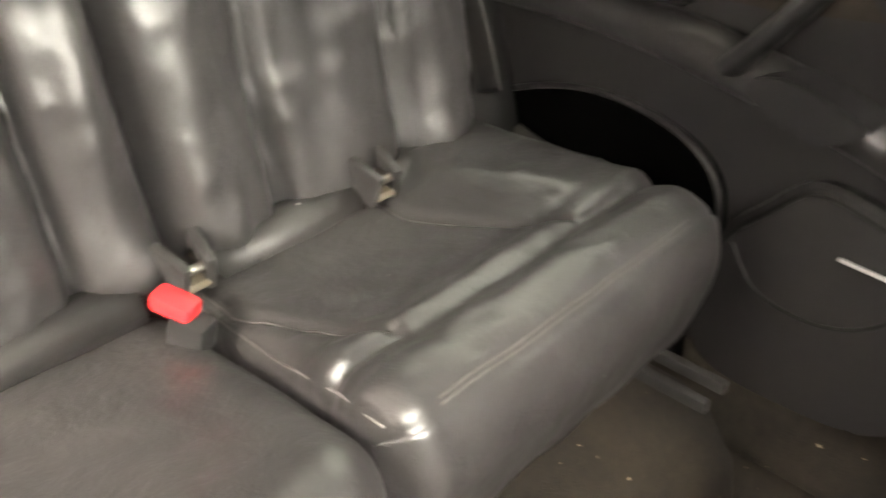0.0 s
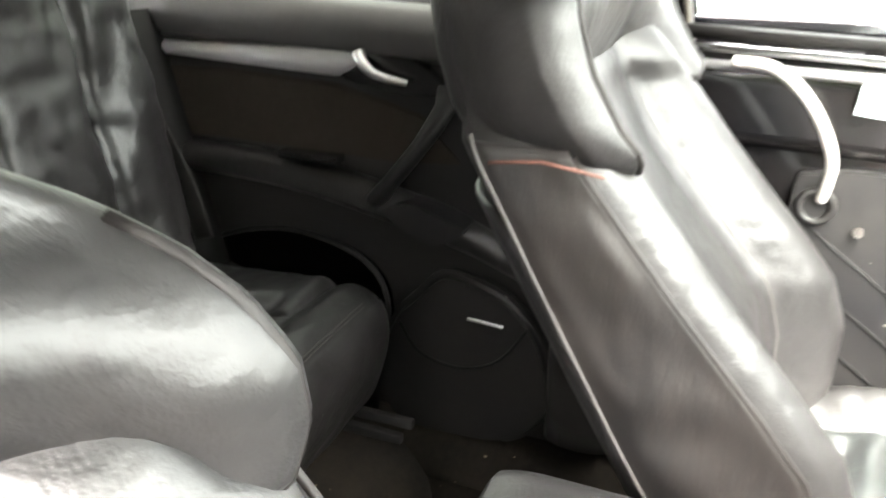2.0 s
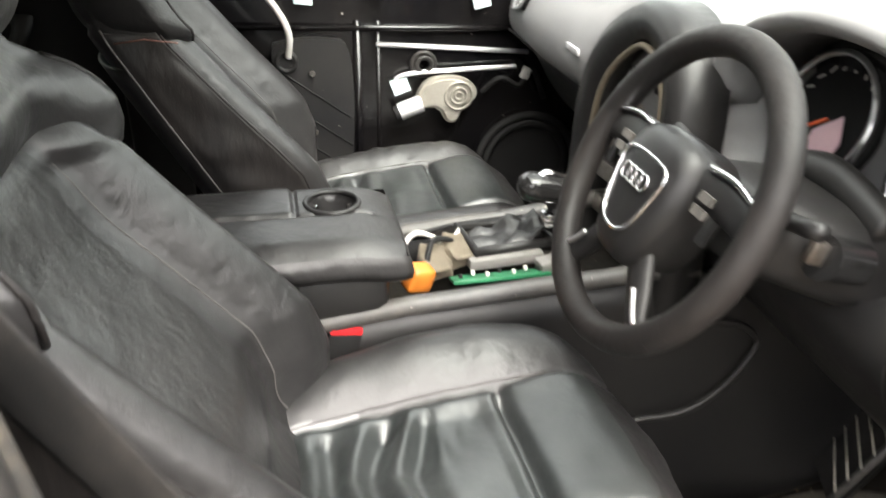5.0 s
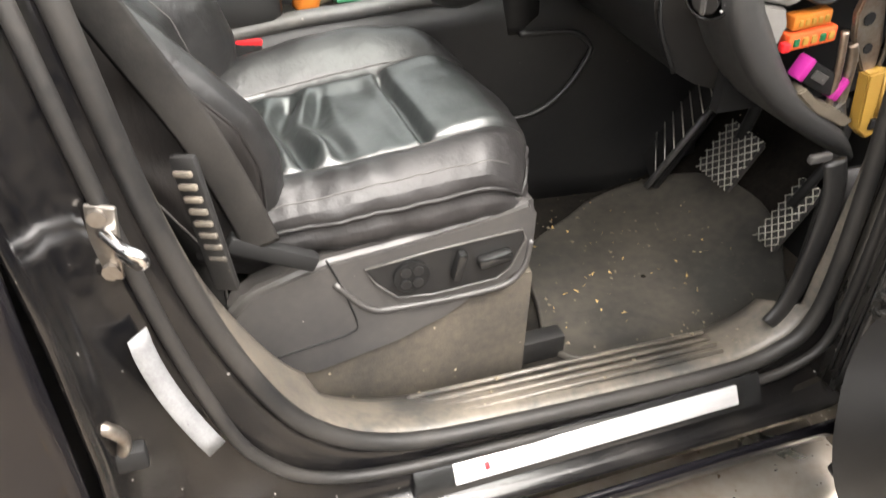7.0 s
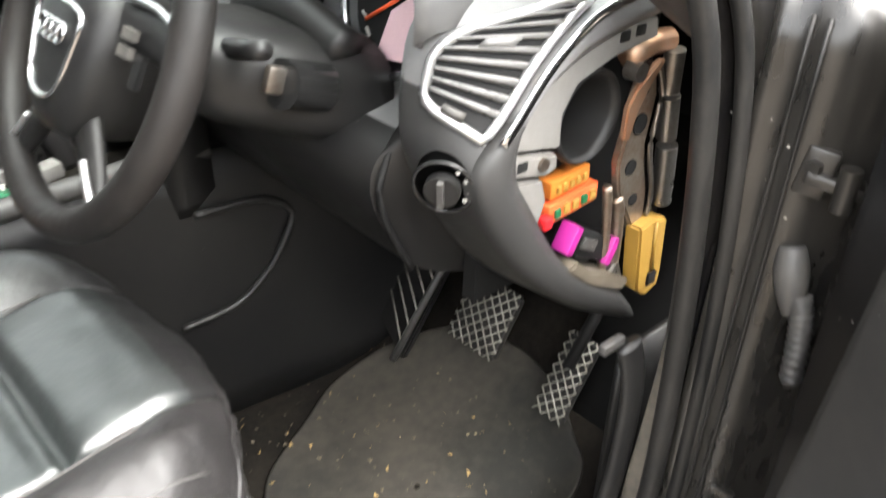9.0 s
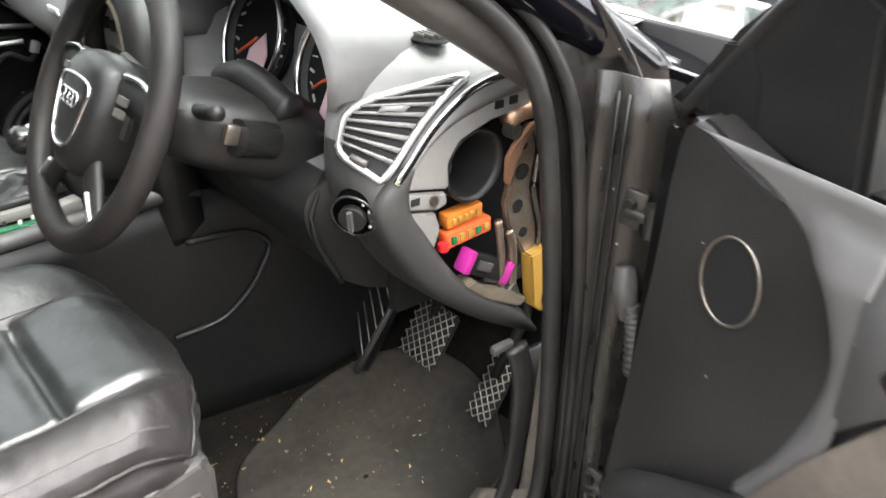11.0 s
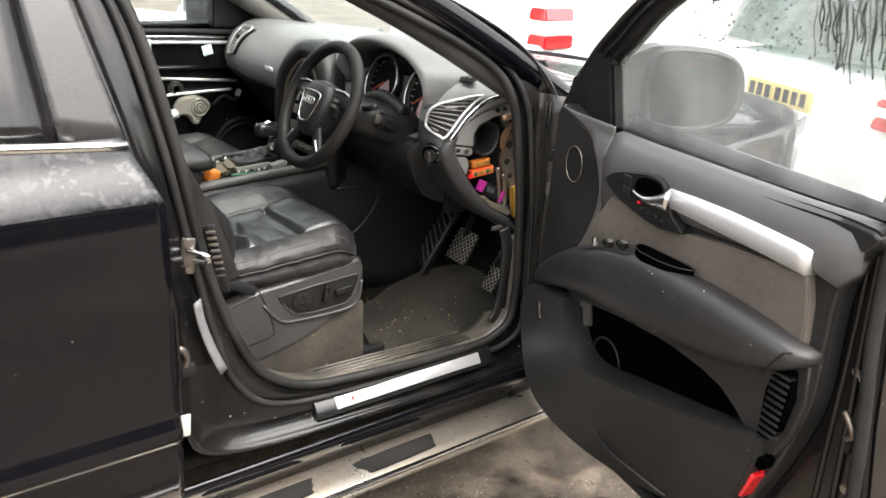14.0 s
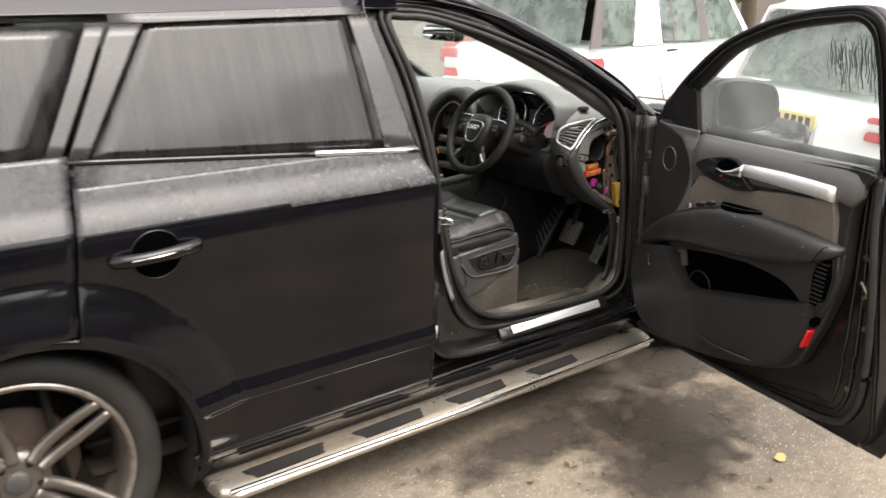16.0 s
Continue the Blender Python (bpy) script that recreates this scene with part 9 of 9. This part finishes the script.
            tube("window_trim", [t(1.17, 1.52), t(1.17, 1.01), t(1.20, 0.98), t(1.86, 0.965)], 0.012, "pillar_grey", root, segs=6)
            quad("middle_pillar", [t(1.86, 0.96), t(2.00, 0.96), t(1.90, 1.55), t(1.78, 1.55)], "pillar_grey")
            quad("side_window", [t(2.00, 0.965), t(2.75, 0.96), t(2.30, 1.52), t(1.90, 1.55)], "tinted_clear")
        else:
            quad("rear_pillar", [t(0.16, 0.96), t(0.42, 0.96), t(0.55, 1.54), t(0.33, 1.50)], paint)
            quad("side_window", [t(0.42, 0.98), t(1.02, 0.97), t(1.05, 1.54), t(0.55, 1.54)], "tinted_clear")
            quad("middle_pillar", [t(1.02, 0.96), t(1.12, 0.96), t(1.14, 1.55), t(1.05, 1.55)], "gloss_black")
            quad("side_window", [t(1.12, 0.97), t(1.80, 0.965), t(1.76, 1.55), t(1.14, 1.55)], "tinted_clear")
            quad("middle_pillar", [t(1.80, 0.96), t(1.92, 0.96), t(1.86, 1.55), t(1.76, 1.55)], "gloss_black")
            quad("side_window", [t(1.92, 0.965), t(2.75, 0.96), t(2.30, 1.52), t(1.86, 1.55)], "tinted_clear")
        quad("front_pillar", [t(2.75, 0.96), t(2.87, 0.95), t(2.36, 1.53), t(2.30, 1.53)], paint)
        for x in ((1.19, 2.10) if tall else (1.30, 2.20)):
            tube("door_handle", [(x, s * 0.868, 0.905), (x + 0.08, s * 0.885, 0.91), (x + 0.16, s * 0.868, 0.905)], 0.013, "plastic", root, segs=8)
        for x in (1.08, 1.86):
            tube("door_joint", [(x, s * 0.862, 0.90), (x + 0.02, s * 0.866, 0.7), (x + (0.16 if tall and x < 1.5 else 0), s * 0.86, 0.40)], 0.004, "black", root, segs=6)
        # tail lamp: red, clear, red
        for z0, z1, mt in (((0.80, 0.885, "redlens"), (0.70, 0.80, "clearlens"), (0.61, 0.70, "redlens")) if tall else ((0.85, 0.89, "redlens"), (0.80, 0.85, "clearlens"), (0.74, 0.80, "redlens"))):
            lx = lambda z: 0.02 + 0.10 * max(0, z - 0.9)
            pts = [((lx(z) - 0.015, s * y, z), (lx(z) + (0.26 if tall else 0.10), s * (y + (0.035 if tall else 0.02)), z)) for y, z in ((0.64 + 0.02 * (z0 - 0.7), z0), (0.82 if tall else 0.80, z0), ((0.82 - 0.25 * max(0, z1 - 0.8)) if tall else 0.80 - 0.04 * (z1 - 0.9), z1), (0.66, z1))]
            prism("tail_lamp", pts, mt, root, "red and clear tail lamp" if mt == "redlens" else "", bevel=0.01)
        for x in (0.72, 3.40):
            w = c = Vector((x, s * 0.80, 0.31))
            rg = [[(c.x + r * math.cos(a), c.y + s * o, c.z + r * math.sin(a)) for a in np.linspace(0, 6.2832, 32, endpoint=False)] for r, o in ((0.20, -0.16), (0.29, -0.16), (0.31, -0.13), (0.31, 0.0), (0.285, 0.03), (0.20, 0.03), (0.17, 0.0), (0.01, 0.01))]
            wh = loft("wheel", rg, "tyre", root, "dark wheel", caps=False)
    quad("rear_window", [(0.13, -0.68, 1.0), (0.13, 0.68, 1.0), (0.33, 0.60, 1.48), (0.33, -0.60, 1.48)], "tinted_clear")
    quad("windscreen", [(2.87, 0.72, 0.96), (2.87, -0.72, 0.96), (2.36, -0.62, 1.53), (2.36, 0.62, 1.53)], "tinted_clear")
    for x, y in ((0.75, 0.38), (0.75, -0.38), (1.65, 0.38), (1.65, -0.38)):
        pad("seat", (0.09, 0.24, 0.33), 0.07, "carpet", root, "dark cabin seat", 6, None, pose(x, y, 0.98, 0, -12, 0))
        pad("headrest", (0.05, 0.12, 0.08), 0.04, "carpet", root, "", 5, None, pose(x - 0.09, y, 1.38, 0, -12, 0))
    bm = bmesh.new()
    box(bm, (0.0, 0, 0.50), (0.14, 1.62, 0.26), 0.05, segs=3)
    part("bumper", bm, paint, root)
    if plate:
        bm = bmesh.new()
        box(bm, (-0.005, 0, 0.78), (0.012, 0.52, 0.112), 0.003)
        pl = part("number_plate", bm, "plate", root, "yellow number plate with plain bars")
        bm = bmesh.new()
        for k in range(7):
            box(bm, (-0.013, -0.20 + 0.065 * k + (0.02 if k > 3 else 0), 0.78), (0.004, 0.04, 0.07), 0.0)
        part("bars", bm, "black", pl)
    root.matrix_world = m
    return root


M["tinted_clear"] = glass("car_side_glass", (0.45, 0.53, 0.50), fog=0.4, fogcolor=(0.55, 0.62, 0.58))
M["pillar_grey"] = mat("grey_plastic_pillar", (0.10, 0.085, 0.085), 0.5, color2=(0.07, 0.06, 0.06), vscale=8)
parked_car(pose(5.24, 3.2, 0, 0, 0, 7) @ Matrix.Diagonal((1.12, 1.12, 1.12, 1)), "white", "white tall estate car parked ahead, seen past the bonnet", plate=False, tall=True)
parked_car(pose(5.05, 0.04, 0, 0, 0, -17), "white", "white car with yellow number plate, seen through the wet door window")
parked_car(pose(8.6, 7.6, 0, 0, 0, 30), "red_paint", "red car parked beyond the windscreen", plate=False)
parked_car(pose(-0.7, 3.2, 0, 0, 0, -4), "white", "white car parked beside the passenger side", plate=False)

parked_car(pose(-1.2, -5.9, 0, 0, 0, 3), "gloss_black", "dark car parked across the yard, mirrored in the door", plate=False)


# ---- trees and yard edge ----
def tree(x, y, h, seed, label):
    rng = random.Random(seed)
    root = thing("tree", label, "tree", "trees round the yard", at=(x, y, 0))
    pts = spline([(x, y, -0.05), (x + rng.uniform(-.2, .2), y, h * 0.3), (x + rng.uniform(-.4, .4), y + rng.uniform(-.3, .3), h * 0.65)], 6)
    tube("trunk", pts, np.linspace(0.22, 0.09, len(pts)), "bark", root, segs=9)
    verts, faces = [], []
    tips = []
    for k in range(9):
        a = rng.uniform(0, 6.28)
        z0 = h * rng.uniform(0.28, 0.6)
        l = h * rng.uniform(0.18, 0.33)
        p = [(x, y, z0), (x + 0.5 * l * math.cos(a), y + 0.5 * l * math.sin(a), z0 + 0.35 * l), (x + l * math.cos(a), y + l * math.sin(a), z0 + 0.8 * l)]
        tube("limb", spline(p, 4), np.linspace(0.07, 0.02, 9), "bark", root, segs=6)
        tips += [p[1], p[2]]
    for k in range(900):
        t = rng.choice(tips)
        r = h * 0.15
        c = [t[i] + rng.gauss(0, r * 0.62) for i in range(3)]
        s = rng.uniform(0.07, 0.2)
        n = len(verts)
        u = Vector((rng.gauss(0, 1), rng.gauss(0, 1), rng.gauss(0, 1))).normalized()
        v = u.orthogonal().normalized()
        for a, b in ((-1, -0.4), (0.2, -0.7), (1, 0.1), (-0.1, 0.7)):
            verts.append(tuple(Vector(c) + s * (a * u + b * v)))
        faces.append((n, n + 1, n + 2, n + 3))
    mesh("crown", verts, faces, "leaf", root, "loose green crown", smooth=False)
    return root


# The last five trees stand unseen behind the camera, added to darken reflections.
for k, (x, y, h) in enumerate(((16, 4, 7), (18, 9, 8), (14, 13, 7.5), (8, 16, 8), (2, 15, 7), (-4, 14, 7.5), (21, -1, 7), (19, -6, 6.5), (-8, -13, 7), (-3, -14, 7.5), (2, -13.5, 7), (7, -14, 7.5), (12, -12, 6.5))):
    tree(x, y, h, 20 + k, "leafy green tree at the yard's edge")
# Unseen hedge behind the camera, added as something dark for glass to reflect.
hedge_v, hedge_f = [], []
rng = random.Random(77)
for k in range(11000):
    c = (rng.uniform(-9, 13), -8.2 + rng.gauss(0, 0.35), 2.9 * rng.random() ** 0.8 + 0.05)
    s = rng.uniform(0.08, 0.2)
    u = Vector((rng.gauss(0, 1), rng.gauss(0, 1), rng.gauss(0, 1))).normalized()
    v = u.orthogonal().normalized()
    n = len(hedge_v)
    hedge_v += [tuple(Vector(c) + s * (a * u + b * v)) for a, b in ((-1, -0.4), (0.2, -0.7), (1, 0.1), (-0.1, 0.7))]
    hedge_f.append((n, n + 1, n + 2, n + 3))
tagged(mesh("hedge", hedge_v, hedge_f, "leaf", smooth=False), "unseen dark green hedge, added to darken reflections in the car", "hedge", kind="stuff")
wallv = thing("yard_wall", "plain rendered wall closing the yard", "wall")
for x0, y0, x1, y1 in ((-14, 19, 26, 19), (26, 19, 26, -17), (26, -17, -14, -17), (-14, -17, -14, 19)):
    bm = bmesh.new()
    box(bm, ((x0 + x1) / 2, (y0 + y1) / 2, 1.1), (abs(x1 - x0) + 0.3, abs(y1 - y0) + 0.3, 2.2) if x0 != x1 and y0 != y1 else ((abs(x1 - x0) or 0.25), (abs(y1 - y0) or 0.25), 2.2), 0.02)
    part("wall_length", bm, "brick", wallv)
for k, (x, y, a) in enumerate(((2.32, -1.72, 20), (2.9, -1.2, 80), (1.2, -1.5, 140), (3.1, -2.2, 10))):
    lf = thing("fallen_leaf", "dry yellow-brown leaf lying on the asphalt", "leaf", "fallen leaves", at=(x, y, 0.0))
    pts = [(0.05 * f, 0.022 * math.sin(math.pi * f) * s * (1 + 0.3 * math.sin(9 * f)), 0.006 + 0.008 * f * f) for s, fs in ((1, np.linspace(-1, 1, 9) * 0.5 + 0.5), (-1, np.linspace(1, -1, 9)[1:-1] * 0.5 + 0.5)) for f in fs]
    R3 = pose(x, y, 0.004, 0, 0, a)
    prism("blade", [(tuple(R3 @ Vector(p)), tuple(R3 @ (Vector(p) - Vector((0, 0, 0.002))))) for p in pts], "dry_leaf", lf, bevel=0.0)

# crumbs and grit trodden into the mats and the sill
rng = random.Random(5)
gv, gf = [], []
for k in range(340):
    x, y = rng.uniform(1.98, 2.5), rng.uniform(-0.74, -0.20)
    z = FLOOR(x, y) + 0.0165
    if k % 4 == 0:
        x, y = rng.uniform(1.5, 2.35), rng.uniform(-0.80, -0.715)
        z = 0.412 - 0.02 * (x - 1.5)
    if k % 5 == 0:
        x, y = rng.uniform(1.02, 1.35), rng.uniform(0.2, 0.8)
        z = FLOOR(x, y) + 0.009
    r = rng.choice((0.0012, 0.0018, 0.0026, 0.004)) * rng.uniform(0.7, 1.2)
    n = len(gv)
    a = rng.uniform(0, 6.28)
    for d in (0, 2.1, 4.2):
        gv.append((x + r * math.cos(a + d) * rng.uniform(0.6, 1.5), y + r * math.sin(a + d) * rng.uniform(0.6, 1.5), z))
    gv.append((x, y, z + r * 0.7))
    gf += [(n, n + 1, n + 3), (n + 1, n + 2, n + 3), (n + 2, n, n + 3)]
tagged(mesh("grit", gv, gf, "crumb", smooth=False), "pale crumbs and grit on mats and sill", "grit", kind="stuff")

# stones and scraps on the asphalt beside the car
rng = random.Random(11)
gv, gf = [], []
for k in range(2600):
    x, y = rng.uniform(0.2, 3.6), -1.0 - abs(rng.gauss(0, 0.75))
    r = rng.choice((0.0015, 0.002, 0.003, 0.0045)) * rng.uniform(0.7, 1.3)
    n, a = len(gv), rng.uniform(0, 6.28)
    for d in (0, 1.6, 3.1, 4.7):
        gv.append((x + r * math.cos(a + d) * rng.uniform(0.7, 1.4), y + r * math.sin(a + d) * rng.uniform(0.7, 1.4), 0.001))
    gv.append((x, y, 0.001 + r * rng.uniform(0.5, 0.9)))
    gf += [(n + i, n + (i + 1) % 4, n + 4) for i in range(4)]
tagged(mesh("gravel", gv, gf, "stone_chip", smooth=False), "loose pale chippings on the asphalt", "gravel", kind="stuff")
gv, gf = [], []
for k in range(420):
    x, y = rng.choice(((rng.uniform(1.6, 3.0), rng.uniform(-1.45, -0.95)), (rng.uniform(0.6, 3.4), rng.uniform(-2.6, -1.0))))
    l, a = rng.uniform(0.006, 0.022), rng.uniform(0, 6.28)
    w, n = l * rng.uniform(0.15, 0.5), len(gv)
    c, q = math.cos(a), math.sin(a)
    for u, v, h in ((-l, 0, 0.002), (0, -w, 0.004), (l, 0, 0.003 + 0.2 * l), (0, w, 0.005)):
        gv.append((x + u * c - v * q, y + u * q + v * c, h + 0.004))
    gf.append((n, n + 1, n + 2, n + 3))
tagged(mesh("leaf_litter", gv, gf, "litter", smooth=False), "dark twigs and crumbled leaves on the asphalt", "litter", kind="stuff")
